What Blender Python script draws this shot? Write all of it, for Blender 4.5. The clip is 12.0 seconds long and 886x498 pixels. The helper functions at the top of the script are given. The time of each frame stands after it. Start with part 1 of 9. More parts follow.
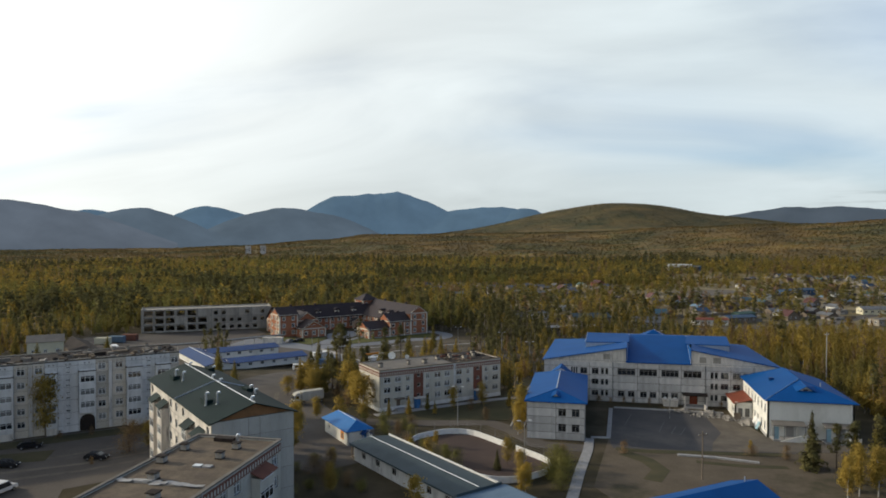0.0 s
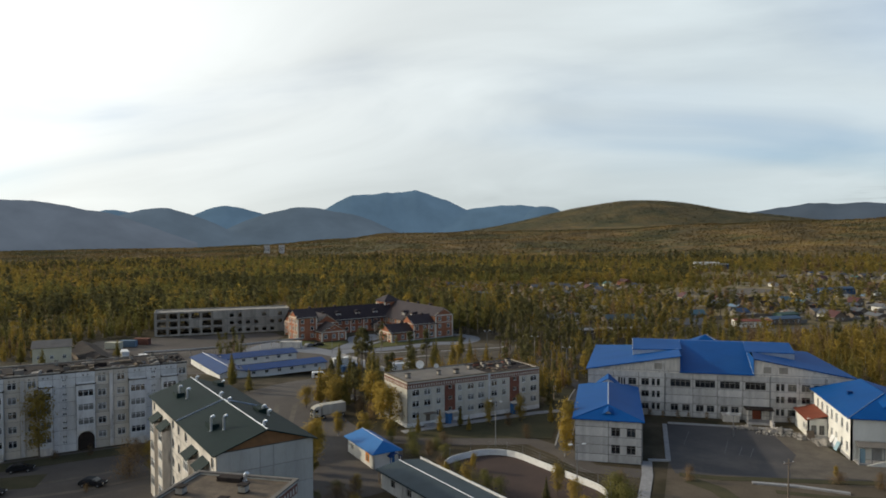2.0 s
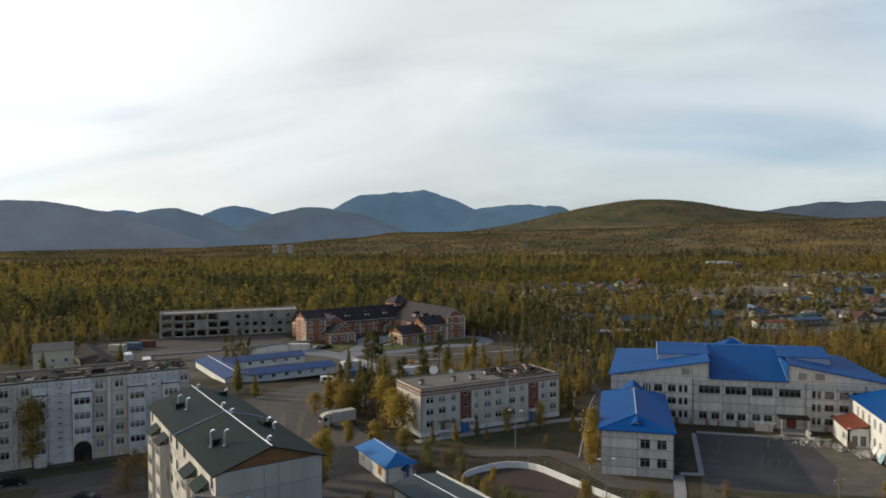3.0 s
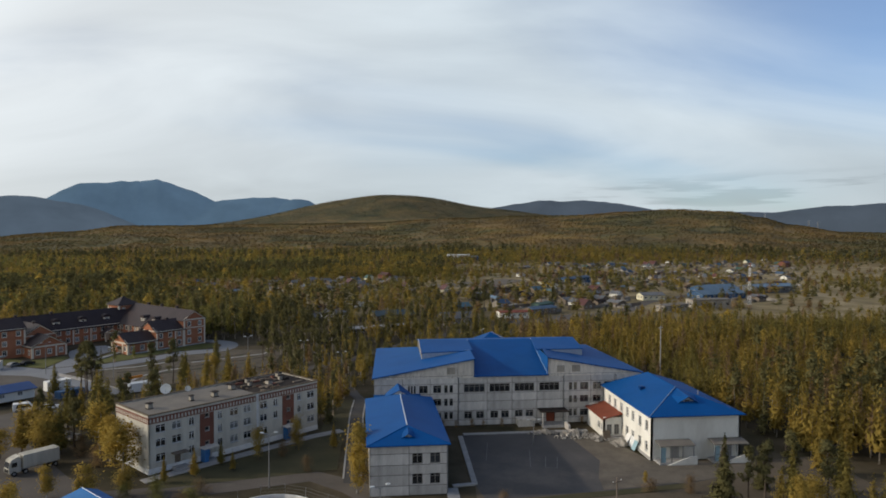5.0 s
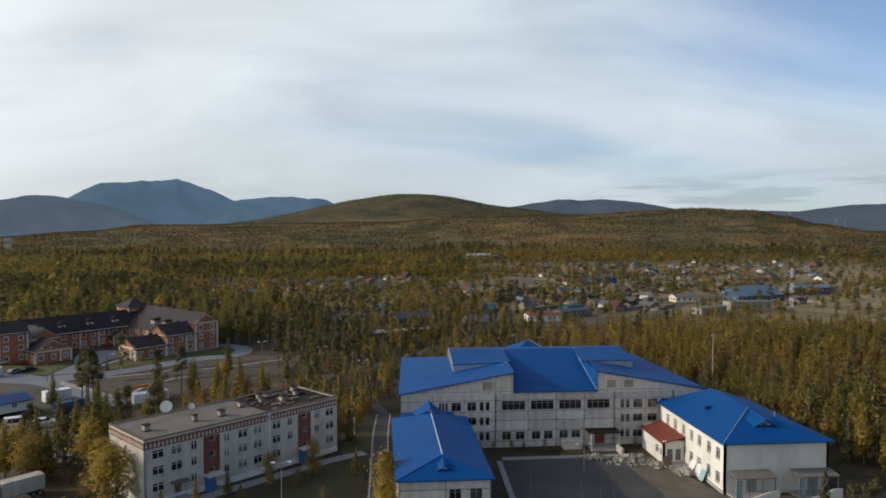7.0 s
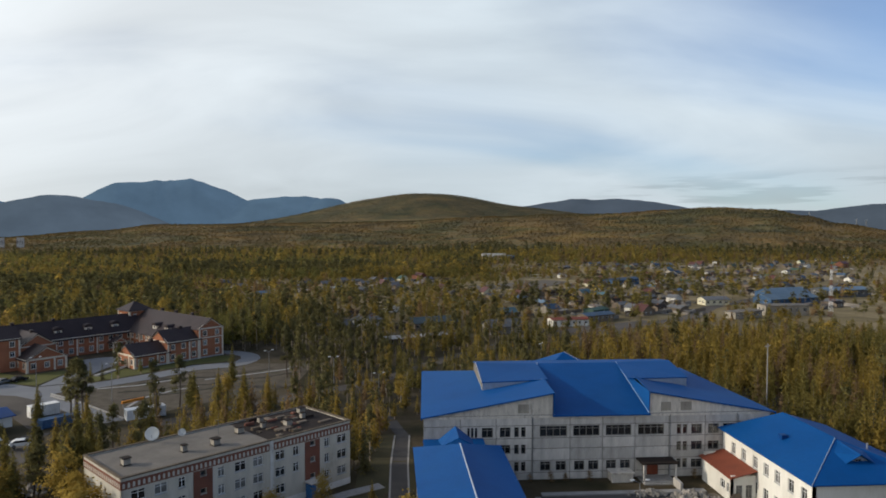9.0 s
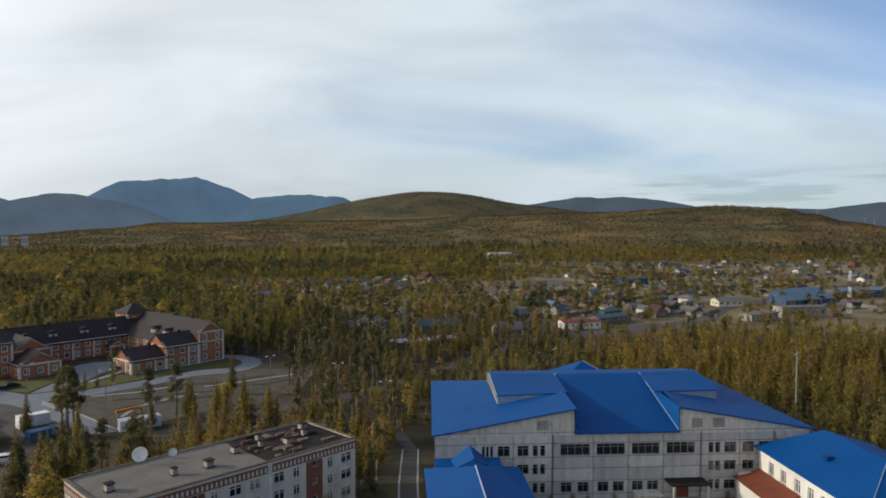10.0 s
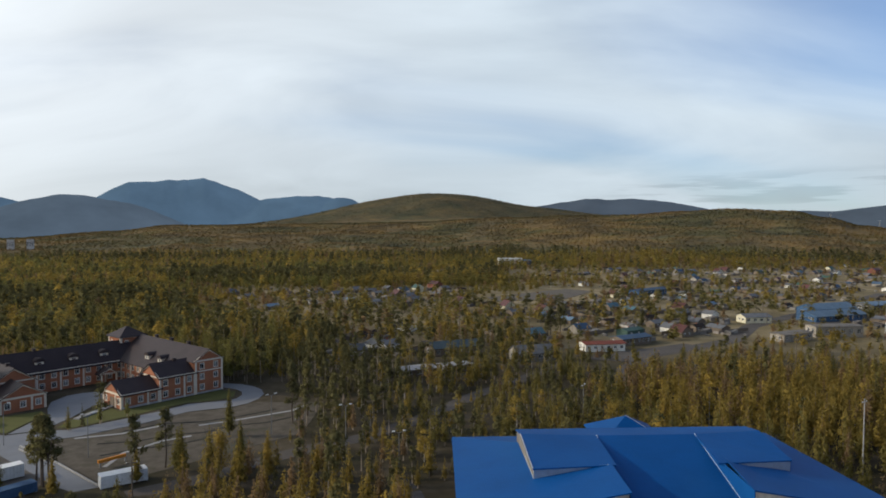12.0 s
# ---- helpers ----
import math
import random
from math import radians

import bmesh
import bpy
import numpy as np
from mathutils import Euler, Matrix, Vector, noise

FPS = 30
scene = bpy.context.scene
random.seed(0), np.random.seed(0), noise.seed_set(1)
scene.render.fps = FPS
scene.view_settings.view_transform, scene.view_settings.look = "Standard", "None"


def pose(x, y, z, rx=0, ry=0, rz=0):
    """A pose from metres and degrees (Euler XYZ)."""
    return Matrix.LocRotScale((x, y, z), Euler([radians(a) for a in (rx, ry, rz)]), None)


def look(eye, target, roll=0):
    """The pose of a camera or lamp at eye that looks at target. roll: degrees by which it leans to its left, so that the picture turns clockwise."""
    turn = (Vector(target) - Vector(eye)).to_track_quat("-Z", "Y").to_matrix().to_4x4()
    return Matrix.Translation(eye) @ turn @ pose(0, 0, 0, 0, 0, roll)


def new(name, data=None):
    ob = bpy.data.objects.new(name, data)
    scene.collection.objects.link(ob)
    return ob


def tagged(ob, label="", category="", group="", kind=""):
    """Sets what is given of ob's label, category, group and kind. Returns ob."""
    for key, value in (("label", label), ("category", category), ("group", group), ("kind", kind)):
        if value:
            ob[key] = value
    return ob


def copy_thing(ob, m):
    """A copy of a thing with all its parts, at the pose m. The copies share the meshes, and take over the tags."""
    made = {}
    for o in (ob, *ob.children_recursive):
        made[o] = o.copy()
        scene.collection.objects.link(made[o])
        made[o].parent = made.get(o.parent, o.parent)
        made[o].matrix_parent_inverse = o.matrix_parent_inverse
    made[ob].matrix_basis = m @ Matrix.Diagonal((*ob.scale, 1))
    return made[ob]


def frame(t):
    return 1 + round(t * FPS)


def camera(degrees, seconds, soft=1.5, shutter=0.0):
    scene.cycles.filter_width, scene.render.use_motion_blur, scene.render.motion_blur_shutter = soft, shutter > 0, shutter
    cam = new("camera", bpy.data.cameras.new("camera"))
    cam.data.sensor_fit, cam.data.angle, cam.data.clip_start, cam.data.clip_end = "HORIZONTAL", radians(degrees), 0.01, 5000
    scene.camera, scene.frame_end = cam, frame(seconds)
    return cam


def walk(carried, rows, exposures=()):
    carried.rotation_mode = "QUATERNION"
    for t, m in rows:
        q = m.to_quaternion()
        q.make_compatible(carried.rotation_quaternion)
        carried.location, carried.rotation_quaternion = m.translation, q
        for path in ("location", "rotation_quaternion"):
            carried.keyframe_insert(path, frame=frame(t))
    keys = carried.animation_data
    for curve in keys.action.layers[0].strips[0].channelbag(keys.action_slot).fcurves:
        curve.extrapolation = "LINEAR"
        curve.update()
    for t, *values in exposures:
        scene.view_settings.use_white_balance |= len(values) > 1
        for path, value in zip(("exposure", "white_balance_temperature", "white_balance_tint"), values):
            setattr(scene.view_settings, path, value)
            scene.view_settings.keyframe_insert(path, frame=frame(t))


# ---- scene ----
cam = camera(64.7, 12.0, soft=1.75)
PATH = [
    (0, (2.024, -0.466, 43.279), (1.614, 1.491, 43.229), 0.1),
    (0.5, (0.332, 3.288, 43.167), (-0.091, 5.243, 43.116), 0),
    (1, (-1.253, 7.071, 42.978), (-1.690, 9.022, 42.928), -0),
    (1.5, (-2.957, 10.987, 42.904), (-3.407, 12.936, 42.853), -0.1),
    (2, (-4.702, 14.874, 42.854), (-5.162, 16.819, 42.800), -0.2),
    (2.5, (-6.387, 18.634, 42.731), (-6.859, 20.576, 42.677), -0.2),
    (3, (-8.080, 22.365, 42.602), (-8.562, 24.305, 42.547), -0.3),
    (3.1, (-8.294, 23.128, 42.571), (-8.776, 25.068, 42.515), -0.3),
    (3.2, (-8.469, 23.988, 42.549), (-8.941, 25.931, 42.494), -0.5),
    (3.3, (-8.600, 24.960, 42.522), (-9.025, 26.914, 42.465), -0.3),
    (3.4, (-8.842, 26.051, 42.505), (-9.165, 28.024, 42.447), -0.2),
    (3.5, (-9.217, 27.210, 42.484), (-9.398, 29.201, 42.424), -0.1),
    (3.6, (-9.710, 28.228, 42.455), (-9.758, 30.226, 42.392), 0.1),
    (3.7, (-10.124, 29.127, 42.423), (-10.074, 31.125, 42.358), -0.1),
    (3.8, (-10.252, 29.944, 42.382), (-10.132, 31.939, 42.316), 0),
    (3.95, (-10.445, 31.169, 42.319), (-10.263, 33.160, 42.253), 0),
    (4.15, (-10.701, 32.803, 42.237), (-10.477, 34.789, 42.169), 0.1),
    (4.45, (-11.086, 35.254, 42.112), (-10.844, 37.238, 42.043), 0.1),
    (4.9, (-11.663, 38.930, 41.926), (-11.429, 40.915, 41.854), 0.1),
    (5.3, (-12.176, 42.198, 41.760), (-11.951, 44.184, 41.686), 0.2),
    (5.5, (-12.237, 43.910, 41.726), (-12.018, 45.897, 41.652), 0.2),
    (6, (-12.495, 48.133, 41.551), (-12.290, 50.122, 41.477), 0.2),
    (6.5, (-12.803, 52.355, 41.437), (-12.611, 54.344, 41.362), 0.1),
    (7, (-13.173, 56.394, 41.293), (-12.991, 58.384, 41.218), 0.1),
    (9, (-14.228, 73.380, 40.947), (-14.082, 75.373, 40.871), 0.1),
    (9.5, (-14.616, 77.652, 40.909), (-14.476, 79.645, 40.831), 0.1),
    (10, (-14.824, 81.877, 41.407), (-14.691, 83.871, 41.326), 0.1),
    (10.5, (-14.985, 86.110, 42.710), (-14.859, 88.104, 42.630), 0),
    (11, (-15.342, 90.398, 44.325), (-15.220, 92.392, 44.241), 0.1),
    (11.5, (-15.606, 94.592, 45.626), (-15.490, 96.587, 45.542), 0.1),
    (12, (-16.333, 99.016, 46.935), (-16.221, 101.011, 46.856), 0.2),
]
walk(cam, [(t, look(eye, target, roll)) for t, eye, target, roll in PATH], [(0, 0.06, 6560, 7.5), (1.5, -0.02, 6560, 7.5), (3.0, -0.04, 6560, 8.5), (3.5, -0.13, 6500, 10), (5.5, -0.09, 6400, 10), (9, -0.05, 6350, 10), (12, -0.04, 6230, 10)])

# ---- sky and sun: thin high cloud, low sun from -x ----
SUN_EL, SUN_AZ = radians(19.5), radians(-86.0)        # azimuth clockwise from +y
SUN_DIR = Vector((math.sin(SUN_AZ) * math.cos(SUN_EL), math.cos(SUN_AZ) * math.cos(SUN_EL), math.sin(SUN_EL)))


def make_world():
    w = bpy.data.worlds.new("sky")
    scene.world = w
    w.use_nodes = True
    nt = w.node_tree
    nt.nodes.clear()
    n, ln = nt.nodes.new, nt.links.new
    out = n("ShaderNodeOutputWorld")
    sky = n("ShaderNodeTexSky")
    sky.sky_type, sky.sun_disc = "NISHITA", False
    sky.sun_elevation, sky.sun_rotation = SUN_EL, SUN_AZ
    sky.altitude, sky.air_density, sky.dust_density, sky.ozone_density = 300, 1.0, 0.15, 3.0
    clear = n("ShaderNodeBackground")
    clear.inputs["Strength"].default_value = 0.125
    cool = n("ShaderNodeMix")
    cool.data_type, cool.blend_type = "RGBA", "MULTIPLY"
    cool.inputs["Factor"].default_value, cool.inputs["B"].default_value = 1.0, (0.74, 0.92, 1.16, 1)
    ln(sky.outputs[0], cool.inputs["A"])
    ln(cool.outputs["Result"], clear.inputs["Color"])
    co = n("ShaderNodeTexCoord")
    sep = n("ShaderNodeSeparateXYZ")
    ln(co.outputs["Generated"], sep.inputs[0])

    def m(op, a, b=None, clamp=False):
        q = n("ShaderNodeMath")
        q.operation, q.use_clamp = op, clamp
        for i, v in enumerate((a, b)):
            if v is None:
                continue
            if isinstance(v, (int, float)):
                q.inputs[i].default_value = v
            else:
                ln(v, q.inputs[i])
        return q.outputs[0]

    up = m("MAXIMUM", sep.outputs["Z"], 0.0)
    d = m("ADD", up, 0.30)
    px, py = m("DIVIDE", sep.outputs["X"], d), m("DIVIDE", sep.outputs["Y"], d)
    cmb = n("ShaderNodeCombineXYZ")
    ln(m("MULTIPLY", px, 0.55), cmb.inputs[0])
    ln(py, cmb.inputs[1])

    def fbm(scale, detail, rough, warp, offset):
        mp = n("ShaderNodeMapping")
        mp.inputs["Location"].default_value = offset
        mp.inputs["Rotation"].default_value = (0, 0, 0.25)
        ln(cmb.outputs[0], mp.inputs[0])
        t = n("ShaderNodeTexNoise")
        t.inputs["Scale"].default_value, t.inputs["Detail"].default_value = scale, detail
        t.inputs["Roughness"].default_value, t.inputs["Distortion"].default_value = rough, warp
        ln(mp.outputs[0], t.inputs["Vector"])
        return t.outputs[0]

    big, fine = fbm(0.75, 3, 0.45, 0.4, (3.1, 0.7, 0)), fbm(1.7, 5, 0.5, 0.7, (1.2, 4.0, 2.0))
    dens = m("ADD", m("MULTIPLY", big, 0.80), m("MULTIPLY", fine, 0.20))
    # less cloud on the side away from the sun
    dens = m("SUBTRACT", dens, m("ADD", m("MULTIPLY", sep.outputs["X"], 0.05), m("MULTIPLY", m("MULTIPLY", m("MAXIMUM", m("ADD", sep.outputs["X"], 0.1), 0.0), m("MULTIPLY", up, up)), 4.6)))
    # haze closes the gaps towards the horizon
    dens = m("ADD", dens, m("MULTIPLY", m("MAXIMUM", m("SUBTRACT", 0.16, up), 0.0), 0.5))
    ramp = n("ShaderNodeMapRange")
    ramp.interpolation_type = "SMOOTHSTEP"
    ramp.inputs["From Min"].default_value, ramp.inputs["From Max"].default_value = 0.23, 0.55
    ramp.inputs["To Min"].default_value, ramp.inputs["To Max"].default_value = 0.20, 0.95
    ln(dens, ramp.inputs["Value"])
    # light scattered forward through thin cloud round the sun
    dot = n("ShaderNodeVectorMath")
    dot.operation = "DOT_PRODUCT"
    ln(co.outputs["Generated"], dot.inputs[0])
    dot.inputs[1].default_value = SUN_DIR
    s = m("MAXIMUM", dot.outputs["Value"], 0.0)
    glow = m("ADD", m("MULTIPLY", m("POWER", s, 2.4), 0.85), m("MULTIPLY", m("POWER", s, 14.0), 2.2))
    lum = m("ADD", glow, m("ADD", 0.53, m("MULTIPLY", fine, 0.56)))
    # seen edge-on towards the horizon the veil is a little duller
    low = n("ShaderNodeMapRange")
    low.interpolation_type = "SMOOTHSTEP"
    low.inputs["From Max"].default_value, low.inputs["To Min"].default_value = 0.22, 0.84
    ln(up, low.inputs["Value"])
    lum = m("MULTIPLY", lum, low.outputs[0])
    high = n("ShaderNodeMapRange")
    high.interpolation_type = "SMOOTHSTEP"
    high.inputs["From Min"].default_value, high.inputs["From Max"].default_value = 0.36, 0.80
    high.inputs["To Min"].default_value, high.inputs["To Max"].default_value = 1.0, 0.62
    ln(up, high.inputs["Value"])
    lum = m("MULTIPLY", lum, high.outputs[0])
    # a few flat grey streaks of cloud low over the hills
    flat = n("ShaderNodeMapping")
    flat.inputs["Scale"].default_value = (4.5, 4.5, 60.0)
    ln(co.outputs["Generated"], flat.inputs[0])
    wisp = n("ShaderNodeTexNoise")
    wisp.inputs["Scale"].default_value, wisp.inputs["Detail"].default_value = 1.6, 4
    ln(flat.outputs[0], wisp.inputs["Vector"])

    def step(v, a, b):
        q = n("ShaderNodeMapRange")
        q.interpolation_type = "SMOOTHSTEP"
        q.inputs["From Min"].default_value, q.inputs["From Max"].default_value = a, b
        ln(v, q.inputs["Value"])
        return q.outputs[0]

    grey = m("MULTIPLY", m("MULTIPLY", step(wisp.outputs[0], 0.50, 0.62), step(sep.outputs["X"], 0.22, 0.40)), m("MULTIPLY", step(sep.outputs["Z"], 0.018, 0.030), step(sep.outputs["Z"], 0.075, 0.050)))
    lum = m("MULTIPLY", lum, m("SUBTRACT", 1.0, m("MULTIPLY", grey, 0.24)))
    tint = n("ShaderNodeMix")
    tint.data_type = "RGBA"
    tint.inputs["A"].default_value, tint.inputs["B"].default_value = (0.885, 0.985, 1.035, 1), (0.985, 0.99, 0.965, 1)
    ln(m("MULTIPLY", s, 1.3, True), tint.inputs["Factor"])
    cloud = n("ShaderNodeBackground")
    ln(tint.outputs["Result"], cloud.inputs["Color"])
    ln(lum, cloud.inputs["Strength"])
    mix = n("ShaderNodeMixShader")
    # the veil is thick along the horizon and thins out overhead
    thin = n("ShaderNodeMapRange")
    thin.interpolation_type = "SMOOTHSTEP"
    thin.inputs["From Min"].default_value, thin.inputs["From Max"].default_value = 0.30, 0.85
    thin.inputs["To Min"].default_value, thin.inputs["To Max"].default_value = 1.0, 0.72
    ln(up, thin.inputs["Value"])
    ln(m("MULTIPLY", ramp.outputs[0], thin.outputs[0]), mix.inputs[0])
    ln(clear.outputs[0], mix.inputs[1])
    ln(cloud.outputs[0], mix.inputs[2])
    ln(mix.outputs[0], out.inputs["Surface"])


make_world()
sun = new("sun", bpy.data.lights.new("sun", "SUN"))
sun.data.energy, sun.data.angle, sun.data.color = 2.8, radians(1.2), (1.0, 0.87, 0.68)
sun.matrix_world = look(SUN_DIR * 900, (0, 0, 0))
scene.view_settings.exposure = 0.0

# ---- materials ----
def mat(name, a, b=None, rough=0.8, scale=0.6, fine=9.0, bump=0.15, metal=0.0, vary=0.12, streak=False, coords="Object", spec=0.15, island=False, dirt=None, dirt_amount=0.0, ribs=0.0):
    """A surface that wanders between colours a and b at two scales, with relief, object-to-object variation, dirt patches and ribs of sheet metal."""
    b = b or tuple(c * 0.72 for c in a)
    mt = bpy.data.materials.new(name)
    mt.use_nodes = True
    nt = mt.node_tree
    n, ln = nt.nodes.new, nt.links.new
    bs = nt.nodes["Principled BSDF"]
    co = n("ShaderNodeTexCoord")
    mp = n("ShaderNodeMapping")
    if streak:
        mp.inputs["Scale"].default_value = (1, 1, 0.18)
    ln(co.outputs[coords], mp.inputs[0])
    t1, t2 = n("ShaderNodeTexNoise"), n("ShaderNodeTexNoise")
    for t, sc, dt in ((t1, scale, 5), (t2, fine, 3)):
        t.inputs["Scale"].default_value, t.inputs["Detail"].default_value, t.inputs["Roughness"].default_value = sc, dt, 0.62
        ln(mp.outputs[0], t.inputs["Vector"])
    add = n("ShaderNodeMath")
    add.operation = "MULTIPLY_ADD"
    ln(t2.outputs[0], add.inputs[0])
    add.inputs[1].default_value = 0.45
    ln(t1.outputs[0], add.inputs[2])
    rng = n("ShaderNodeMapRange")
    rng.inputs["From Min"].default_value, rng.inputs["From Max"].default_value = 0.50, 0.95
    ln(add.outputs[0], rng.inputs["Value"])
    mx = n("ShaderNodeMix")
    mx.data_type = "RGBA"
    mx.inputs["A"].default_value, mx.inputs["B"].default_value = (*a, 1), (*b, 1)
    ln(rng.outputs[0], mx.inputs["Factor"])
    col = mx.outputs["Result"]
    if dirt_amount:
        t3 = n("ShaderNodeTexNoise")
        t3.inputs["Scale"].default_value, t3.inputs["Detail"].default_value, t3.inputs["Roughness"].default_value = scale * 0.45, 6, 0.7
        m3 = n("ShaderNodeMapping")
        m3.inputs["Location"].default_value = (7, 3, 5)
        m3.inputs["Scale"].default_value = (1, 1, 0.35) if streak else (1, 1, 1)
        ln(co.outputs[coords], m3.inputs[0])
        ln(m3.outputs[0], t3.inputs["Vector"])
        r3 = n("ShaderNodeMapRange")
        r3.interpolation_type = "SMOOTHSTEP"
        r3.inputs["From Min"].default_value, r3.inputs["From Max"].default_value, r3.inputs["To Max"].default_value = 0.50, 0.70, dirt_amount
        ln(t3.outputs[0], r3.inputs["Value"])
        md = n("ShaderNodeMix")
        md.data_type = "RGBA"
        ln(r3.outputs[0], md.inputs["Factor"])
        ln(col, md.inputs["A"])
        md.inputs["B"].default_value = (*(dirt or (0.12, 0.1, 0.08)), 1)
        col = md.outputs["Result"]
    if vary:
        src = n("ShaderNodeNewGeometry").outputs["Random Per Island"] if island else n("ShaderNodeObjectInfo").outputs["Random"]
        vr = n("ShaderNodeMapRange")
        vr.inputs["To Min"].default_value, vr.inputs["To Max"].default_value = 1 - vary, 1 + vary
        ln(src, vr.inputs["Value"])
        hs = n("ShaderNodeHueSaturation")
        ln(vr.outputs[0], hs.inputs["Value"])
        ln(col, hs.inputs["Color"])
        col = hs.outputs[0]
    ln(col, bs.inputs["Base Color"])
    bs.inputs["Roughness"].default_value, bs.inputs["Metallic"].default_value = rough, metal
    bs.inputs["Specular IOR Level"].default_value = spec
    h = add.outputs[0]
    if ribs:
        wv = n("ShaderNodeTexWave")
        wv.inputs["Scale"].default_value = ribs
        wv.bands_direction = "X"
        ln(co.outputs["Object"], wv.inputs["Vector"])
        pw = n("ShaderNodeMath")
        pw.operation = "MULTIPLY_ADD"
        ln(wv.outputs["Fac"], pw.inputs[0])
        pw.inputs[1].default_value = 0.5
        ln(h, pw.inputs[2])
        h = pw.outputs[0]
    if bump:
        bp = n("ShaderNodeBump")
        bp.inputs["Strength"].default_value, bp.inputs["Distance"].default_value = bump, 0.08
        ln(h, bp.inputs["Height"])
        ln(bp.outputs[0], bs.inputs["Normal"])
    return mt


def leaves(name, a, b, c, glow=0.45):
    """Foliage: colour wanders from clump to clump between three hues; part of the light passes through."""
    mt = bpy.data.materials.new(name)
    mt.use_nodes = True
    nt = mt.node_tree
    n, ln = nt.nodes.new, nt.links.new
    nt.nodes.remove(nt.nodes["Principled BSDF"])
    out = nt.nodes["Material Output"]
    ge, oi = n("ShaderNodeNewGeometry"), n("ShaderNodeObjectInfo")
    rp = n("ShaderNodeValToRGB")
    rp.color_ramp.elements[0].color, rp.color_ramp.elements[1].color = (*a, 1), (*c, 1)
    e = rp.color_ramp.elements.new(0.5)
    e.color = (*b, 1)
    ad = n("ShaderNodeMath")
    ad.operation = "MULTIPLY_ADD"
    ln(ge.outputs["Random Per Island"], ad.inputs[0])
    ad.inputs[1].default_value = 0.26
    mu = n("ShaderNodeMath")
    mu.operation = "MULTIPLY"
    ln(oi.outputs["Random"], mu.inputs[0])
    mu.inputs[1].default_value = 0.4
    tn = n("ShaderNodeTexNoise")
    tn.inputs["Scale"].default_value = 0.035
    ln(ge.outputs["Position"], tn.inputs["Vector"])
    tw = n("ShaderNodeMath")
    tw.operation = "MULTIPLY_ADD"
    ln(tn.outputs[0], tw.inputs[0])
    tw.inputs[1].default_value = 0.9
    tw.inputs[2].default_value = -0.45
    t2 = n("ShaderNodeTexNoise")
    t2.inputs["Scale"].default_value, t2.inputs["Detail"].default_value = 0.26, 1
    ln(ge.outputs["Position"], t2.inputs["Vector"])
    m2 = n("ShaderNodeMath")
    m2.operation = "MULTIPLY_ADD"
    ln(t2.outputs[0], m2.inputs[0])
    m2.inputs[1].default_value = 0.9
    m2.inputs[2].default_value = -0.27
    s2 = n("ShaderNodeMath")
    ln(mu.outputs[0], s2.inputs[0])
    ln(m2.outputs[0], s2.inputs[1])
    su = n("ShaderNodeMath")
    ln(s2.outputs[0], su.inputs[0])
    ln(tw.outputs[0], su.inputs[1])
    ln(su.outputs[0], ad.inputs[2])
    ln(ad.outputs[0], rp.inputs[0])
    df, tr = n("ShaderNodeBsdfDiffuse"), n("ShaderNodeBsdfTranslucent")
    ln(rp.outputs[0], df.inputs[0])
    ln(rp.outputs[0], tr.inputs[0])
    mx = n("ShaderNodeMixShader")
    mx.inputs[0].default_value = glow
    ln(df.outputs[0], mx.inputs[1])
    ln(tr.outputs[0], mx.inputs[2])
    ln(mx.outputs[0], out.inputs["Surface"])
    return mt


M = {}
M["concrete"] = mat("concrete_panel", (0.56, 0.53, 0.49), (0.35, 0.33, 0.305), 0.9, 1.1, 7, 0.2, vary=0.16, streak=True, dirt=(0.15, 0.137, 0.122), dirt_amount=0.85)
M["concrete_warm"] = mat("concrete_warm", (0.66, 0.605, 0.525), (0.44, 0.40, 0.345), 0.9, 1.6, 9, 0.2, vary=0.08, streak=True, dirt=(0.19, 0.17, 0.15), dirt_amount=0.7)
M["concrete_blue"] = mat("concrete_pale_blue", (0.62, 0.615, 0.59), (0.45, 0.442, 0.42), 0.9, 0.7, 6, 0.25, vary=0.10, streak=True, dirt=(0.20, 0.185, 0.17), dirt_amount=0.75)
M["plain_concrete"] = mat("plain_concrete", (0.455, 0.435, 0.385), (0.34, 0.325, 0.285), 0.9, 0.5, 7, 0.25, vary=0.05, streak=True, dirt=(0.20, 0.19, 0.165), dirt_amount=0.6)
M["panel_beige"] = mat("beige_panel", (0.56, 0.50, 0.41), (0.42, 0.375, 0.305), 0.9, 0.4, 6, 0.2, vary=0.14, streak=True, dirt=(0.25, 0.22, 0.18), dirt_amount=0.45)
M["joint"] = mat("joint", (0.19, 0.178, 0.165), (0.12, 0.113, 0.105), 0.95, 0.5, 8, 0.1, vary=0)
M["white_wall"] = mat("white_plaster", (0.72, 0.70, 0.64), (0.60, 0.58, 0.52), 0.9, 0.3, 5, 0.12, vary=0.05, streak=True, dirt=(0.35, 0.32, 0.27), dirt_amount=0.35)
M["grey_brick"] = mat("pale_brick", (0.53, 0.50, 0.425), (0.37, 0.345, 0.29), 0.92, 0.6, 14, 0.3, vary=0.06, streak=True, dirt=(0.22, 0.205, 0.175), dirt_amount=0.6)
M["red_brick"] = mat("red_brick", (0.205, 0.085, 0.057), (0.135, 0.060, 0.043), 0.9, 0.5, 16, 0.3, vary=0.08)
M["orange_brick"] = mat("orange_brick", (0.36, 0.145, 0.075), (0.265, 0.105, 0.058), 0.9, 0.4, 16, 0.3, vary=0.06)
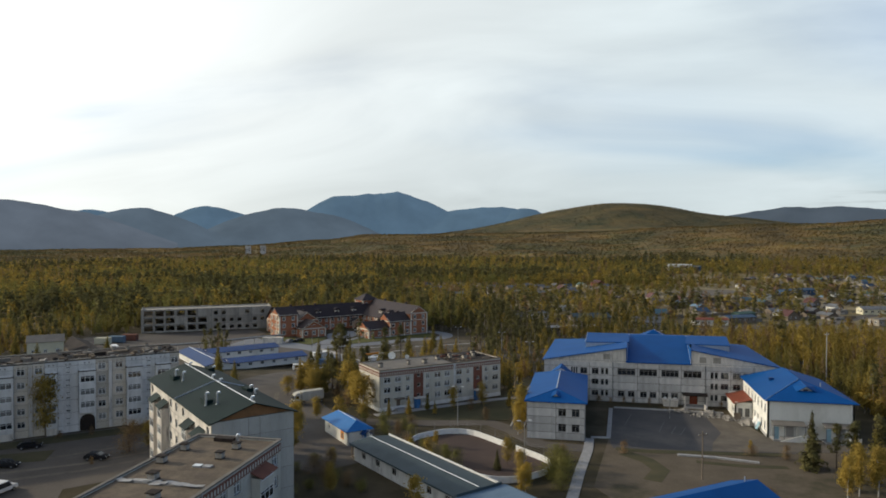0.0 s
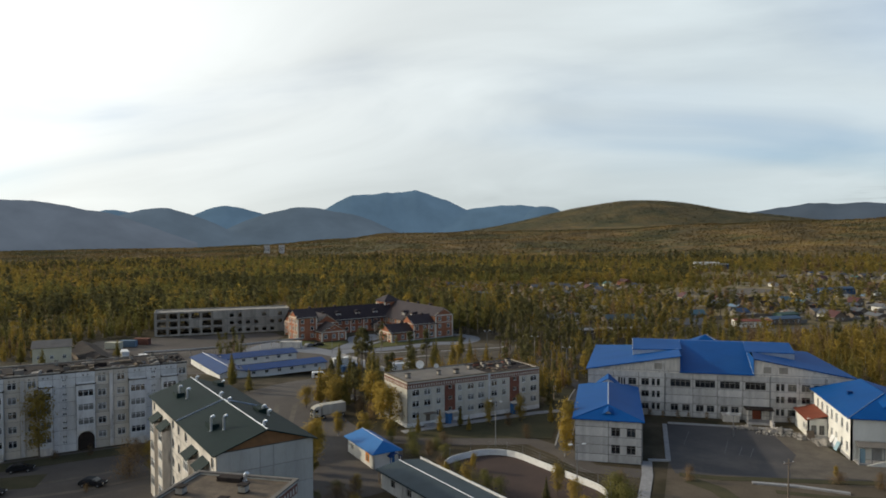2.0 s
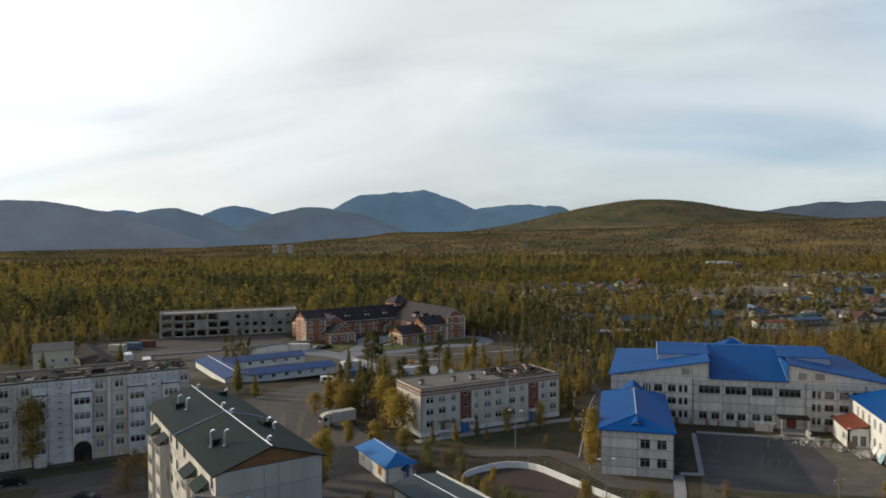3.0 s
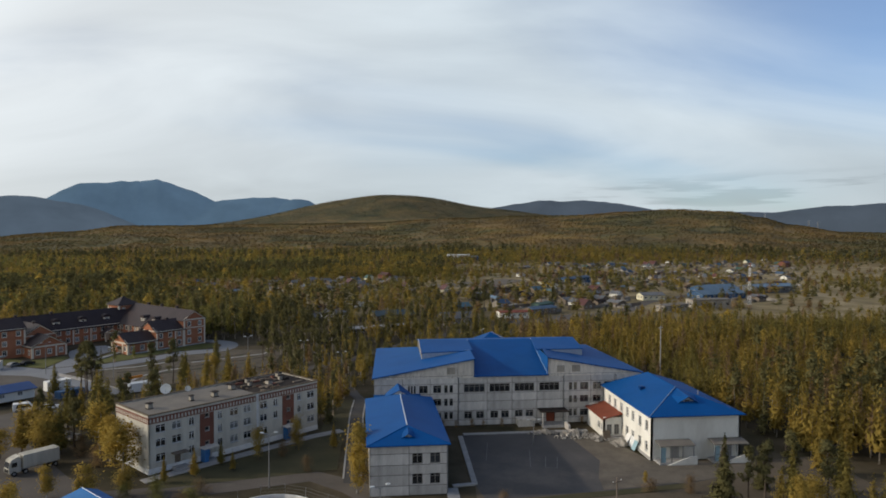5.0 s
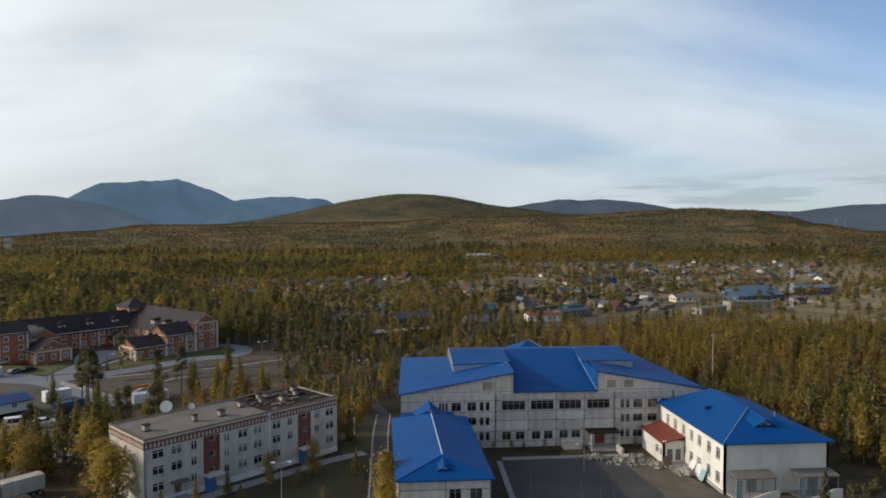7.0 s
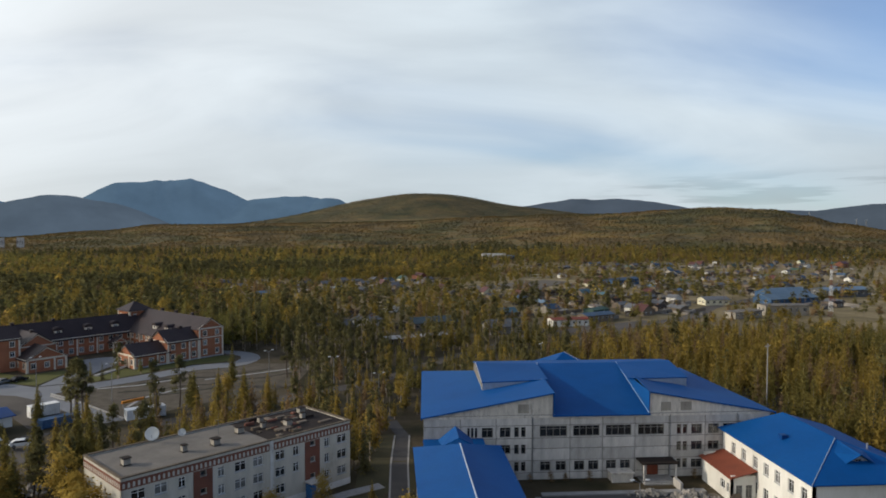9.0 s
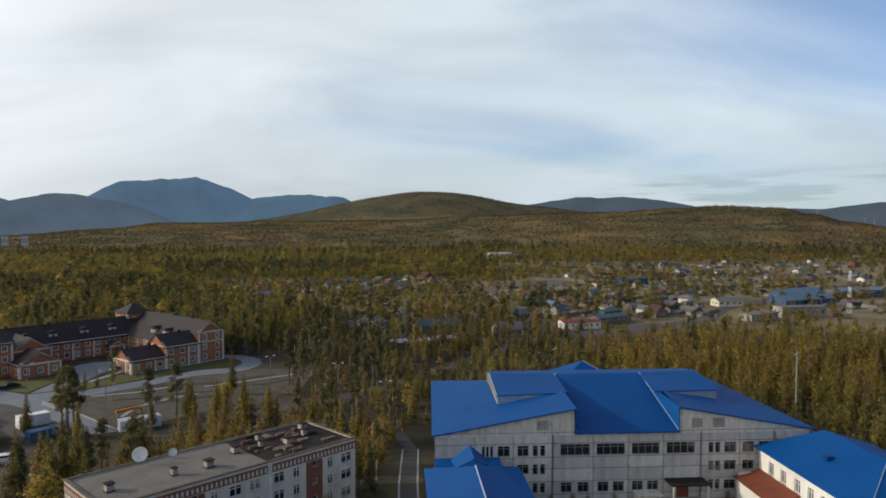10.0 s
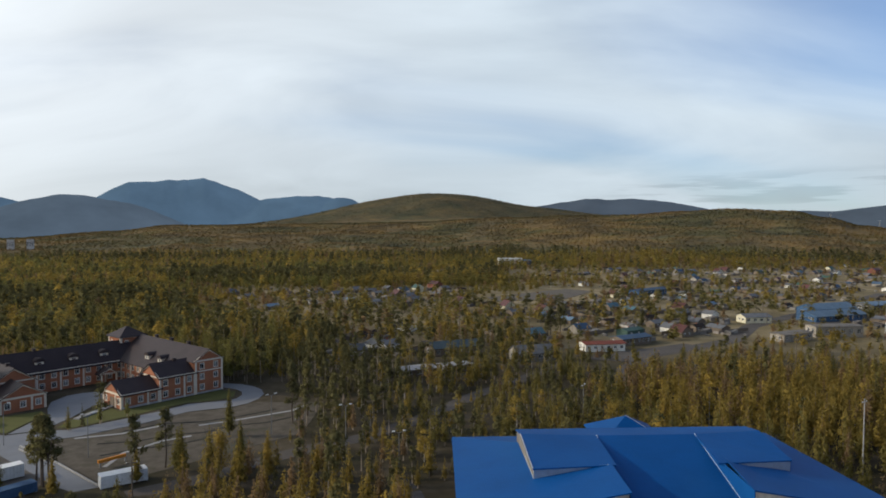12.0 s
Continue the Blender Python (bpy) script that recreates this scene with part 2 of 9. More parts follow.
M["cream"] = mat("cream_trim", (0.66, 0.58, 0.46), (0.55, 0.48, 0.38), 0.85, 0.6, 8, 0.1, vary=0.05)
M["yellow_wall"] = mat("cream_plaster", (0.62, 0.58, 0.42), (0.5, 0.46, 0.33), 0.9, 0.4, 6, 0.12, vary=0.05, dirt=(0.3, 0.27, 0.2), dirt_amount=0.4)
M["blue_roof"] = mat("blue_sheet_metal", (0.003, 0.070, 0.245), (0.002, 0.054, 0.195), 0.6, 0.12, 2.5, 0.10, vary=0.05, spec=0.12, ribs=0.9, dirt=(0.010, 0.078, 0.225), dirt_amount=0.3)
M["blue_roof_dull"] = mat("weathered_blue_roof", (0.004, 0.042, 0.16), (0.003, 0.032, 0.12), 0.5, 0.2, 3, 0.1, vary=0.08, ribs=0.9)
M["sky_blue_roof"] = mat("light_blue_roof", (0.03, 0.16, 0.40), (0.022, 0.12, 0.32), 0.5, 0.2, 3, 0.1, vary=0.08, ribs=0.9)
M["pale_blue_roof"] = mat("pale_blue_roof", (0.14, 0.20, 0.26), (0.10, 0.15, 0.20), 0.65, 0.2, 3, 0.1, vary=0.15)
M["green_roof"] = mat("green_sheet_metal", (0.007, 0.020, 0.018), (0.005, 0.014, 0.0135), 0.66, 0.25, 3, 0.12, vary=0.05, spec=0.1, ribs=0.9)
M["slate_green"] = mat("grey_green_roof", (0.055, 0.076, 0.084), (0.038, 0.054, 0.060), 0.6, 0.3, 4, 0.12, vary=0.05, ribs=0.6)
M["brown_roof"] = mat("brown_metal_tile", (0.048, 0.034, 0.033), (0.034, 0.025, 0.025), 0.55, 0.25, 6, 0.2, vary=0.06, ribs=1.2)
M["red_roof"] = mat("red_sheet_metal", (0.22, 0.062, 0.034), (0.15, 0.044, 0.027), 0.65, 0.4, 5, 0.15, vary=0.06, ribs=1.0)
M["bitumen"] = mat("bitumen_felt", (0.180, 0.138, 0.094), (0.085, 0.066, 0.048), 0.9, 0.55, 6, 0.3, vary=0.05, dirt=(0.07, 0.056, 0.046), dirt_amount=0.6)
M["bitumen_dark"] = mat("torn_bitumen", (0.036, 0.026, 0.021), (0.018, 0.015, 0.013), 0.92, 0.6, 5, 0.3, vary=0.05, dirt=(0.070, 0.050, 0.040), dirt_amount=0.45)
M["felt_grey"] = mat("grey_felt", (0.20, 0.178, 0.15), (0.13, 0.117, 0.10), 0.9, 0.3, 5, 0.15, vary=0.05, dirt=(0.12, 0.11, 0.1), dirt_amount=0.5)
M["galv"] = mat("galvanised_sheet", (0.62, 0.64, 0.66), (0.45, 0.47, 0.49), 0.32, 1.2, 8, 0.05, metal=0.75, vary=0.08)
M["steel"] = mat("grey_steel", (0.30, 0.30, 0.30), (0.2, 0.2, 0.2), 0.5, 2, 12, 0.05, metal=0.6, vary=0.1)
M["white_paint"] = mat("white_paint", (0.78, 0.77, 0.74), (0.62, 0.61, 0.58), 0.6, 0.8, 8, 0.08, vary=0.05, dirt=(0.35, 0.32, 0.28), dirt_amount=0.35)
M["frame_white"] = mat("white_window_frame", (0.72, 0.72, 0.70), (0.62, 0.62, 0.6), 0.5, 2, 12, 0.03, vary=0.08)
M["frame_wood"] = mat("weathered_window_frame", (0.30, 0.28, 0.25), (0.2, 0.185, 0.165), 0.8, 2, 12, 0.05, vary=0.15)
M["glass"] = mat("dark_window_glass", (0.022, 0.025, 0.03), (0.012, 0.014, 0.017), 0.06, 0.8, 4, 0.01, vary=0.4, spec=0.7)
M["curtain"] = mat("curtained_glass", (0.20, 0.20, 0.19), (0.09, 0.09, 0.09), 0.12, 1.5, 6, 0.01, vary=0.35, spec=0.6)
M["boards"] = mat("weathered_boards", (0.20, 0.16, 0.12), (0.12, 0.095, 0.075), 0.9, 1.2, 14, 0.2, vary=0.2)
M["rust_board"] = mat("brown_gable_cladding", (0.25, 0.125, 0.055), (0.15, 0.08, 0.038), 0.8, 0.8, 10, 0.15, vary=0.1)
M["blue_paint"] = mat("blue_paint", (0.05, 0.16, 0.36), (0.035, 0.11, 0.27), 0.6, 0.8, 8, 0.06, vary=0.12)
M["hall_blue"] = mat("hall_blue_cladding", (0.055, 0.11, 0.20), (0.04, 0.08, 0.15), 0.7, 0.4, 6, 0.06, vary=0.1)
M["teal_paint"] = mat("pale_turquoise_paint", (0.30, 0.43, 0.48), (0.22, 0.33, 0.37), 0.7, 0.8, 8, 0.06, vary=0.1)
M["orange"] = mat("orange_paint", (0.62, 0.24, 0.03), (0.5, 0.18, 0.025), 0.6, 1, 8, 0.05, vary=0.05)
M["asphalt"] = mat("asphalt", (0.088, 0.083, 0.080), (0.060, 0.057, 0.056), 0.93, 0.08, 3, 0.15, vary=0, coords="Object", dirt=(0.150, 0.130, 0.108), dirt_amount=0.6)
M["road"] = mat("dusty_road", (0.120, 0.103, 0.086), (0.076, 0.065, 0.055), 0.95, 0.07, 2.5, 0.2, vary=0, coords="Object", dirt=(0.15, 0.13, 0.108), dirt_amount=0.5)
M["paving"] = mat("grey_paving", (0.215, 0.22, 0.23), (0.17, 0.175, 0.183), 0.9, 0.15, 5, 0.1, vary=0, coords="Object", dirt=(0.2, 0.19, 0.18), dirt_amount=0.35)
M["kerb"] = mat("kerb_concrete", (0.36, 0.35, 0.33), (0.25, 0.24, 0.23), 0.9, 1, 9, 0.15, vary=0.08)
M["sand"] = mat("trodden_sand", (0.132, 0.104, 0.072), (0.082, 0.065, 0.045), 0.97, 0.13, 2.2, 0.25, vary=0, coords="Object", dirt=(0.048, 0.044, 0.024), dirt_amount=0.9)
M["dust"] = mat("dusty_sand", (0.158, 0.134, 0.104), (0.098, 0.083, 0.066), 0.97, 0.30, 3.5, 0.2, vary=0, coords="Object", dirt=(0.075, 0.068, 0.058), dirt_amount=0.8)
M["grass"] = mat("dry_grass", (0.082, 0.070, 0.036), (0.046, 0.046, 0.024), 0.97, 0.12, 3.5, 0.4, vary=0, coords="Object", dirt=(0.11, 0.088, 0.05), dirt_amount=0.5)
M["lawn"] = mat("green_lawn", (0.118, 0.116, 0.036), (0.078, 0.080, 0.026), 0.97, 0.15, 3.5, 0.3, vary=0, coords="Object")
M["soil"] = mat("bare_brown_soil", (0.130, 0.108, 0.080), (0.07, 0.058, 0.042), 0.97, 0.35, 3.5, 0.35, vary=0, coords="Object", dirt=(0.048, 0.050, 0.026), dirt_amount=0.85)
# soil darkened to carry the shade inside the ditches
M["ditch_shade"] = mat("shaded_ditch_soil", (0.045, 0.040, 0.030), (0.026, 0.024, 0.019), 0.95, 0.5, 4, 0.3, vary=0, coords="Object")
M["rink"] = mat("brown_sports_ground", (0.085, 0.058, 0.046), (0.06, 0.043, 0.036), 0.95, 0.15, 3, 0.15, vary=0, coords="Object")
M["pale_bark"] = mat("pale_larch_bark", (0.26, 0.225, 0.185), (0.15, 0.125, 0.10), 0.95, 3, 20, 0.3, vary=0.2)
M["faded_marking"] = mat("faded_road_paint", (0.19, 0.185, 0.178), (0.10, 0.096, 0.092), 0.95, 1.2, 9, 0.1, vary=0.1)
M["bark"] = mat("bark", (0.11, 0.085, 0.065), (0.065, 0.05, 0.04), 0.95, 3, 20, 0.3, vary=0.2)
M["birch_bark"] = mat("birch_bark", (0.45, 0.43, 0.39), (0.18, 0.16, 0.14), 0.9, 2, 12, 0.2, vary=0.15)
M["tyre"] = mat("black_rubber", (0.02, 0.02, 0.02), (0.014, 0.014, 0.014), 0.85, 3, 12, 0.05, vary=0.1)
M["black_paint"] = mat("black_car_paint", (0.018, 0.018, 0.02), (0.014, 0.014, 0.016), 0.22, 1, 8, 0.01, vary=0.2)
M["ruin"] = mat("sooty_old_concrete", (0.37, 0.335, 0.28), (0.23, 0.206, 0.172), 0.95, 0.35, 6, 0.25, vary=0.12, streak=True, dirt=(0.09, 0.08, 0.07), dirt_amount=0.5)
M["rubble"] = mat("rubble", (0.38, 0.35, 0.31), (0.24, 0.22, 0.19), 0.95, 1.5, 9, 0.3, vary=0.25, island=True)
M["gold"] = leaves("golden_larch", (0.205, 0.160, 0.046), (0.275, 0.202, 0.050), (0.350, 0.239, 0.055))
M["olive"] = leaves("turning_larch", (0.140, 0.126, 0.044), (0.192, 0.161, 0.049), (0.250, 0.194, 0.053))
M["green_larch"] = leaves("green_larch", (0.150, 0.146, 0.052), (0.200, 0.186, 0.058), (0.255, 0.222, 0.064))
M["birch_leaf"] = leaves("yellow_birch", (0.270, 0.203, 0.055), (0.370, 0.260, 0.060), (0.460, 0.312, 0.066))
M["pine"] = leaves("pine_needles", (0.090, 0.084, 0.040), (0.120, 0.110, 0.048), (0.165, 0.142, 0.055), 0.3)
M["aspen_leaf"] = leaves("tan_gold_leaves", (0.250, 0.189, 0.055), (0.330, 0.236, 0.060), (0.400, 0.275, 0.066))
M["rusty"] = leaves("rusty_leaves", (0.170, 0.120, 0.070), (0.230, 0.155, 0.080), (0.300, 0.190, 0.085))

# ---- building blocks ----
def to_mesh(name, bm):
    me = bpy.data.meshes.new(name)
    bm.to_mesh(me)
    bm.free()
    return me


def part(name, bm, material, parent=None, label="", m=None, smooth=False):
    """One mesh object, from a bmesh or from shared mesh data, under a thing or a part."""
    me = to_mesh(name, bm) if isinstance(bm, bmesh.types.BMesh) else bm
    if material and not me.materials:
        me.materials.append(M[material] if isinstance(material, str) else material)
    if smooth:
        me.shade_smooth()
    ob = new(name, me)
    if parent:
        ob.parent = parent
    if m is not None:
        ob.matrix_basis = m
    return tagged(ob, label)


def thing(name, label, category, m, group="", kind=""):
    ob = new(name)
    ob.empty_display_size = 0.5
    ob.matrix_basis = m
    return tagged(ob, label, category, group, kind)


def box(bm, x0, x1, y0, y1, z0, z1):
    v = [bm.verts.new((x, y, z)) for z in (z0, z1) for x, y in ((x0, y0), (x1, y0), (x1, y1), (x0, y1))]
    for f in ((3, 2, 1, 0), (4, 5, 6, 7), (0, 1, 5, 4), (1, 2, 6, 5), (2, 3, 7, 6), (3, 0, 4, 7)):
        bm.faces.new([v[i] for i in f])


def boxes(*rows):
    bm = bmesh.new()
    for r in rows:
        box(bm, *r)
    return bm


def slab(bm, pts, t):
    """A sheet with these corners, t thick downwards."""
    up = [bm.verts.new(p) for p in pts]
    lo = [bm.verts.new((p[0], p[1], p[2] - t)) for p in pts]
    bm.faces.new(up)
    bm.faces.new(lo[::-1])
    for i in range(len(pts)):
        j = (i + 1) % len(pts)
        bm.faces.new((up[i], lo[i], lo[j], up[j]))


def slabs(t, *polys):
    bm = bmesh.new()
    for p in polys:
        slab(bm, p, t)
    if len(polys) > 1:
        bmesh.ops.remove_doubles(bm, verts=bm.verts, dist=0.002)
    bmesh.ops.recalc_face_normals(bm, faces=bm.faces)
    return bm


def upright(bm, pts, d):
    """A wall with this outline, thickened by the vector d."""
    a = [bm.verts.new(p) for p in pts]
    b = [bm.verts.new(Vector(p) + Vector(d)) for p in pts]
    bm.faces.new(a)
    bm.faces.new(b[::-1])
    for i in range(len(pts)):
        j = (i + 1) % len(pts)
        bm.faces.new((a[i], b[i], b[j], a[j]))
    bmesh.ops.recalc_face_normals(bm, faces=bm.faces)


def tube(bm, p, q, r0, r1=None, sides=8):
    p, q = Vector(p), Vector(q)
    r1 = r0 if r1 is None else r1
    z = (q - p).normalized()
    x = z.orthogonal().normalized()
    y = z.cross(x)
    ring = [[bm.verts.new(c + (x * math.cos(a) + y * math.sin(a)) * r) for a in (2 * math.pi * i / sides for i in range(sides))] for c, r in ((p, r0), (q, r1))]
    for i in range(sides):
        j = (i + 1) % sides
        bm.faces.new((ring[0][i], ring[0][j], ring[1][j], ring[1][i]))
    bm.faces.new(ring[0][::-1])
    bm.faces.new(ring[1])


def tubes(*rows, sides=8):
    bm = bmesh.new()
    for r in rows:
        tube(bm, *r, sides=sides)
    return bm


def lattice(bm, us, zs, solid, y0, y1):
    """One connected slab with holes: the solid cells of a grid, between y0 and y1."""
    us, zs = sorted({round(u, 4) for u in us}), sorted({round(z, 4) for z in zs})
    full = {(i, k) for i in range(len(us) - 1) for k in range(len(zs) - 1) if solid((us[i] + us[i + 1]) / 2, (zs[k] + zs[k + 1]) / 2)}
    made = {}

    def v(i, k, y):
        if (i, k, y) not in made:
            made[i, k, y] = bm.verts.new((us[i], y, zs[k]))
        return made[i, k, y]

    for i, k in full:
        bm.faces.new((v(i, k, y0), v(i + 1, k, y0), v(i + 1, k + 1, y0), v(i, k + 1, y0)))
        bm.faces.new((v(i, k + 1, y1), v(i + 1, k + 1, y1), v(i + 1, k, y1), v(i, k, y1)))
        for j, m, a, b in ((i - 1, k, (i, k + 1), (i, k)), (i + 1, k, (i + 1, k), (i + 1, k + 1)), (i, k - 1, (i, k), (i + 1, k)), (i, k + 1, (i + 1, k + 1), (i, k + 1))):
            if (j, m) not in full:
                bm.faces.new((v(*b, y0), v(*a, y0), v(*a, y1), v(*b, y1)))
    return bm


SHARED = {}


def window_meshes(w, h, kind):
    """Frame and pane for an opening w x h; kind: wood, plastic (the frame), and how many sashes."""
    key = (round(w, 2), round(h, 2), kind)
    if key in SHARED:
        return SHARED[key]
    stuff, n = ("frame_white", 2) if kind != "wood" else ("frame_wood", 2)
    if w > 2.4:
        n = max(3, round(w / 1.1))
    elif w < 0.85:
        n = 1
    f, bm = 0.08, bmesh.new()
    bars = [(0, f), (w - f, w)] + [(w * i / n - 0.04, w * i / n + 0.04) for i in range(1, n)]
    rails = [(0, f), (h - f, h)] + ([(h * 0.7, h * 0.7 + 0.06)] if h > 1.1 else [])
    lattice(bm, [v for p in bars for v in p], [v for p in rails for v in p], lambda u, z: any(p < u < q for p, q in bars) or any(p < z < q for p, q in rails), 0, 0.09)
    fr = to_mesh("window_frame", bm)
    fr.materials.append(M[stuff])
    pn = to_mesh("pane", boxes((f * 0.5, w - f * 0.5, 0.035, 0.05, f * 0.5, h - f * 0.5)))
    pn.materials.append(M["glass"])
    pc = pn.copy()
    pc.materials[0] = M["curtain"]
    sill = to_mesh("sill", boxes((-0.06, w + 0.06, -0.22, 0.0, -0.06, 0.0)))
    sill.materials.append(M["galv"])
    SHARED[key] = (fr, pn, pc, sill)
    return SHARED[key]


RW = random.Random(7)


def add_window(parent, m, w, h, kind="plastic", curtains=0.3, sill=False):
    fr, pn, pc, sl = window_meshes(w, h, kind)
    win = part("window", fr, None, parent, m=m)
    part("pane", pc if RW.random() < curtains else pn, None, win)
    if sill:
        part("sill", sl, None, win)
    return win


def facade(parent, x, y, angle, length, z0, z1, openings=(), joints_u=(), joints_z=(), wall="concrete", skin=None, t=0.35, curtains=0.3, sill=False, label="", name="wall", gap=0.055, proud=0.05):
    """A straight wall that begins at (x, y) and runs at that angle, with its outside on the right-hand side of that way.
    Openings (u0, u1, z0, z1, kind) go through it and take windows; with joints given the outside is made of separate panels over a dark joint."""
    def solid(u, z):
        return not any(o[0] < u < o[1] and o[2] < z < o[3] for o in openings)

    bm = lattice(bmesh.new(), {0.0, length, *[v for o in openings for v in o[:2]]}, {z0, z1, *[v for o in openings for v in o[2:4]]}, solid, 0, t)
    w = part(name, bm, "joint" if joints_u else wall, parent, label, m=pose(x, y, 0, 0, 0, angle))
    if joints_u:
        ju, jz = sorted({0.0, length, *joints_u}), sorted({z0, z1, *joints_z})
        for i, (a, b) in enumerate(zip(ju, ju[1:])):
            for c, d in zip(jz, jz[1:]):
                inside = [o for o in openings if o[0] < b and o[1] > a and o[2] < d and o[3] > c]
                stuff = (skin[i % len(skin)] if skin else wall)
                key = ("panel", stuff, round(b - a, 3), round(d - c, 3), tuple(tuple(round(v - s, 3) for v, s in zip(o[:4], (a, a, c, c))) for o in inside))
                if key not in SHARED:
                    q = [a + gap, b - gap, *[v for o in inside for v in o[:2] if a + gap < v < b - gap]]
                    r = [c + gap, d - gap, *[v for o in inside for v in o[2:4] if c + gap < v < d - gap]]
                    pb = lattice(bmesh.new(), q, r, solid, -proud, -0.002)
                    bmesh.ops.translate(pb, verts=pb.verts, vec=(-a, 0, -c))
                    me = to_mesh("panel", pb)
                    me.materials.append(M[stuff])
                    SHARED[key] = me
                if len(SHARED[key].polygons):
                    part("panel", SHARED[key], None, w, m=pose(a, 0, c))
    for o in openings:
        kind = o[4] if len(o) > 4 else "plastic"
        if kind == "open":
            continue
        add_window(w, pose(o[0], 0.12, o[2]), o[1] - o[0], o[3] - o[2], kind, curtains, sill)
    return w


def ring_walls(parent, x0, x1, y0, y1, z0, z1, wall, t=0.35, skip=()):
    """The plain walls of a rectangle: south, east, north, west, but for those in skip."""
    rows = {"s": (x0, x1, y0, y0 + t), "e": (x1 - t, x1, y0 + t, y1 - t), "n": (x0, x1, y1 - t, y1), "w": (x0, x0 + t, y0 + t, y1 - t)}
    for k, r in rows.items():
        if k not in skip:
            part("wall", boxes((*r, z0, z1)), wall, parent)


def gable_roof(parent, x0, x1, y0, y1, ze, zr, along, stuff, over=0.5, t=0.16, gable=None, gable_label="", name="roof"):
    """A ridge roof over a rectangle; along: the axis of the ridge. gable: the stuff of the two gable walls."""
    if along == "y":
        c, e = (x0 + x1) / 2, (zr - ze) / ((x1 - x0) / 2) * over
        p = [((x0 - over, y0 - over, ze - e), (c, y0 - over, zr), (c, y1 + over, zr), (x0 - over, y1 + over, ze - e)),
             ((c, y0 - over, zr), (x1 + over, y0 - over, ze - e), (x1 + over, y1 + over, ze - e), (c, y1 + over, zr))]
        g = [((x0, y, ze - 0.02), (x1, y, ze - 0.02), (c, y, zr - t - 0.03)) for y in (y0 + 0.002, y1 - 0.302)]
        d = (0, 0.3, 0)
    else:
        c, e = (y0 + y1) / 2, (zr - ze) / ((y1 - y0) / 2) * over
        p = [((x0 - over, y0 - over, ze - e), (x1 + over, y0 - over, ze - e), (x1 + over, c, zr), (x0 - over, c, zr)),
             ((x0 - over, c, zr), (x1 + over, c, zr), (x1 + over, y1 + over, ze - e), (x0 - over, y1 + over, ze - e))]
        g = [((x, y0, ze - 0.02), (x, y1, ze - 0.02), (x, c, zr - t - 0.03)) for x in (x0 + 0.002, x1 - 0.302)]
        d = (0.3, 0, 0)
    r = part(name, slabs(t, *p), stuff, parent)
    if gable:
        for q in g:
            bm = bmesh.new()
            upright(bm, q, d)
            part("gable", bm, gable, parent, gable_label)
    return r


def hip_roof(parent, x0, x1, y0, y1, ze, zr, along, stuff, over=0.5, t=0.16, run=None, name="roof"):
    x0, x1, y0, y1 = x0 - over, x1 + over, y0 - over, y1 + over
    if along == "y":
        c, run = (x0 + x1) / 2, run or (x1 - x0) / 2
        a, b = (c, y0 + run, zr), (c, y1 - run, zr)
        polys = [((x0, y0, ze), a, b, (x0, y1, ze)), ((x0, y0, ze), (x1, y0, ze), a), ((x1, y0, ze), (x1, y1, ze), b, a), ((x1, y1, ze), (x0, y1, ze), b)]
    else:
        c, run = (y0 + y1) / 2, run or (y1 - y0) / 2
        a, b = (x0 + run, c, zr), (x1 - run, c, zr)
        polys = [((x0, y0, ze), (x1, y0, ze), b, a), ((x1, y0, ze), (x1, y1, ze), b), ((x1, y1, ze), (x0, y1, ze), a, b), ((x0, y1, ze), (x0, y0, ze), a)]
    return part(name, slabs(t, *polys), stuff, parent)


# the near slope's crest: bearing and height over the eye's level, in degrees
CREST = ((-60, -1.6), (-35, -1.5), (-29, -1.3), (-22, -0.85), (-18, -0.38), (-10, -0.28), (0, -0.30), (8, 0.22), (12.5, 0.48), (17.5, 0.58), (21.5, 0.80), (25, 1.0), (28.5, 0.92), (31, 0.42), (33, -0.1), (36.5, -0.65), (45, -1.2), (60, -1.5))


def ease(v):
    v = min(max(v, 0.0), 1.0)
    return v * v * (3 - 2 * v)


def crest_z(az):
    """How high the crest of the near slope stands at this bearing."""
    if az <= CREST[0][0] or az >= CREST[-1][0]:
        return -12.0
    for (a, p), (b, q) in zip(CREST, CREST[1:]):
        if az <= b:
            e = p + (q - p) * ease((az - a) / (b - a))
            return 46.0 + 2150 * math.tan(radians(e))


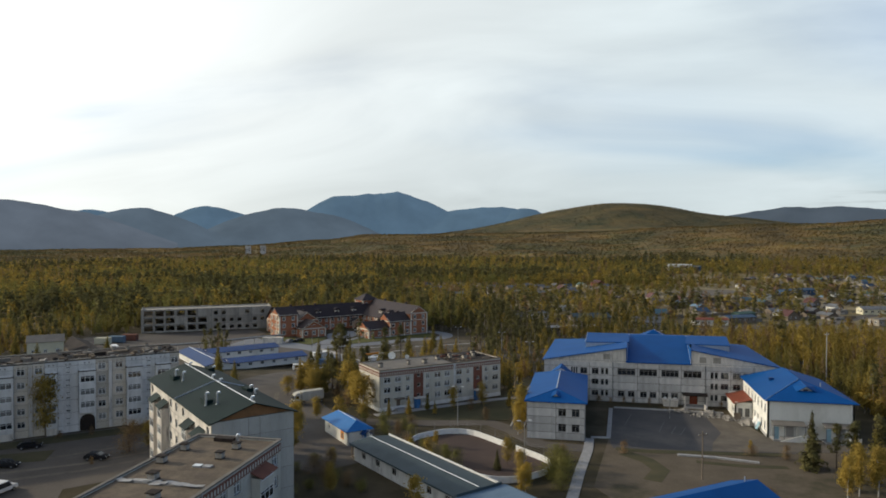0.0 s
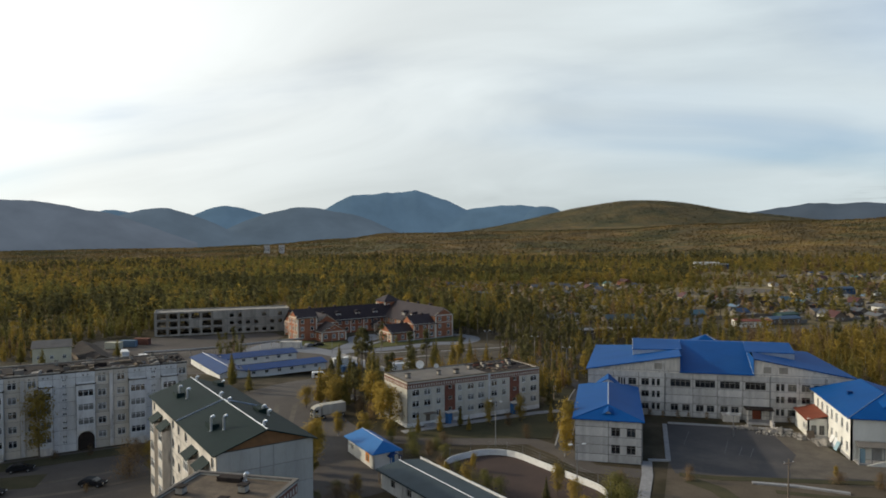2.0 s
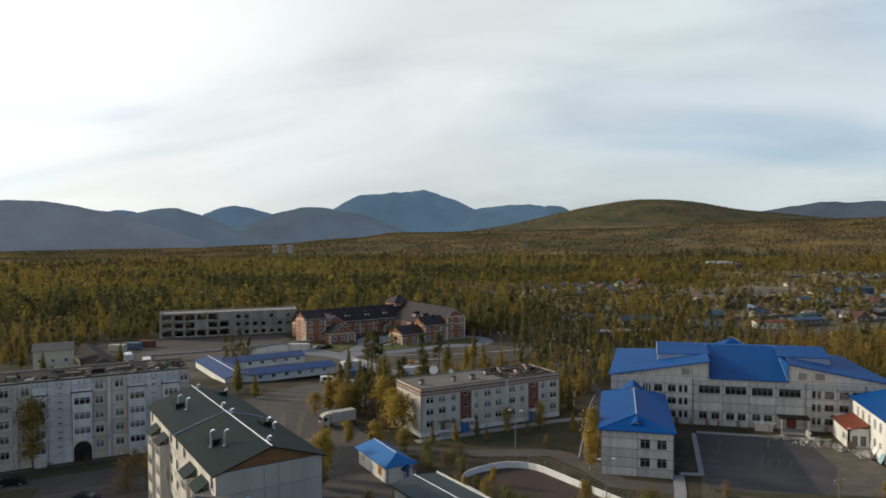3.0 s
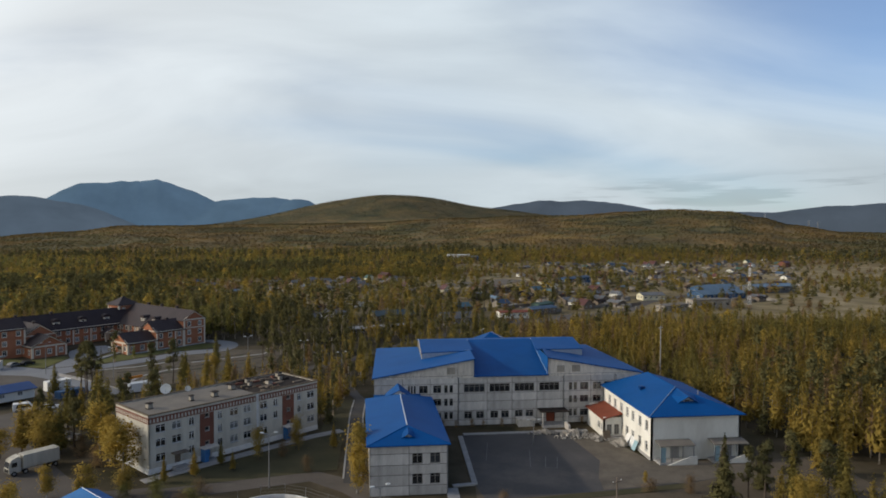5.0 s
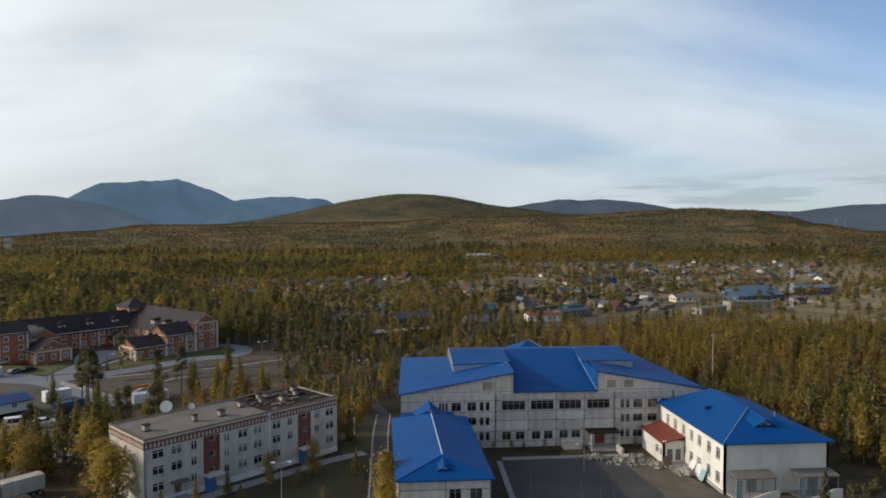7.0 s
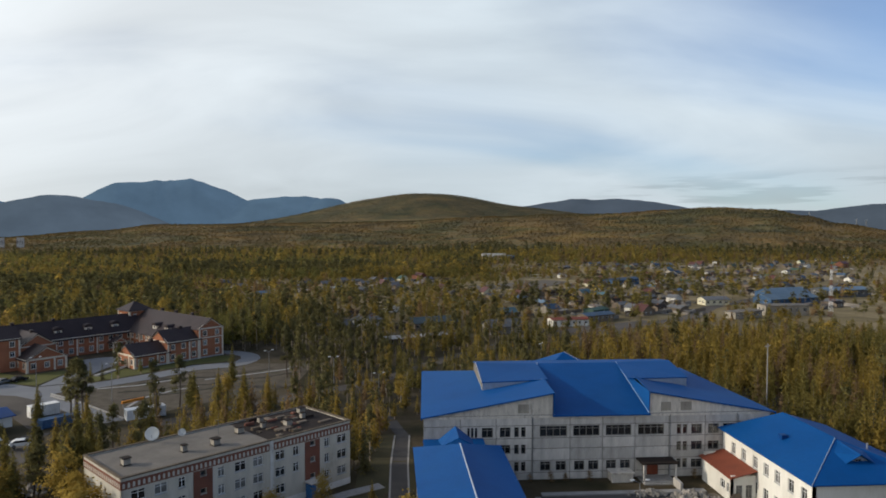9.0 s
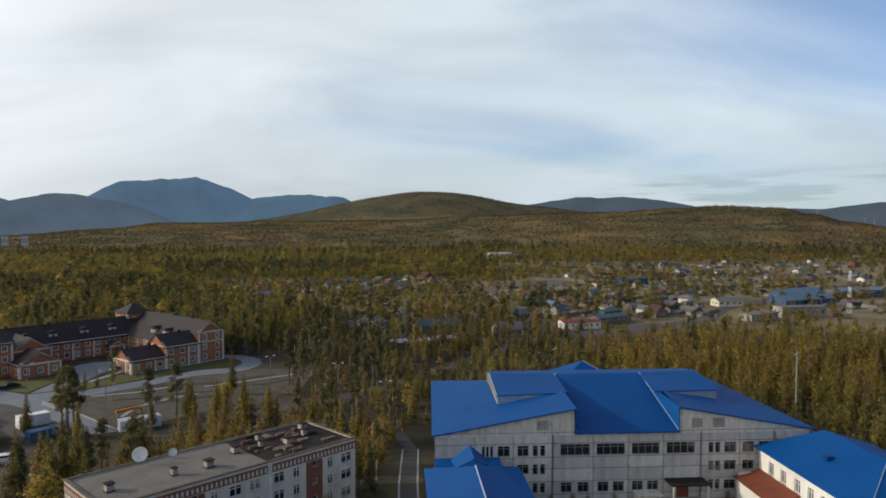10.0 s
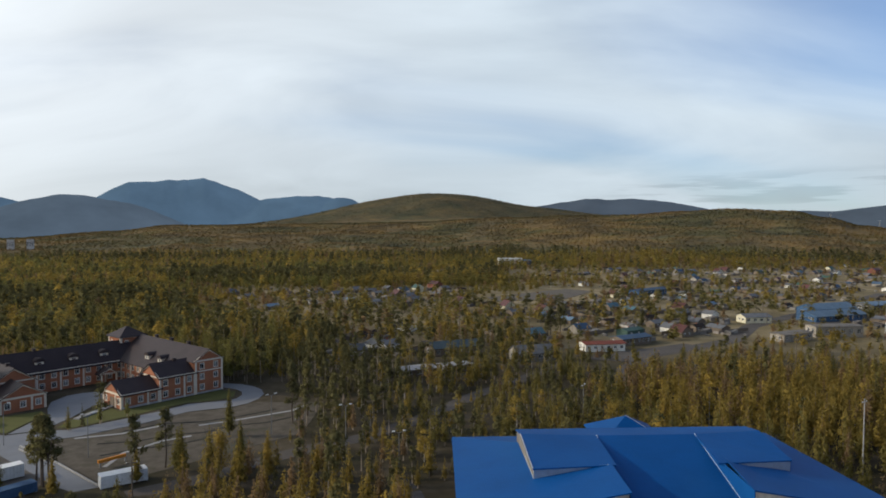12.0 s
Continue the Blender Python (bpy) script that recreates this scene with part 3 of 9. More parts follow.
def ground_z(x, y):
    """The lie of the land: level by the school, a step lower beyond it, falling gently to the village, hills far off."""
    z = -2.6 * ease((y - 190) / 36)
    r = math.hypot(x, y - 50)
    z -= 9.0 * ease((r - 290) / 520)
    if r > 1000:
        az = math.degrees(math.atan2(x, y - 50))
        roll = noise.noise((x / 420, y / 420, 0.3)) * 6 + noise.noise((x / 160, y / 160, 1.3)) * 2.5
        top = crest_z(az) + 11.6
        f = ((r - 1180) / 970) if r < 2150 else 1.0
        f = ease(f) * 0.55 + max(0.0, min(1.0, f)) * 0.45
        back = 1 - 0.55 * ease((r - 2150) / 550)
        z += f * top * back + roll * ease((r - 1000) / 500) * (0.3 + 0.7 * ease((az + 26) / 14))
        # the wooded plain falls away into a broad valley before the mountains
        z -= 46 * ease((-19 - az) / 9) * ease((r - 2200) / 700)
        # the brown dome, and the shoulder to its right
        for a0, wl, wr, rr, h in ((2.1, 10.3, 9.0, 3350, 166), (13.0, 4.0, 5.0, 3500, 30), (24.0, 9.0, 8.0, 3500, 30)):
            u = (az - a0) / (wl if az < a0 else wr)
            v = (r - rr) / 620
            d = u * u + v * v
            if d < 6:
                z += h * math.exp(-d) * (1 + 0.05 * noise.noise((x / 300, y / 300, 4)))
    return z

# ---- land ----
def make_ground():
    """One sheet of rings round the place, out to the horizon."""
    radii = [0.0]
    while radii[-1] < 4850:
        radii.append(radii[-1] + max(9.0, radii[-1] * 0.028))
    angles = [radians(a) for a in np.concatenate([np.arange(-52, 52, 0.5), np.arange(52, 308, 2.0)])]
    n, verts, faces = len(angles), [(0, 50, ground_z(0, 50))], []
    for r in radii[1:]:
        for a in angles:
            x, y = r * math.sin(a), 50 + r * math.cos(a)
            verts.append((x, y, ground_z(x, y)))
    for i in range(n):
        faces.append((0, 1 + (i + 1) % n, 1 + i))
    for k in range(len(radii) - 2):
        for i in range(n):
            j, b = (i + 1) % n, 1 + k * n
            faces.append((b + i, b + j, b + n + j, b + n + i))
    me = bpy.data.meshes.new("ground")
    me.from_pydata(verts, [], faces)
    me.shade_smooth()
    me.materials.append(ground_material())
    return tagged(new("ground", me), "brown autumn ground under larch woods, rising to wooded hills", "ground", kind="structure")


def land_nodes(nt):
    """Helpers that lay noise, ramps and mixes over the land by place in the world; both the ground and the far crowns use them."""
    n, ln = nt.nodes.new, nt.links.new
    at = n("ShaderNodeNewGeometry").outputs["Position"]

    def tex(scale, detail=5, rough=0.6):
        t = n("ShaderNodeTexNoise")
        t.inputs["Scale"].default_value, t.inputs["Detail"].default_value, t.inputs["Roughness"].default_value = scale, detail, rough
        ln(at, t.inputs["Vector"])
        return t.outputs[0]

    def ramp(src, *stops):
        r = n("ShaderNodeValToRGB")
        r.color_ramp.elements[0].position, r.color_ramp.elements[0].color = stops[0][0], (*stops[0][1], 1)
        r.color_ramp.elements[1].position, r.color_ramp.elements[1].color = stops[-1][0], (*stops[-1][1], 1)
        for p, c in stops[1:-1]:
            r.color_ramp.elements.new(p).color = (*c, 1)
        ln(src, r.inputs[0])
        return r.outputs[0]

    def mix(f, a, b):
        m = n("ShaderNodeMix")
        m.data_type = "RGBA"
        ln(f, m.inputs["Factor"])
        ln(a, m.inputs["A"])
        ln(b, m.inputs["B"])
        return m.outputs["Result"]

    def far_off(a, b):
        ds, mr = n("ShaderNodeVectorMath"), n("ShaderNodeMapRange")
        ds.operation = "LENGTH"
        ln(at, ds.inputs[0])
        mr.inputs["From Min"].default_value, mr.inputs["From Max"].default_value = a, b
        mr.inputs["To Max"].default_value = 0.7
        ln(ds.outputs["Value"], mr.inputs["Value"])
        return mr.outputs[0]

    def stands():
        """Stands of brown, rusty, gold and dark green woods, each some hundred metres across."""
        warm = ramp(tex(0.0085, 6, 0.62), (0.34, (0.088, 0.070, 0.039)), (0.46, (0.149, 0.107, 0.049)), (0.55, (0.220, 0.140, 0.054)), (0.66, (0.275, 0.195, 0.062)))
        green = ramp(tex(0.013, 5, 0.6), (0.36, (0.050, 0.052, 0.030)), (0.6, (0.120, 0.109, 0.048)))
        both = mix(ramp(tex(0.0042, 6, 0.66), (0.47, (0, 0, 0)), (0.56, (1, 1, 1))), warm, green)
        near = mix(ramp(tex(0.05, 3), (0.42, (0, 0, 0)), (0.62, (0.45, 0.45, 0.45))), both, ramp(tex(0.03, 4), (0.40, (0.075, 0.066, 0.036)), (0.60, (0.200, 0.142, 0.054))))
        # thinner, greener woods on the dome behind
        return mix(far_off(2500, 2900), near, ramp(tex(0.008, 6, 0.65), (0.36, (0.046, 0.050, 0.031)), (0.52, (0.083, 0.074, 0.040)), (0.66, (0.132, 0.100, 0.048))))

    return at, tex, ramp, mix, stands


def ground_material():
    """Soil and dry grass close by; the mottled crowns of closed woods on the hills."""
    mt = bpy.data.materials.new("autumn_land")
    mt.use_nodes = True
    nt = mt.node_tree
    n, ln = nt.nodes.new, nt.links.new
    bs = nt.nodes["Principled BSDF"]
    bs.inputs["Roughness"].default_value, bs.inputs["Specular IOR Level"].default_value = 1.0, 0.1
    at, tex, ramp, mix, stands = land_nodes(nt)
    near = ramp(tex(0.09, 6), (0.32, (0.034, 0.032, 0.016)), (0.5, (0.060, 0.048, 0.028)), (0.68, (0.098, 0.078, 0.052)))
    # dry grass and yards of the village, then closed woods
    dry = ramp(tex(0.035, 6, 0.65), (0.36, (0.130, 0.104, 0.056)), (0.5, (0.208, 0.161, 0.081)), (0.64, (0.293, 0.234, 0.140)))
    woods = stands()
    # the woods begin some 500 m out
    ds = n("ShaderNodeVectorMath")
    ds.operation = "LENGTH"
    ln(at, ds.inputs[0])
    mr = n("ShaderNodeMapRange")
    mr.inputs["From Min"].default_value, mr.inputs["From Max"].default_value = 1000, 1250
    ln(ds.outputs["Value"], mr.inputs["Value"])
    m0 = n("ShaderNodeMapRange")
    m0.inputs["From Min"].default_value, m0.inputs["From Max"].default_value = 330, 420
    ln(ds.outputs["Value"], m0.inputs["Value"])
    ln(mix(mr.outputs[0], mix(m0.outputs[0], near, dry), woods), bs.inputs["Base Color"])
    bp = n("ShaderNodeBump")
    bp.inputs["Strength"].default_value, bp.inputs["Distance"].default_value = 0.9, 5.0
    ln(tex(0.09, 4, 0.7), bp.inputs["Height"])
    far = n("ShaderNodeMath")
    far.operation = "MULTIPLY"
    ln(mr.outputs[0], far.inputs[0])
    far.inputs[1].default_value = 0.9
    ln(far.outputs[0], bp.inputs["Strength"])
    ln(bp.outputs[0], bs.inputs["Normal"])
    return mt


def canopy(name):
    """Crowns too far off to be told apart: the colours of their stands, with a little light through the leaves."""
    mt = bpy.data.materials.new(name)
    mt.use_nodes = True
    nt = mt.node_tree
    n, ln = nt.nodes.new, nt.links.new
    nt.nodes.remove(nt.nodes["Principled BSDF"])
    col = land_nodes(nt)[4]()
    vr, hs = n("ShaderNodeMapRange"), n("ShaderNodeHueSaturation")
    vr.inputs["To Min"].default_value, vr.inputs["To Max"].default_value = 1.05, 1.35
    ln(n("ShaderNodeNewGeometry").outputs["Random Per Island"], vr.inputs["Value"])
    ln(vr.outputs[0], hs.inputs["Value"])
    ln(col, hs.inputs["Color"])
    df, tr, mx = n("ShaderNodeBsdfDiffuse"), n("ShaderNodeBsdfTranslucent"), n("ShaderNodeMixShader")
    ln(hs.outputs[0], df.inputs[0])
    ln(hs.outputs[0], tr.inputs[0])
    mx.inputs[0].default_value = 0.3
    ln(df.outputs[0], mx.inputs[1])
    ln(tr.outputs[0], mx.inputs[2])
    ln(mx.outputs[0], nt.nodes["Material Output"].inputs["Surface"])
    return mt


M["canopy"] = canopy("far_canopy")
make_ground()


def mountain(az, el, left, right, dist, material, power=1.6, label="", deep=420, power_right=None):
    """A long far hill: its top at this bearing and height (degrees), its flanks so many degrees wide."""
    top = dist * math.tan(radians(el)) + 43
    nu, nv, verts, faces = 90, 14, [], []
    for i in range(nu + 1):
        a = az - left + (left + right) * i / nu
        u = (a - az) / (left if a < az else right)
        h = top * max(0.0, 1 - abs(u) ** (power if u < 0 else power_right or power)) ** 1.1
        h *= 1 + 0.05 * noise.noise((a * 0.55, az, 0)) + 0.02 * noise.noise((a * 1.9, az, 3))
        for j in range(nv + 1):
            v = j / nv * 2 - 1
            r = dist + v * deep
            z = (h + 60) * (1 - abs(v) ** 1.5) - 60 + 5 * noise.noise((a * 0.5, v * 1.2, az)) * (1 - abs(v)) * min(1, h / 60)
            verts.append((r * math.sin(radians(a)), 50 + r * math.cos(radians(a)), z - 4))
    for i in range(nu):
        for j in range(nv):
            b = i * (nv + 1) + j
            faces.append((b, b + 1, b + nv + 2, b + nv + 1))
    me = bpy.data.meshes.new("mountain")
    me.from_pydata(verts, [], faces)
    me.shade_smooth()
    me.materials.append(material)
    return tagged(new("mountain", me), label, "mountain", "far mountains", "structure")


def far_slope(name, base, haze_glow):
    """A slope kilometres off: its own dark woods, with distance haze painted on as emission."""
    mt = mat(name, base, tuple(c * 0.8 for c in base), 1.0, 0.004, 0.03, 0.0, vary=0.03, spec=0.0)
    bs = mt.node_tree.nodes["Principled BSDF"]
    bs.inputs["Emission Color"].default_value, bs.inputs["Emission Strength"].default_value = (*haze_glow, 1), 1.0
    # the painted haze glow is mottled a little, as if woods and bare ground alternate
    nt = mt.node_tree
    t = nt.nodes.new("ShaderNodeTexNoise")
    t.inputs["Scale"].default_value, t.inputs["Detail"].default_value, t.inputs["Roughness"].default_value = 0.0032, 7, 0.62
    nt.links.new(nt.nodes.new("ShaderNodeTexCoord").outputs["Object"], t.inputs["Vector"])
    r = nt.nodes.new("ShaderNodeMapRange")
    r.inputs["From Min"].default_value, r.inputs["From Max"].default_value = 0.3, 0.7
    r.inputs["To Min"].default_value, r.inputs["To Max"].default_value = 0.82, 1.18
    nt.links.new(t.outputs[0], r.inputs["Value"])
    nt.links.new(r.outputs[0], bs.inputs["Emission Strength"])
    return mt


# second colour of each: blue-grey haze put in as glow
M["far_blue"] = far_slope("blue_haze_slope", (0.022, 0.035, 0.042), (0.074, 0.122, 0.180))
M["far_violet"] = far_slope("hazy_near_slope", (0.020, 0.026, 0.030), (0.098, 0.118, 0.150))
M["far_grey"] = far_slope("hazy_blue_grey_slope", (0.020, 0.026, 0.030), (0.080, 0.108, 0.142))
M["far_brown"] = far_slope("dark_haze_slope", (0.025, 0.028, 0.028), (0.056, 0.074, 0.100))
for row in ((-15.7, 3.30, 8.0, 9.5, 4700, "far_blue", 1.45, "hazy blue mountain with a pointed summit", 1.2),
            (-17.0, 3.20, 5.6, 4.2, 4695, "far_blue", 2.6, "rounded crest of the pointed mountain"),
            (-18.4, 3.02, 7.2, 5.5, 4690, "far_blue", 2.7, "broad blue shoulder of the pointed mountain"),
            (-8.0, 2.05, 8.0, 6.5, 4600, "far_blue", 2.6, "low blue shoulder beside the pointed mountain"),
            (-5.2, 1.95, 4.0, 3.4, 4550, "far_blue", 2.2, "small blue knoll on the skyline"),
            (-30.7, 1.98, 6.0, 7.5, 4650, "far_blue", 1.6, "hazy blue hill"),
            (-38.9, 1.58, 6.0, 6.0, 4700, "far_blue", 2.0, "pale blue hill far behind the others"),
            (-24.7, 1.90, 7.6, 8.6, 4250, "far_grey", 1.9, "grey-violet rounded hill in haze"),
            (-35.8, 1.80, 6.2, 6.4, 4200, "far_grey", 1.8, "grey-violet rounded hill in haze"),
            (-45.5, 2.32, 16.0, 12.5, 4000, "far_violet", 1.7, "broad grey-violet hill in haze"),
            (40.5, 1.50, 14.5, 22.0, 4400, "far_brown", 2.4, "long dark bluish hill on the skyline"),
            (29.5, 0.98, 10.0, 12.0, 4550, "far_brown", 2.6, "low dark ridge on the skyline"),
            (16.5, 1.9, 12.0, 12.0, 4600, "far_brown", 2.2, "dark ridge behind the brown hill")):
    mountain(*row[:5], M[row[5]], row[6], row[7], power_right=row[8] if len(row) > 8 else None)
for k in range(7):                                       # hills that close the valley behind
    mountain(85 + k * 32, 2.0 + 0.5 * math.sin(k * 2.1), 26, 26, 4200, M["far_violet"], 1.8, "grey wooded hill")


def sheet(name, pts, material, label, category, lift=0.03, kind="structure"):
    """A surface laid on the ground: an outline cut into strips that follow the lie of the land."""
    bm = bmesh.new()
    bm.faces.new([bm.verts.new((x, y, 0)) for x, y in pts])
    ys = [p[1] for p in pts]
    y = math.ceil(min(ys) / 6) * 6
    while y < max(ys):
        if 184 < y < 232 or y > 232 and y % 24 == 0:
            bmesh.ops.bisect_plane(bm, geom=[*bm.verts, *bm.edges, *bm.faces], plane_co=(0, y, 0), plane_no=(0, 1, 0))
        y += 6
    for v in bm.verts:
        v.co.z = ground_z(v.co.x, v.co.y) + lift
    r = bmesh.ops.extrude_face_region(bm, geom=bm.faces[:])
    for v in r["geom"]:
        if isinstance(v, bmesh.types.BMVert):
            v.co.z -= 0.25
    bmesh.ops.recalc_face_normals(bm, faces=bm.faces)
    ob = part(name, bm, material)
    return tagged(ob, label, category, kind=kind)


def ribbon(name, line, width, material, label, category, lift=0.05, kind="structure"):
    """A strip of even width along a line on the ground: a road, a path, a kerb."""
    pts = [Vector(p) for p in line]
    out = []
    for i, p in enumerate(pts):
        a, b = pts[max(i - 1, 0)], pts[min(i + 1, len(pts) - 1)]
        d = (b - a).normalized()
        out.append((p, Vector((-d.y, d.x)) * width / 2))
    bm = bmesh.new()
    rows = []
    for (p, o), (q, o2) in zip(out, out[1:]):
        n = max(1, int((q - p).length / 5))
        for k in range(n):
            rows.append((p.lerp(q, k / n), o.lerp(o2, k / n)))
    rows.append(out[-1])
    vs = [[bm.verts.new((c.x, c.y, ground_z(c.x, c.y) + dz)) for c, dz in ((p + o, lift), (p - o, lift), (p - o, lift - 0.3), (p + o, lift - 0.3))] for p, o in rows]
    for a, b in zip(vs, vs[1:]):
        for i in range(4):
            j = (i + 1) % 4
            bm.faces.new((a[i], a[j], b[j], b[i]))
    bm.faces.new(vs[0])
    bm.faces.new(vs[-1][::-1])
    bmesh.ops.recalc_face_normals(bm, faces=bm.faces)
    return tagged(part(name, bm, material), label, category, kind=kind)


# yard between the blocks, roads, the school's court
sheet("road", [(-140, 60), (-70, 20), (-60, 60), (-84, 100), (-62, 124), (-46, 116), (-38, 126), (-44, 146), (-60, 160), (-80, 186), (-100, 176), (-92, 150), (-97, 137), (-125, 112)], "road", "dusty unpaved road and yard between apartment blocks", "road")
sheet("road", [(-100, 176), (-80, 186), (-76, 200), (-84, 214), (-84, 236), (-95, 250), (-110, 262), (-140, 252), (-140, 240), (-104, 240), (-88, 222), (-91, 205)], "road", "broad dusty access road past the blue-roofed stores", "road", 0.034)
ribbon("road", [(-54, 150), (-36, 152), (-20, 156), (-13, 150), (-8, 142), (2, 141)], 5.0, "road", "narrow worn lane behind the sports ground", "road", 0.04)
ribbon("road", [(-13.5, 152), (-13.0, 190), (-12.0, 212), (-14.5, 226), (-17.5, 233)], 2.6, "asphalt", "narrow asphalt lane leading into the woods", "road", 0.05)
for dx in (-1.45, 1.45):
    ribbon("kerb", [(-13.4 + dx, 154), (-13.0 + dx, 190), (-12.2 + dx, 212)], 0.3, "kerb", "pale concrete kerb along the lane", "kerb", 0.14)
sheet("pavement", [(7.9, 175.4), (6.2, 149), (6.9, 142.6), (34, 144.8), (41, 146), (54, 150), (56, 155), (39, 156.5), (36, 170), (34.5, 174.6)], "asphalt", "dark worn asphalt school court", "pavement", 0.055)
sheet("pavement", [(6.2, 149), (3, 120), (10, 108), (52, 112), (70, 140), (70, 156), (56, 155), (54, 150), (41, 146), (34, 144.8), (6.9, 142.6)], "sand", "trodden sandy ground before the school", "ground", 0.03)
# dust, and a paler colour for the sunlit court beyond the wing's shadow
sheet("pavement", [(28.5, 174.4), (34.5, 174.6), (36, 170), (38.8, 156.5), (56, 155), (54, 150), (41, 146.2), (26, 144.6), (27, 150), (30, 158)], "dust", "dusty court edge, painted paler as the sunlit part", "ground", 0.075)
for line in ([(17, 156), (19, 165)], [(19.5, 155.5), (21, 161)], [(21.4, 155), (23, 160.5)], [(19.5, 155.5), (21.4, 155)], [(10, 160), (12, 170)]):
    ribbon("court_marking", line, 0.12, "faded_marking", "worn white line on the asphalt court", "marking", 0.063)
ribbon("kerb", [(7.4, 174.4), (6.2, 149.0)], 0.9, "kerb", "wide pale concrete edge of the school court", "kerb", 0.22)
ribbon("kerb", [(33.5, 175.6), (8.2, 175.6)], 1.2, "kerb", "pale concrete edge of the school court", "kerb", 0.20)
ribbon("kerb", [(6.2, 149.3), (2.6, 148.8)], 0.9, "kerb", "pale concrete edge turning to the school wing", "kerb", 0.23)
ribbon("ground", [(7.5, 142.2), (14, 141.6), (22, 142.8), (32, 143.8), (40, 145.0)], 1.9, "grass", "strip of dark weeds along the edge of the court", "grass", 0.085)
ribbon("ground", [(9, 139.8), (13, 136), (15, 131), (13, 125)], 3.2, "grass", "trodden patch of dark weeds in the sand", "grass", 0.05)
ribbon("ground", [(22, 137.2), (30, 136.4), (38, 137.2)], 1.6, "grass", "dark weeds before the concrete step", "grass", 0.06)
for line in ([(-132, 78), (-112, 96), (-90, 112), (-76, 128), (-74, 150), (-84, 172)], [(-128, 76), (-108, 93), (-87, 109), (-72, 127), (-70.5, 150), (-80, 174)], [(-120, 100), (-104, 108), (-88, 124), (-84, 140)], [(-70, 40), (-80, 70), (-96, 92), (-118, 100)]):
    ribbon("wheel_track", line, 1.2, "dust", "pale wheel track in the dusty yard", "track", 0.045)
ribbon("pavement", [(2.3, 148), (2.0, 140), (0.6, 127), (-0.6, 112)], 1.9, "kerb", "pale concrete slab footpath", "footpath", 0.10)
ribbon("kerb", [(19, 140.4), (26, 140.2), (33.4, 138.6)], 0.8, "kerb", "low curved concrete step in the sand", "kerb", 0.30)
sheet("pavement", [(-45, 152.5), (-16, 158.5), (-15.5, 178), (-21, 177), (-45.5, 156.5)], "grass", "patch of dry grass before the flats", "grass", 0.06)
ribbon("pavement", [(-47.0, 156.2), (-34, 167.2), (-21, 178.0), (-15.8, 181)], 2.2, "kerb", "concrete footpath in front of the flats", "footpath", 0.12)
sheet("pavement", [(-141.1, 95.1), (-90.2, 141.7), (-86.8, 138.0), (-137.7, 91.4)], "grass", "dark weedy verge along the long block", "grass", 0.07)
sheet("pavement", [(-112, 104), (-98, 112), (-101, 118), (-116, 109)], "grass", "patch of trodden dark grass in the yard", "grass", 0.06)
sheet("pavement", [(-20, 178), (-10.6, 178), (-10.6, 214), (-19, 222)], "grass", "grassy verge beside the lane", "grass", 0.02)
# round the red brick school
sheet("pavement", [(-140, 252), (-118, 256), (-108, 254), (-102, 250), (-95.8, 244.4), (-81, 231), (-76.5, 228), (-72.5, 230.5), (-84, 241), (-91, 248), (-99.5, 255.5), (-97, 259), (-91, 261.5), (-79.3, 272.4), (-72.2, 281.8), (-67, 284), (-62.5, 285.6), (-58.6, 289.6), (-56.6, 294.5), (-56.3, 300), (-57.8, 305), (-60.8, 309), (-65.4, 312.3), (-73, 314), (-73.5, 309), (-70, 308.5), (-66, 306.4), (-63.2, 303), (-62.2, 299), (-62.8, 295.2), (-64.6, 292.8), (-67.6, 291.8), (-74.3, 289.4), (-79.7, 282.3), (-86.6, 275), (-95, 267), (-100, 266.5), (-107.8, 263), (-115, 266.8), (-140, 276)], "paving", "clean grey paved drive ending in a turning loop", "road", 0.05)
sheet("pavement", [(-107.5, 264), (-100.8, 267), (-100.3, 272.9), (-99.6, 277.3), (-99.2, 286), (-98, 292), (-99.5, 299), (-104, 304.3), (-108, 303), (-111, 300), (-112, 293), (-109.5, 286), (-106.9, 281)], "paving", "grey paved forecourt with a rounded end", "pavement", 0.08)
sheet("lawn", [(-139, 277), (-115, 267.4), (-108.4, 265), (-107.4, 281), (-110, 284), (-119, 277), (-136, 288)], "lawn", "bright green lawn beside the drive", "lawn", 0.07)
sheet("ground", [(-98.8, 255.5), (-91, 248.5), (-72, 231), (-40, 262), (-38, 290), (-56, 291), (-62, 285), (-72, 281), (-79, 272), (-91, 261)], "soil", "bare brown earth plot beside the drive", "ground", 0.04)
sheet("ground", [(-99, 269), (-95.2, 268.4), (-87, 276.6), (-75, 291), (-68, 293), (-64, 297), (-65, 303), (-70, 305), (-90, 283), (-97, 290)], "lawn", "strip of dry lawn along the brick school", "lawn", 0.06)
for line in ([(-99.8, 254.6), (-90.7, 247.3), (-73.2, 230.7)], [(-98.8, 252.4), (-89.5, 244.8)]):
    ribbon("concrete_barrier", line, 0.3, "kerb", "white painted concrete barrier along the drive", "barrier", 0.45, "")
ribbon("ramp", [(-97.5, 275.6), (-93.8, 288.2)], 1.6, "kerb", "pale concrete ramp up to the side door", "ramp", 0.35, "")
for line in ([(-90.8, 260.1), (-81.6, 263.4), (-74.2, 269.8)], [(-76.2, 241), (-75.8, 249.6), (-70.3, 257.6), (-65, 261)], [(-65.7, 269.3), (-58.2, 273.2), (-45.2, 281.8), (-42.8, 286.7)]):
    ribbon("pavement", line, 0.9, "kerb", "narrow pale footpath over bare earth", "footpath", 0.09)
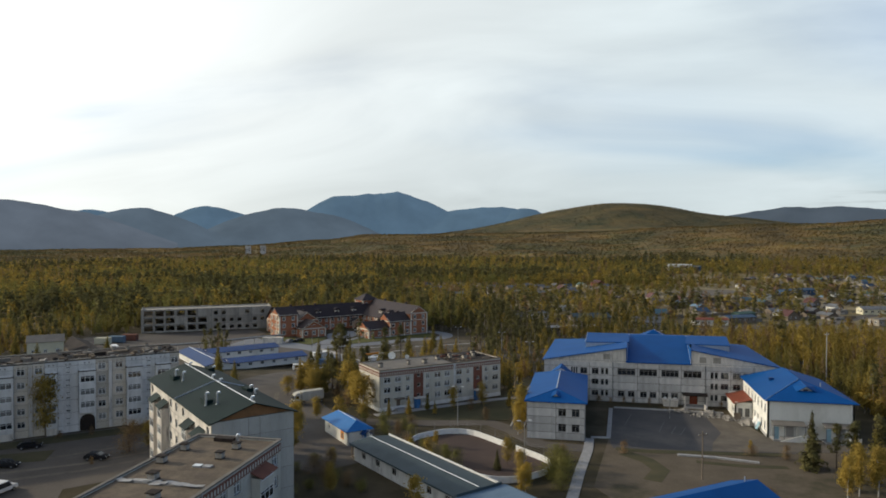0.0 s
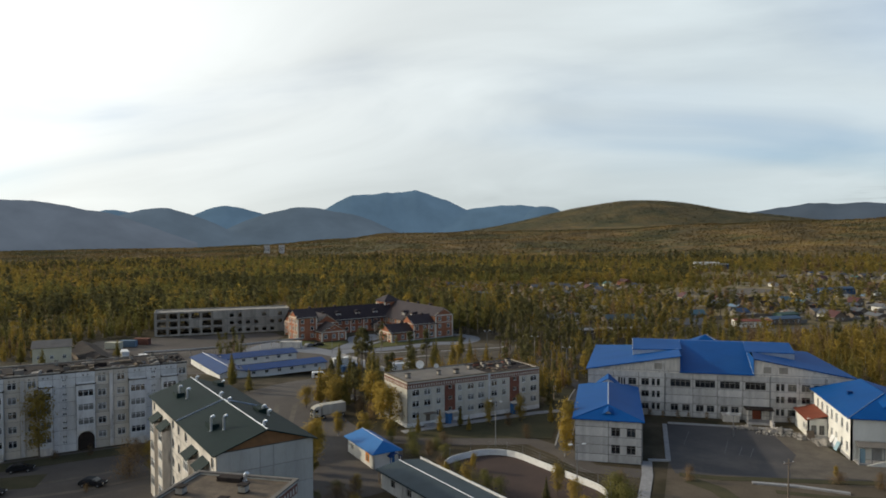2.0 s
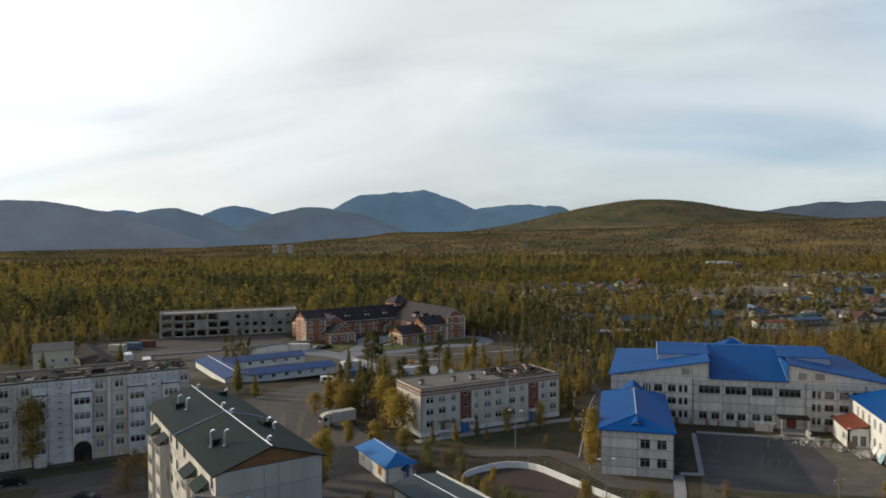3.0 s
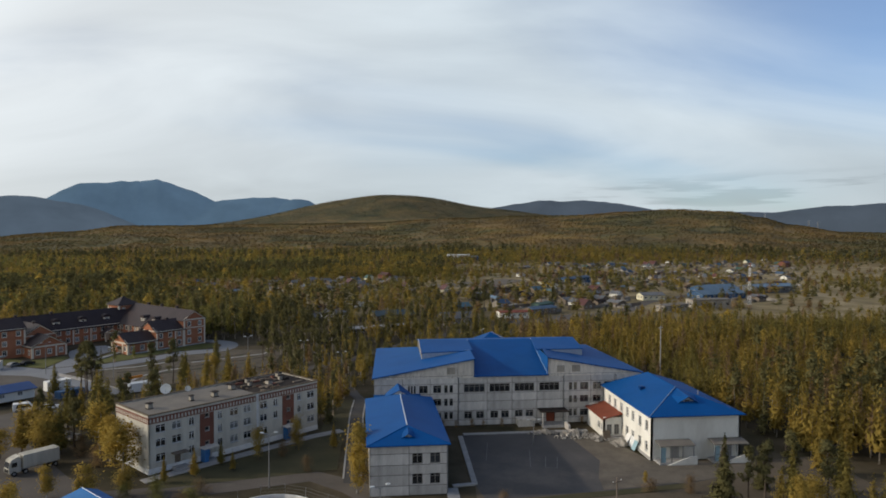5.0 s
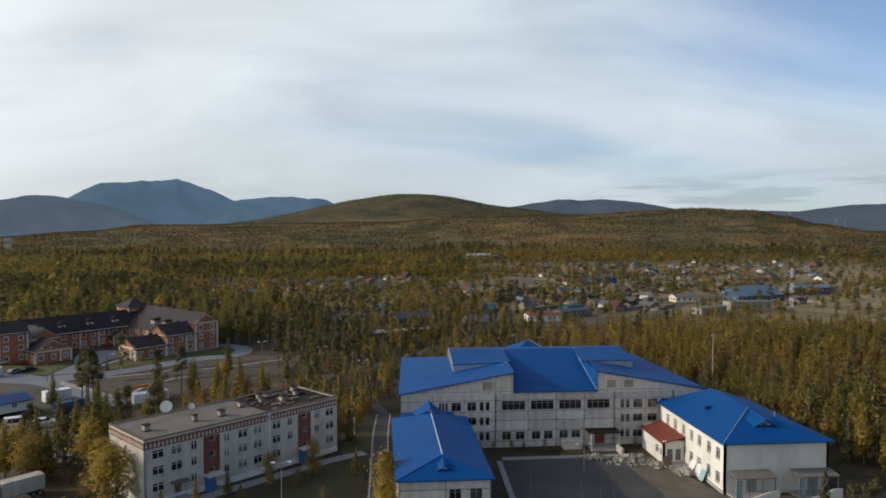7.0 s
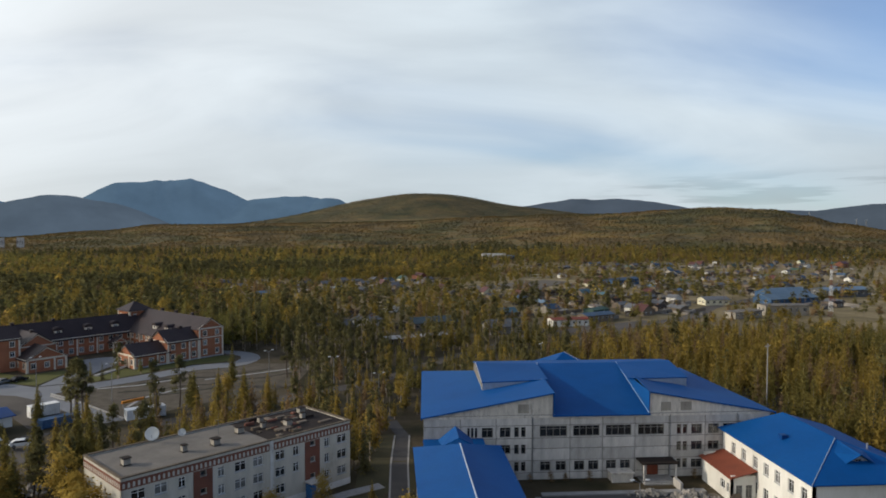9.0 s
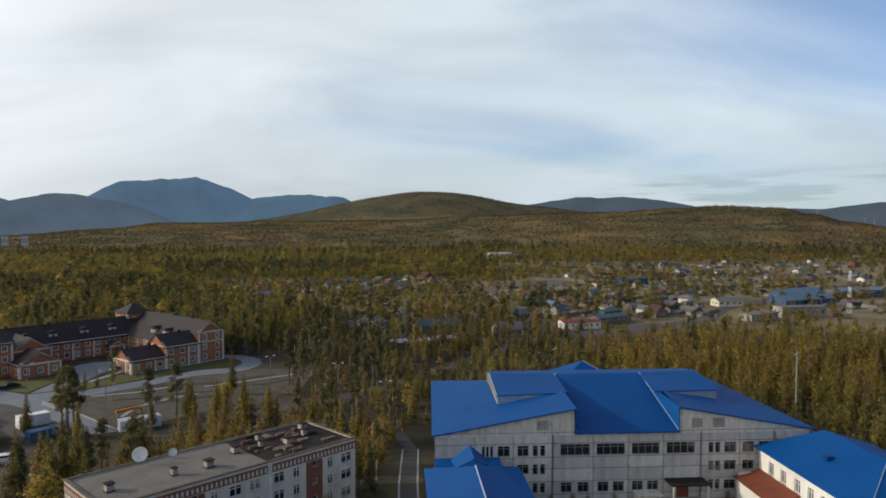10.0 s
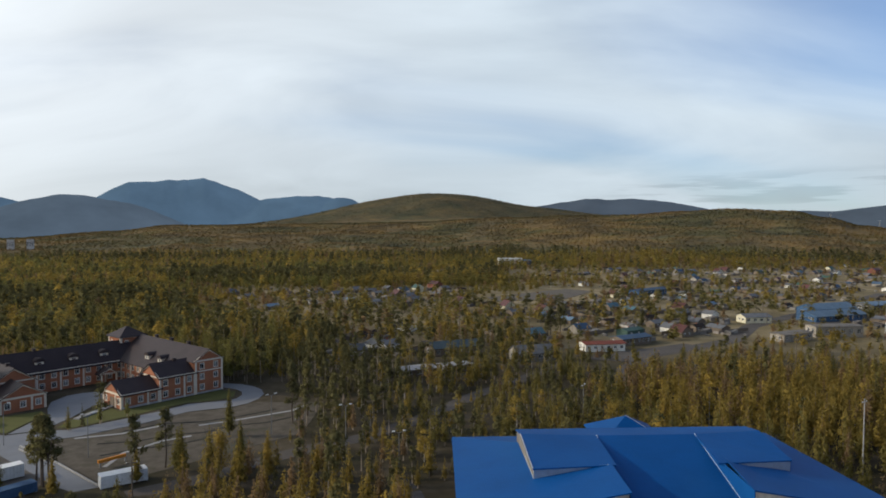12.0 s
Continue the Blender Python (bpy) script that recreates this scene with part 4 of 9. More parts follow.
# ditches as raised strips, the shade of the trench put into their colour
for line in ([(-84, 256), (-76, 257.5), (-70, 262), (-63, 263.5), (-57, 269), (-50, 271), (-43, 277)], [(-82, 265), (-75, 271), (-66, 272.5), (-58, 276.5), (-50, 283)], [(-80, 248), (-74, 252), (-66, 255), (-60, 260)]):
    ribbon("ground", line, 0.9, "ditch_shade", "shallow ditch across bare earth, its shade painted as a strip", "ditch", 0.075)
sheet("pavement", [(-180, 205), (-150, 190), (-112, 214), (-130, 240), (-138, 262), (-140, 290), (-150, 300), (-195, 273), (-210, 262), (-202, 235)], "road", "dusty ground around the stores and containers", "ground", 0.025)
# village
ribbon("road", [(-66, 226), (-56, 233), (-38, 250), (-27, 257), (-14, 270), (4, 296), (18, 312), (40, 340)], 5.0, "road", "narrow dusty lane through thin larches", "road", 0.045)
ribbon("road", [(48, 312), (62, 332), (76, 354), (102, 371), (123, 386), (153, 430), (231, 506), (372, 645)], 8, "road", "dusty village road between fenced plots", "road", 0.07)
sheet("pavement", [(50, 346), (66, 340), (78, 352), (104, 370), (98, 378), (74, 364), (56, 356)], "road", "dusty parking ground by the shops", "ground", 0.12)
sheet("ground", [(42, 590), (118, 674), (135, 651), (95, 576), (46, 558)], "dust", "open bare football field at the village edge", "field", 0.22)
sheet("ground", [(196, 434), (250, 466), (262, 486), (240, 480), (192, 446)], "road", "dusty yard of the warehouses", "ground", 0.14)

# ---- the blue-roofed school: hall, two wings and a porch ----
def school_hall():
    s = thing("school_building", "grey panel-built school hall with a stepped bright blue metal roof", "school", pose(-9.3, 182.0, 0))
    L, H = 56.5, 10.4
    ops = []
    for c in (6.9, 7.5, 8.1):
        ops.append((c, c + 0.42, 6.9, 8.5, "wood"))
    for a, b in ((9.2, 11.0), (12.1, 13.8), (43.3, 45.1), (46.1, 47.9), (48.6, 50.3), (52.2, 54.0)):
        ops.append((a, b, 6.9, 8.5, "wood"))
    for a in (14.4, 15.5, 40.9, 41.9):
        ops += [(a, a + 0.75, 6.9, 8.5, "wood"), (a, a + 0.75, 4.2, 5.7, "wood"), (a, a + 0.75, 1.4, 2.9, "wood")]
    for a, b in ((18.5, 22.9), (23.9, 28.2), (29.2, 33.4), (34.5, 38.8)):
        ops.append((a, b, 6.9, 8.6, "wood"))
    for a, b in ((12.1, 13.8), (43.3, 45.1), (46.1, 47.9), (48.6, 50.3)):
        ops += [(a, b, 4.3, 5.7, "wood"), (a, b, 1.4, 2.8, "wood")]
    for a in (18.6, 21.1, 24.1, 26.4, 29.3, 31.6):
        ops.append((a, a + 1.65, 1.4, 2.9, "wood"))
    ops.append((36.0, 37.9, 0.35, 2.6, "open"))
    facade(s, 0, 0, 0, L, 0, H, ops, (5.8, 11.5, 17.4, 23.4, 28.7, 34.0, 39.6, 45.6, 51.2), (1.15, 3.1, 5.0, 6.7, 8.75), "concrete", label="weathered grey concrete panels with dark window strips", curtains=0)
    facade(s, L - 1.5, 0.36, 90, 29.6, 0, H, (), (6, 12, 18, 24), (3.1, 6.7, 8.75), "concrete")
    facade(s, 1.7, 30, -90, 29.6, 0, H, [(a, a + 2.2, z, z + 1.7, "wood") for a in (3, 9, 15, 21) for z in (1.4, 6.8)], (6, 12, 18, 24), (3.1, 6.7, 8.75), "concrete", curtains=0.05)
    part("wall", boxes((1.75, L - 1.55, 30, 30.35, 0, H)), "concrete", s)
    # wedge-shaped gables above the cornice, mirrored about the middle
    W = 56.9

    def both(f):
        for flip in (False, True):
            f((lambda u: W - u) if flip else (lambda u: u), flip)

    def wedges(g, flip):
        bm = bmesh.new()
        upright(bm, [(g(u), 0.05, z) for u, z in ((0.2, H), (20.6, H), (20.6, 13.95), (0.2, 10.42))], (0, 0.3, 0))
        part("gable", bm, "concrete_warm", s, "stained grey wedge gable")
        for a in ((13.6, 15.4), (17.0, 18.6)) if flip else ((15.0, 16.7),):
            x = min(g(a[0]), g(a[1]))
            part("shutter", boxes((x, x + a[1] - a[0], -0.03, 0.04, 10.75, 12.15)), "ruin", s, "boarded-up attic window")
        za = lambda u: 10.4 + 0.174 * u
        # outer and inner edge of the raised roof, at its front and along the ridge; where the two differ the halves are not quite alike
        fo, bo, fi, bi, vo = (9.5, 8.3, 19.8, 19.2, 11.0) if flip else (10.4, 10.9, 20.9, 22.4, 9.3)
        part("roof", slabs(0.2, [(g(u), v, z) for u, v, z in ((-0.4, -0.45, za(-0.4)), (20.8, -0.45, za(20.8)), (bi - 0.9, 16.0, 13.95), (12.5, 23.5, 12.45), (1.2, 34.0, 10.4))]), "blue_roof", s, "bright blue sheet-metal lean-to roof")
        part("roof", slabs(0.2, [(g(u), v, z) for u, v, z in ((1.2, 34.0, 10.4), (12.5, 23.5, 12.45), (bi - 0.9, 16.0, 13.95), (bi, 34.0, 10.4))]), "blue_roof", s, "blue back slope of the lean-to roof")
        part("fascia", slabs(0.3, [(g(u), v, 10.30) for u, v in ((-0.45, -0.45), (-0.3, -0.45), (1.3, 34.0), (1.15, 34.0))]), "blue_roof", s)
        part("roof", slabs(0.18, [(g(u), v, z) for u, v, z in ((fo, vo, 13.62), (fi + 1.0, 9.4, 13.92), (bi, 21.2, 14.32), (bo, 22.5, 14.34))], [(g(u), v, z) for u, v, z in ((bo, 22.5, 14.34), (bi, 21.2, 14.32), (bi, 27.0, 13.72), (bo, 27.0, 13.70))]), "blue_roof", s, "raised blue roof with a low slope")
        bm = bmesh.new()
        upright(bm, [(g(u), v, z) for u, v, z in ((fo + 0.15, vo + 0.15, za(fo) - 0.15), (fo + 0.15, vo + 0.15, 13.46), (fi, 9.6, 13.74), (fi, 9.6, za(fi) - 0.1))], (0, 0.2, 0))
        part("clerestory_wall", bm, "galv", s, "strip of bare galvanised sheet under the raised roof")
        bm = bmesh.new()
        upright(bm, [(g(u), v, z) for u, v, z in ((fo + 0.15, vo + 0.2, za(fo) - 0.15), (bo + 0.15, 26.8, 11.2), (bo + 0.15, 26.8, 13.5), (bo + 0.15, 22.5, 14.14), (fo + 0.15, vo + 0.2, 13.44))], (0.2 if not flip else -0.2, 0, 0))
        part("clerestory_wall", bm, "felt_grey", s, "weathered grey side of the raised roof")
        if not flip:
            part("flashing", tubes(((g(fo), vo, 13.66), (g(bo), 22.5, 14.38), 0.05), ((g(fo + 0.1), vo + 0.1, za(fo) + 0.05), (g(bo + 0.1), 22.5, 12.5), 0.05), sides=6), "galv", s, "bright galvanised edge of the raised roof")
        bm = bmesh.new()
        e = bi - 20.75
        upright(bm, [(g(u), v, z) for u, v, z in ((20.75, -0.4, 10.3), (20.75, -0.4, 13.95), (20.75 + e * 0.45, 9.9, 13.85), (bi, 21.1, 14.2), (bi, 21.1, 14.0))], (0.12 if flip else -0.12, 0, 0))
        part("cheek_wall", bm, "blue_roof", s, "blue sheet-metal cheek beside the central slope")
        part("flashing", tubes(((g(20.75), -0.4, 10.55), (g(bi), 21.2, 14.42), 0.05), sides=6), "galv", s, "bright galvanised flashing along the roof joint")

    both(wedges)
    part("roof", slabs(0.2, [(20.5, -0.5, 10.36), (W - 20.5, -0.5, 10.36), (W - 19.2, 21.2, 14.33), (22.4, 21.2, 14.33)]), "blue_roof", s, "broad bright blue central roof slope")
    part("roof", slabs(0.2, [(22.4, 21.2, 14.33), (W - 19.2, 21.2, 14.33), (W - 19.2, 27.0, 13.73), (22.4, 27.0, 13.73)]), "blue_roof", s, "blue back strip behind the ridge")
    part("wall", boxes((11.3, W - 8.7, 26.7, 27.0, H, 13.5)), "concrete_warm", s)
    a = (29.9, 30.4, 14.75)
    part("roof", slabs(0.15, ((24.3, 25.0, 11.7), (35.5, 25.0, 11.7), a), ((35.5, 25.0, 11.7), (35.5, 36, 11.7), a), ((35.5, 36, 11.7), (24.3, 36, 11.7), a), ((24.3, 36, 11.7), (24.3, 25.0, 11.7), a)), "blue_roof", s, "small blue pyramid roof at the back")
    part("wall", boxes((25, 35, 30.4, 35.5, 0, 11.5)), "concrete", s)
    part("flashing", tubes(((29.9, 30.4, 14.8), (33.0, 27.6, 13.1), 0.06), sides=6), "galv", s)
    part("cornice", boxes((-0.05, L + 0.05, -0.12, -0.04, 9.95, 10.3)), "concrete_warm", s, "stained concrete cornice strip")
    # entrance: door, canopy, side blocks, drain pipes
    part("door", boxes((36.05, 36.95, 0.1, 0.18, 0.35, 2.55), (36.98, 37.85, 0.1, 0.18, 0.35, 2.55)), "red_roof", s, "rusty red double door")
    part("canopy", boxes((34.2, 40.0, -3.0, -0.04, 3.0, 3.25)), "bitumen_dark", s, "dark flat entrance canopy")
    for x in (34.5, 39.6):
        part("column", boxes((x, x + 0.25, -2.9, -2.6, 0, 3.0)), "concrete", s)
    part("steps", boxes((34.4, 39.8, -3.6, -0.04, 0, 0.17), (34.6, 39.6, -3.2, -0.04, 0.17, 0.34)), "kerb", s)
    part("bin_shelter", boxes((29.6, 33.0, -2.2, -0.04, 0, 1.4), (29.4, 33.2, -2.4, -0.04, 1.4, 1.6)), "concrete_warm", s, "low concrete cellar entrance")
    part("retaining_wall", boxes((38.9, 39.3, -6.5, -3.7, 0, 1.3)), "concrete", s)
    for u in (17.25, 39.75, 50.9):
        part("downpipe", tubes(((u, -0.14, 0.4), (u, -0.14, 10.2), 0.07), sides=6), "steel", s)
    return s


def school_wing():
    s = thing("school_wing", "narrow grey panel school wing with a hipped bright blue metal roof", "school wing", pose(-10.6, 146.0, 0))
    W, D, H = 11.9, 28.4, 7.9
    facade(s, 0, 0, 0, W, 0, H, [(a, a + 1.6, z, z + 1.65, "wood") for a in (6.5, 9.25) for z in (1.7, 4.9)], (6.0,), (1.5, 3.2, 4.75, 6.5), "concrete", label="grey concrete end wall with four dark windows", curtains=0)
    facade(s, W, 0, 90, D, 0, H, [(a, a + 2.0, z, z + 1.65, "wood") for a in (2.5, 8, 13.5, 19, 24) for z in (1.7, 4.9)], (6, 12, 18, 24), (1.5, 3.2, 4.75, 6.5), "concrete", curtains=0.05)
    facade(s, 0, D, -90, D, 0, H, [(a, a + 2.0, z, z + 1.65, "wood") for a in (2.5, 8, 13.5, 19, 24) for z in (1.7, 4.9)], (6, 12, 18, 24), (1.5, 3.2, 4.75, 6.5), "concrete", curtains=0.05)
    part("wall", boxes((0, W, D, D + 0.35, 0, H)), "concrete", s)
    hip_roof(s, 0, W, 0, D, 7.95, 9.75, "y", "blue_roof", 0.55, run=4.4)
    c = W / 2
    part("gablet", slabs(0.08, ((c - 1.35, 1.0, 8.45), (c, 0.9, 9.3), (c, 4.0, 9.72), (c - 1.4, 4.0, 9.3)), ((c, 0.9, 9.3), (c + 1.35, 1.0, 8.45), (c + 1.4, 4.0, 9.3), (c, 4.0, 9.72))), "blue_roof", s, "small blue gablet on the hip")
    bm = bmesh.new()
    upright(bm, [(c - 1.1, 1.35, 8.42), (c + 1.1, 1.35, 8.42), (c, 1.35, 9.2)], (0, 0.1, 0))
    part("gablet_face", bm, "galv", s, "grey louvred gablet face")
    part("ridge_cap", tubes(((c, 3.9, 9.80), (c, D - 3.9, 9.80), 0.10), sides=6), "galv", s, "bright galvanised ridge cap")
    for x in (-0.5, W + 0.5):
        part("hip_cap", tubes(((x, -0.5, 8.0), (c, 3.9, 9.80), 0.05), sides=6), "blue_roof", s)
    part("roof", slabs(0.15, ((c - 2.3, D - 1.6, 8.75), (c, D - 2.2, 10.1), (c, D + 3.6, 10.1), (c - 2.6, D + 3.6, 8.0)), ((c, D - 2.2, 10.1), (c + 2.3, D - 1.6, 8.75), (c + 2.6, D + 3.6, 8.0), (c, D + 3.6, 10.1)), ), "blue_roof", s, "blue roof of the passage to the hall")
    part("passage_wall", boxes((1.5, W - 1.5, D + 0.36, 35.9, 0, 6.6)), "concrete", s)
    part("roof", slabs(0.15, ((1.2, D + 0.3, 6.62), (W - 1.2, D + 0.3, 6.62), (W - 1.2, 35.9, 6.9), (1.2, 35.9, 6.9))), "blue_roof", s)
    part("downpipe", tubes(((W + 0.12, 0.2, 0.3), (W + 0.12, 0.2, 7.8), 0.06), sides=6), "steel", s)
    return s


def gym_block():
    s = thing("school_annex", "white plastered two-storey school block with a hipped bright blue roof", "school wing", pose(39.0, 157.0, 0))
    W, D, H = 16.7, 24.0, 8.0
    ops = [(u, u + 1.35, z, z + 1.75) for u in (1.4, 4.4, 7.7, 10.6, 13.6, 17.0, 20.2) for z in (1.2, 4.9)]
    facade(s, 0, D, -90, D, 0, H, [(D - b, D - a, c, d) for a, b, c, d in ops], (), (), "white_wall", label="sunlit white wall with two rows of windows", curtains=0.5, sill=True)
    facade(s, 0, 0, 0, W, 0, H, [(1.0, 6.2, 0.35, 2.9, "open"), (11.0, 15.8, 0.35, 2.9, "open")], (), (), "white_wall", label="plain white end wall")
    facade(s, W, 0, 90, D, 0, H, (), (), (), "white_wall")
    part("wall", boxes((0, W, D, D + 0.35, 0, H)), "white_wall", s)
    r0, r1 = (W / 2, 8.5, 11.0), (W / 2, D - 2.2, 11.0)
    lo = [(-0.7, -0.7, 8.0), (W + 0.7, -0.7, 8.0), (W + 0.7, D + 0.7, 8.0), (-0.7, D + 0.7, 8.0)]
    part("roof", slabs(0.16, (lo[0], r0, r1, lo[3]), (lo[0], lo[1], r0), (lo[1], lo[2], r1, r0), (lo[2], lo[3], r1)), "blue_roof", s, "bright blue hipped metal roof")
    c = W / 2
    part("gablet", slabs(0.08, ((c - 2.4, 3.2, 9.05), (c, 3.0, 10.5), (c, 8.3, 10.9), (c - 2.6, 6.0, 10.0)), ((c, 3.0, 10.5), (c + 2.4, 3.2, 9.05), (c + 2.6, 6.0, 10.0), (c, 8.3, 10.9))), "blue_roof", s, "small blue gablet on the hip")
    bm = bmesh.new()
    upright(bm, [(c - 2.0, 3.7, 9.0), (c + 2.0, 3.7, 9.0), (c, 3.7, 10.35)], (0, 0.1, 0))
    part("gablet_face", bm, "galv", s, "grey gablet face with a small light")
    add_window(s, pose(c - 0.45, 3.62, 9.15), 0.9, 0.6, "wood", 0)
    part("ridge_cap", tubes(((c, 8.4, 11.04), (c, D - 2.4, 11.04), 0.06), sides=6), "blue_roof", s)
    part("hip_cap", tubes(((-0.65, -0.65, 8.02), (c, 8.5, 11.04), 0.06), sides=6), "galv", s, "pale flashing on the hip")
    part("hatch", boxes((3.4, 4.3, 13.2, 14.2, 8.9, 10.05)), "blue_roof_dull", s, "dark roof hatch")
    part("vent_pipe", tubes(((12.4, 7.6, 9.3), (12.4, 7.6, 10.5), 0.12)), "galv", s)
    for x in (0.6, 10.5):
        part("porch_roof", slabs(0.12, ((x, -2.6, 3.35), (x + 6.4, -2.6, 3.35), (x + 6.4, -0.04, 3.75), (x, -0.04, 3.75))), "felt_grey", s, "grey sheet porch roof")
        for k in range(4):
            part("post", boxes((x + 0.1 + k * 2.0, x + 0.22 + k * 2.0, -2.5, -2.38, 0.35, 3.34)), "steel", s)
        part("porch_wall", boxes((x + 0.1, x + 1.1, -2.36, -2.3, 0.4, 3.0)), "teal_paint", s, "pale turquoise boarded porch wall")
        part("porch_floor", boxes((x - 0.1, x + 6.5, -2.7, -0.04, 0, 0.34)), "kerb", s)
        bm = bmesh.new()
        upright(bm, [(x + 1.0, -2.75, 0), (x + 6.6, -2.75, 0), (x + 6.6, -2.75, 1.5), (x + 5.4, -2.75, 1.5)], (0, -0.25, 0))
        part("ramp_wall", bm, "white_wall", s, "white triangular ramp wall")
        part("porch_back", boxes((x + 0.45, x + 5.55, 0.1, 0.2, 0.36, 2.88)), "white_wall", s)
        part("inner_door", boxes((x + 3.0, x + 4.6, 0.02, 0.09, 0.36, 2.6)), "kerb", s, "grey double door")
    part("plinth", boxes((-0.14, -0.04, 0, D, 0, 0.5)), "kerb", s)
    return s


def red_porch():
    s = thing("porch_building", "small white porch building with a rusty red lean-to roof", "porch", pose(35.2, 170.8, 0))
    W, D = 3.7, 9.6
    facade(s, 0, D, -90, D, 0, 3.7, [(6.2, 7.6, 1.2, 2.6), (8.1, 9.0, 1.2, 2.6)], (), (), "white_wall", curtains=0.3)
    facade(s, 0, 0, 0, W, 0, 4.0, [(0.7, 1.7, 0.6, 2.6, "wood"), (2.2, 3.2, 0.6, 2.6, "wood")], (), (), "white_wall", curtains=0.8)
    part("wall", boxes((0.36, W, D, D + 0.3, 0, 4.4)), "white_wall", s)
    part("roof", slabs(0.14, ((-0.4, -0.4, 3.75), (W + 0.05, -0.4, 4.75), (W + 0.05, D + 0.5, 4.75), (-0.4, D + 0.5, 3.75))), "red_roof", s, "rusty red sheet-metal roof")
    part("steps", boxes((0.3, 3.6, -1.4, -0.04, 0, 0.3), (0.3, 3.6, -0.9, -0.04, 0.3, 0.55)), "kerb", s)
    return s


school_hall()
school_wing()
gym_block()
red_porch()


def rubble(cx, cy, sx, sy, n, label, seed, size=0.5, h=0.7):
    r = random.Random(seed)
    bm = bmesh.new()
    for _ in range(n):
        a, d = r.uniform(0, 6.28), r.random() ** 0.7
        x, y = math.cos(a) * d * sx, math.sin(a) * d * sy
        z = h * (1 - d) * r.uniform(0.2, 1)
        k = size * r.uniform(0.35, 1.2)
        q = Matrix.LocRotScale((x, y, z + k * 0.18), Euler((r.uniform(0, 3), r.uniform(0, 3), r.uniform(0, 3))), (k * r.uniform(0.6, 1.6), k * r.uniform(0.5, 1), k * r.uniform(0.25, 0.6)))
        bmesh.ops.create_cube(bm, size=1, matrix=q)
    ob = part("rubble_heap", bm, "rubble")
    ob.location = (cx, cy, 0.05)
    return tagged(ob, label, "rubble", "rubble before the school", "stuff")


rubble(24.0, 174.6, 3.2, 1.0, 90, "heap of broken pale concrete by the school wall", 1)
rubble(30.2, 173.4, 2.8, 1.4, 110, "heap of broken concrete and boards", 2, 0.6, 0.9)
rubble(33.8, 170.2, 1.6, 2.0, 70, "scattered broken concrete by the porch", 3, 0.5, 0.5)
rubble(30.5, 171.8, 5.2, 1.6, 150, "low spread of broken bricks and boards before the school", 5, 0.34, 0.25)
rubble(36.3, 167.5, 1.2, 3.2, 80, "low litter of boards and sheets by the porch", 6, 0.4, 0.3)
rubble(37.0, 166.0, 0.8, 1.6, 24, "slabs and sheets leaning by the white wall", 4, 0.9, 0.7)


def leaning_board(x, y, turn, w, h, stuff, label):
    """A sheet or old window sash that leans against the white wall."""
    b = part("leaning_board", boxes((0, w, -0.04, 0.04, 0, h)), stuff, m=pose(x, y, 0.06, -24, 0, turn))
    return tagged(b, label, "board", "boards leaning on the wall")


for row in ((38.2, 165.6, -80, 1.6, 2.0, "frame_white", "old white window sash leaning by the wall"), (38.0, 163.6, -84, 1.3, 1.8, "teal_paint", "pale turquoise board leaning by the wall"), (34.9, 169.4, 10, 1.5, 1.7, "boards", "weathered board leaning by the porch"), (38.1, 167.6, -82, 1.4, 1.9, "white_paint", "white sheet leaning by the wall")):
    leaning_board(*row)

# ---- three-storey flats with the satellite dish ----
def arcade(parent, x, y, angle, length, z, bay=0.62):
    """A band of brick with pale niches under the parapet: each niche a small recessed plate between brick piers."""
    b = part("brick_band", boxes((0, length, -0.05, -0.004, z, z + 1.05)), "red_brick", parent, "band of red brick with a row of pale niches", m=pose(x, y, 0, 0, 0, angle))
    key = ("niche", bay)
    if key not in SHARED:
        bm = bmesh.new()
        w = bay * 0.46
        top = [(w / 2 + math.cos(a) * w / 2, 0, 0.62 + math.sin(a) * w / 2) for a in (math.pi * i / 4 for i in range(5))]
        upright(bm, [(0, 0, 0.12), (w, 0, 0.12), *top], (0, -0.03, 0))
        me = to_mesh("niche", bm)
        me.materials.append(M["grey_brick"])
        SHARED[key] = me
    n = int(length / bay)
    for i in range(n):
        part("niche", SHARED[key], None, b, m=pose((i + 0.27) * length / n, -0.052, z + 0.05))


def roof_vent(parent, x, y, z, w=0.9, h=0.9, label="brick vent shaft with a concrete cap"):
    v = part("vent_shaft", boxes((-w / 2, w / 2, -w / 2, w / 2, 0, h)), "ruin", parent, label, m=pose(x, y, z))
    part("vent_cap", boxes((-w * 0.62, w * 0.62, -w * 0.62, w * 0.62, h + 0.16, h + 0.26)), "bitumen_dark", v)
    part("vent_ledge", boxes((-w * 0.58, w * 0.58, -w * 0.58, w * 0.58, -0.02, 0.12)), "bitumen_dark", v)
    for dx in (-1, 1):
        for dy in (-1, 1):
            part("cap_leg", boxes((dx * w * 0.4 - 0.06, dx * w * 0.4 + 0.06, dy * w * 0.4 - 0.06, dy * w * 0.4 + 0.06, h, h + 0.16)), "steel", v)


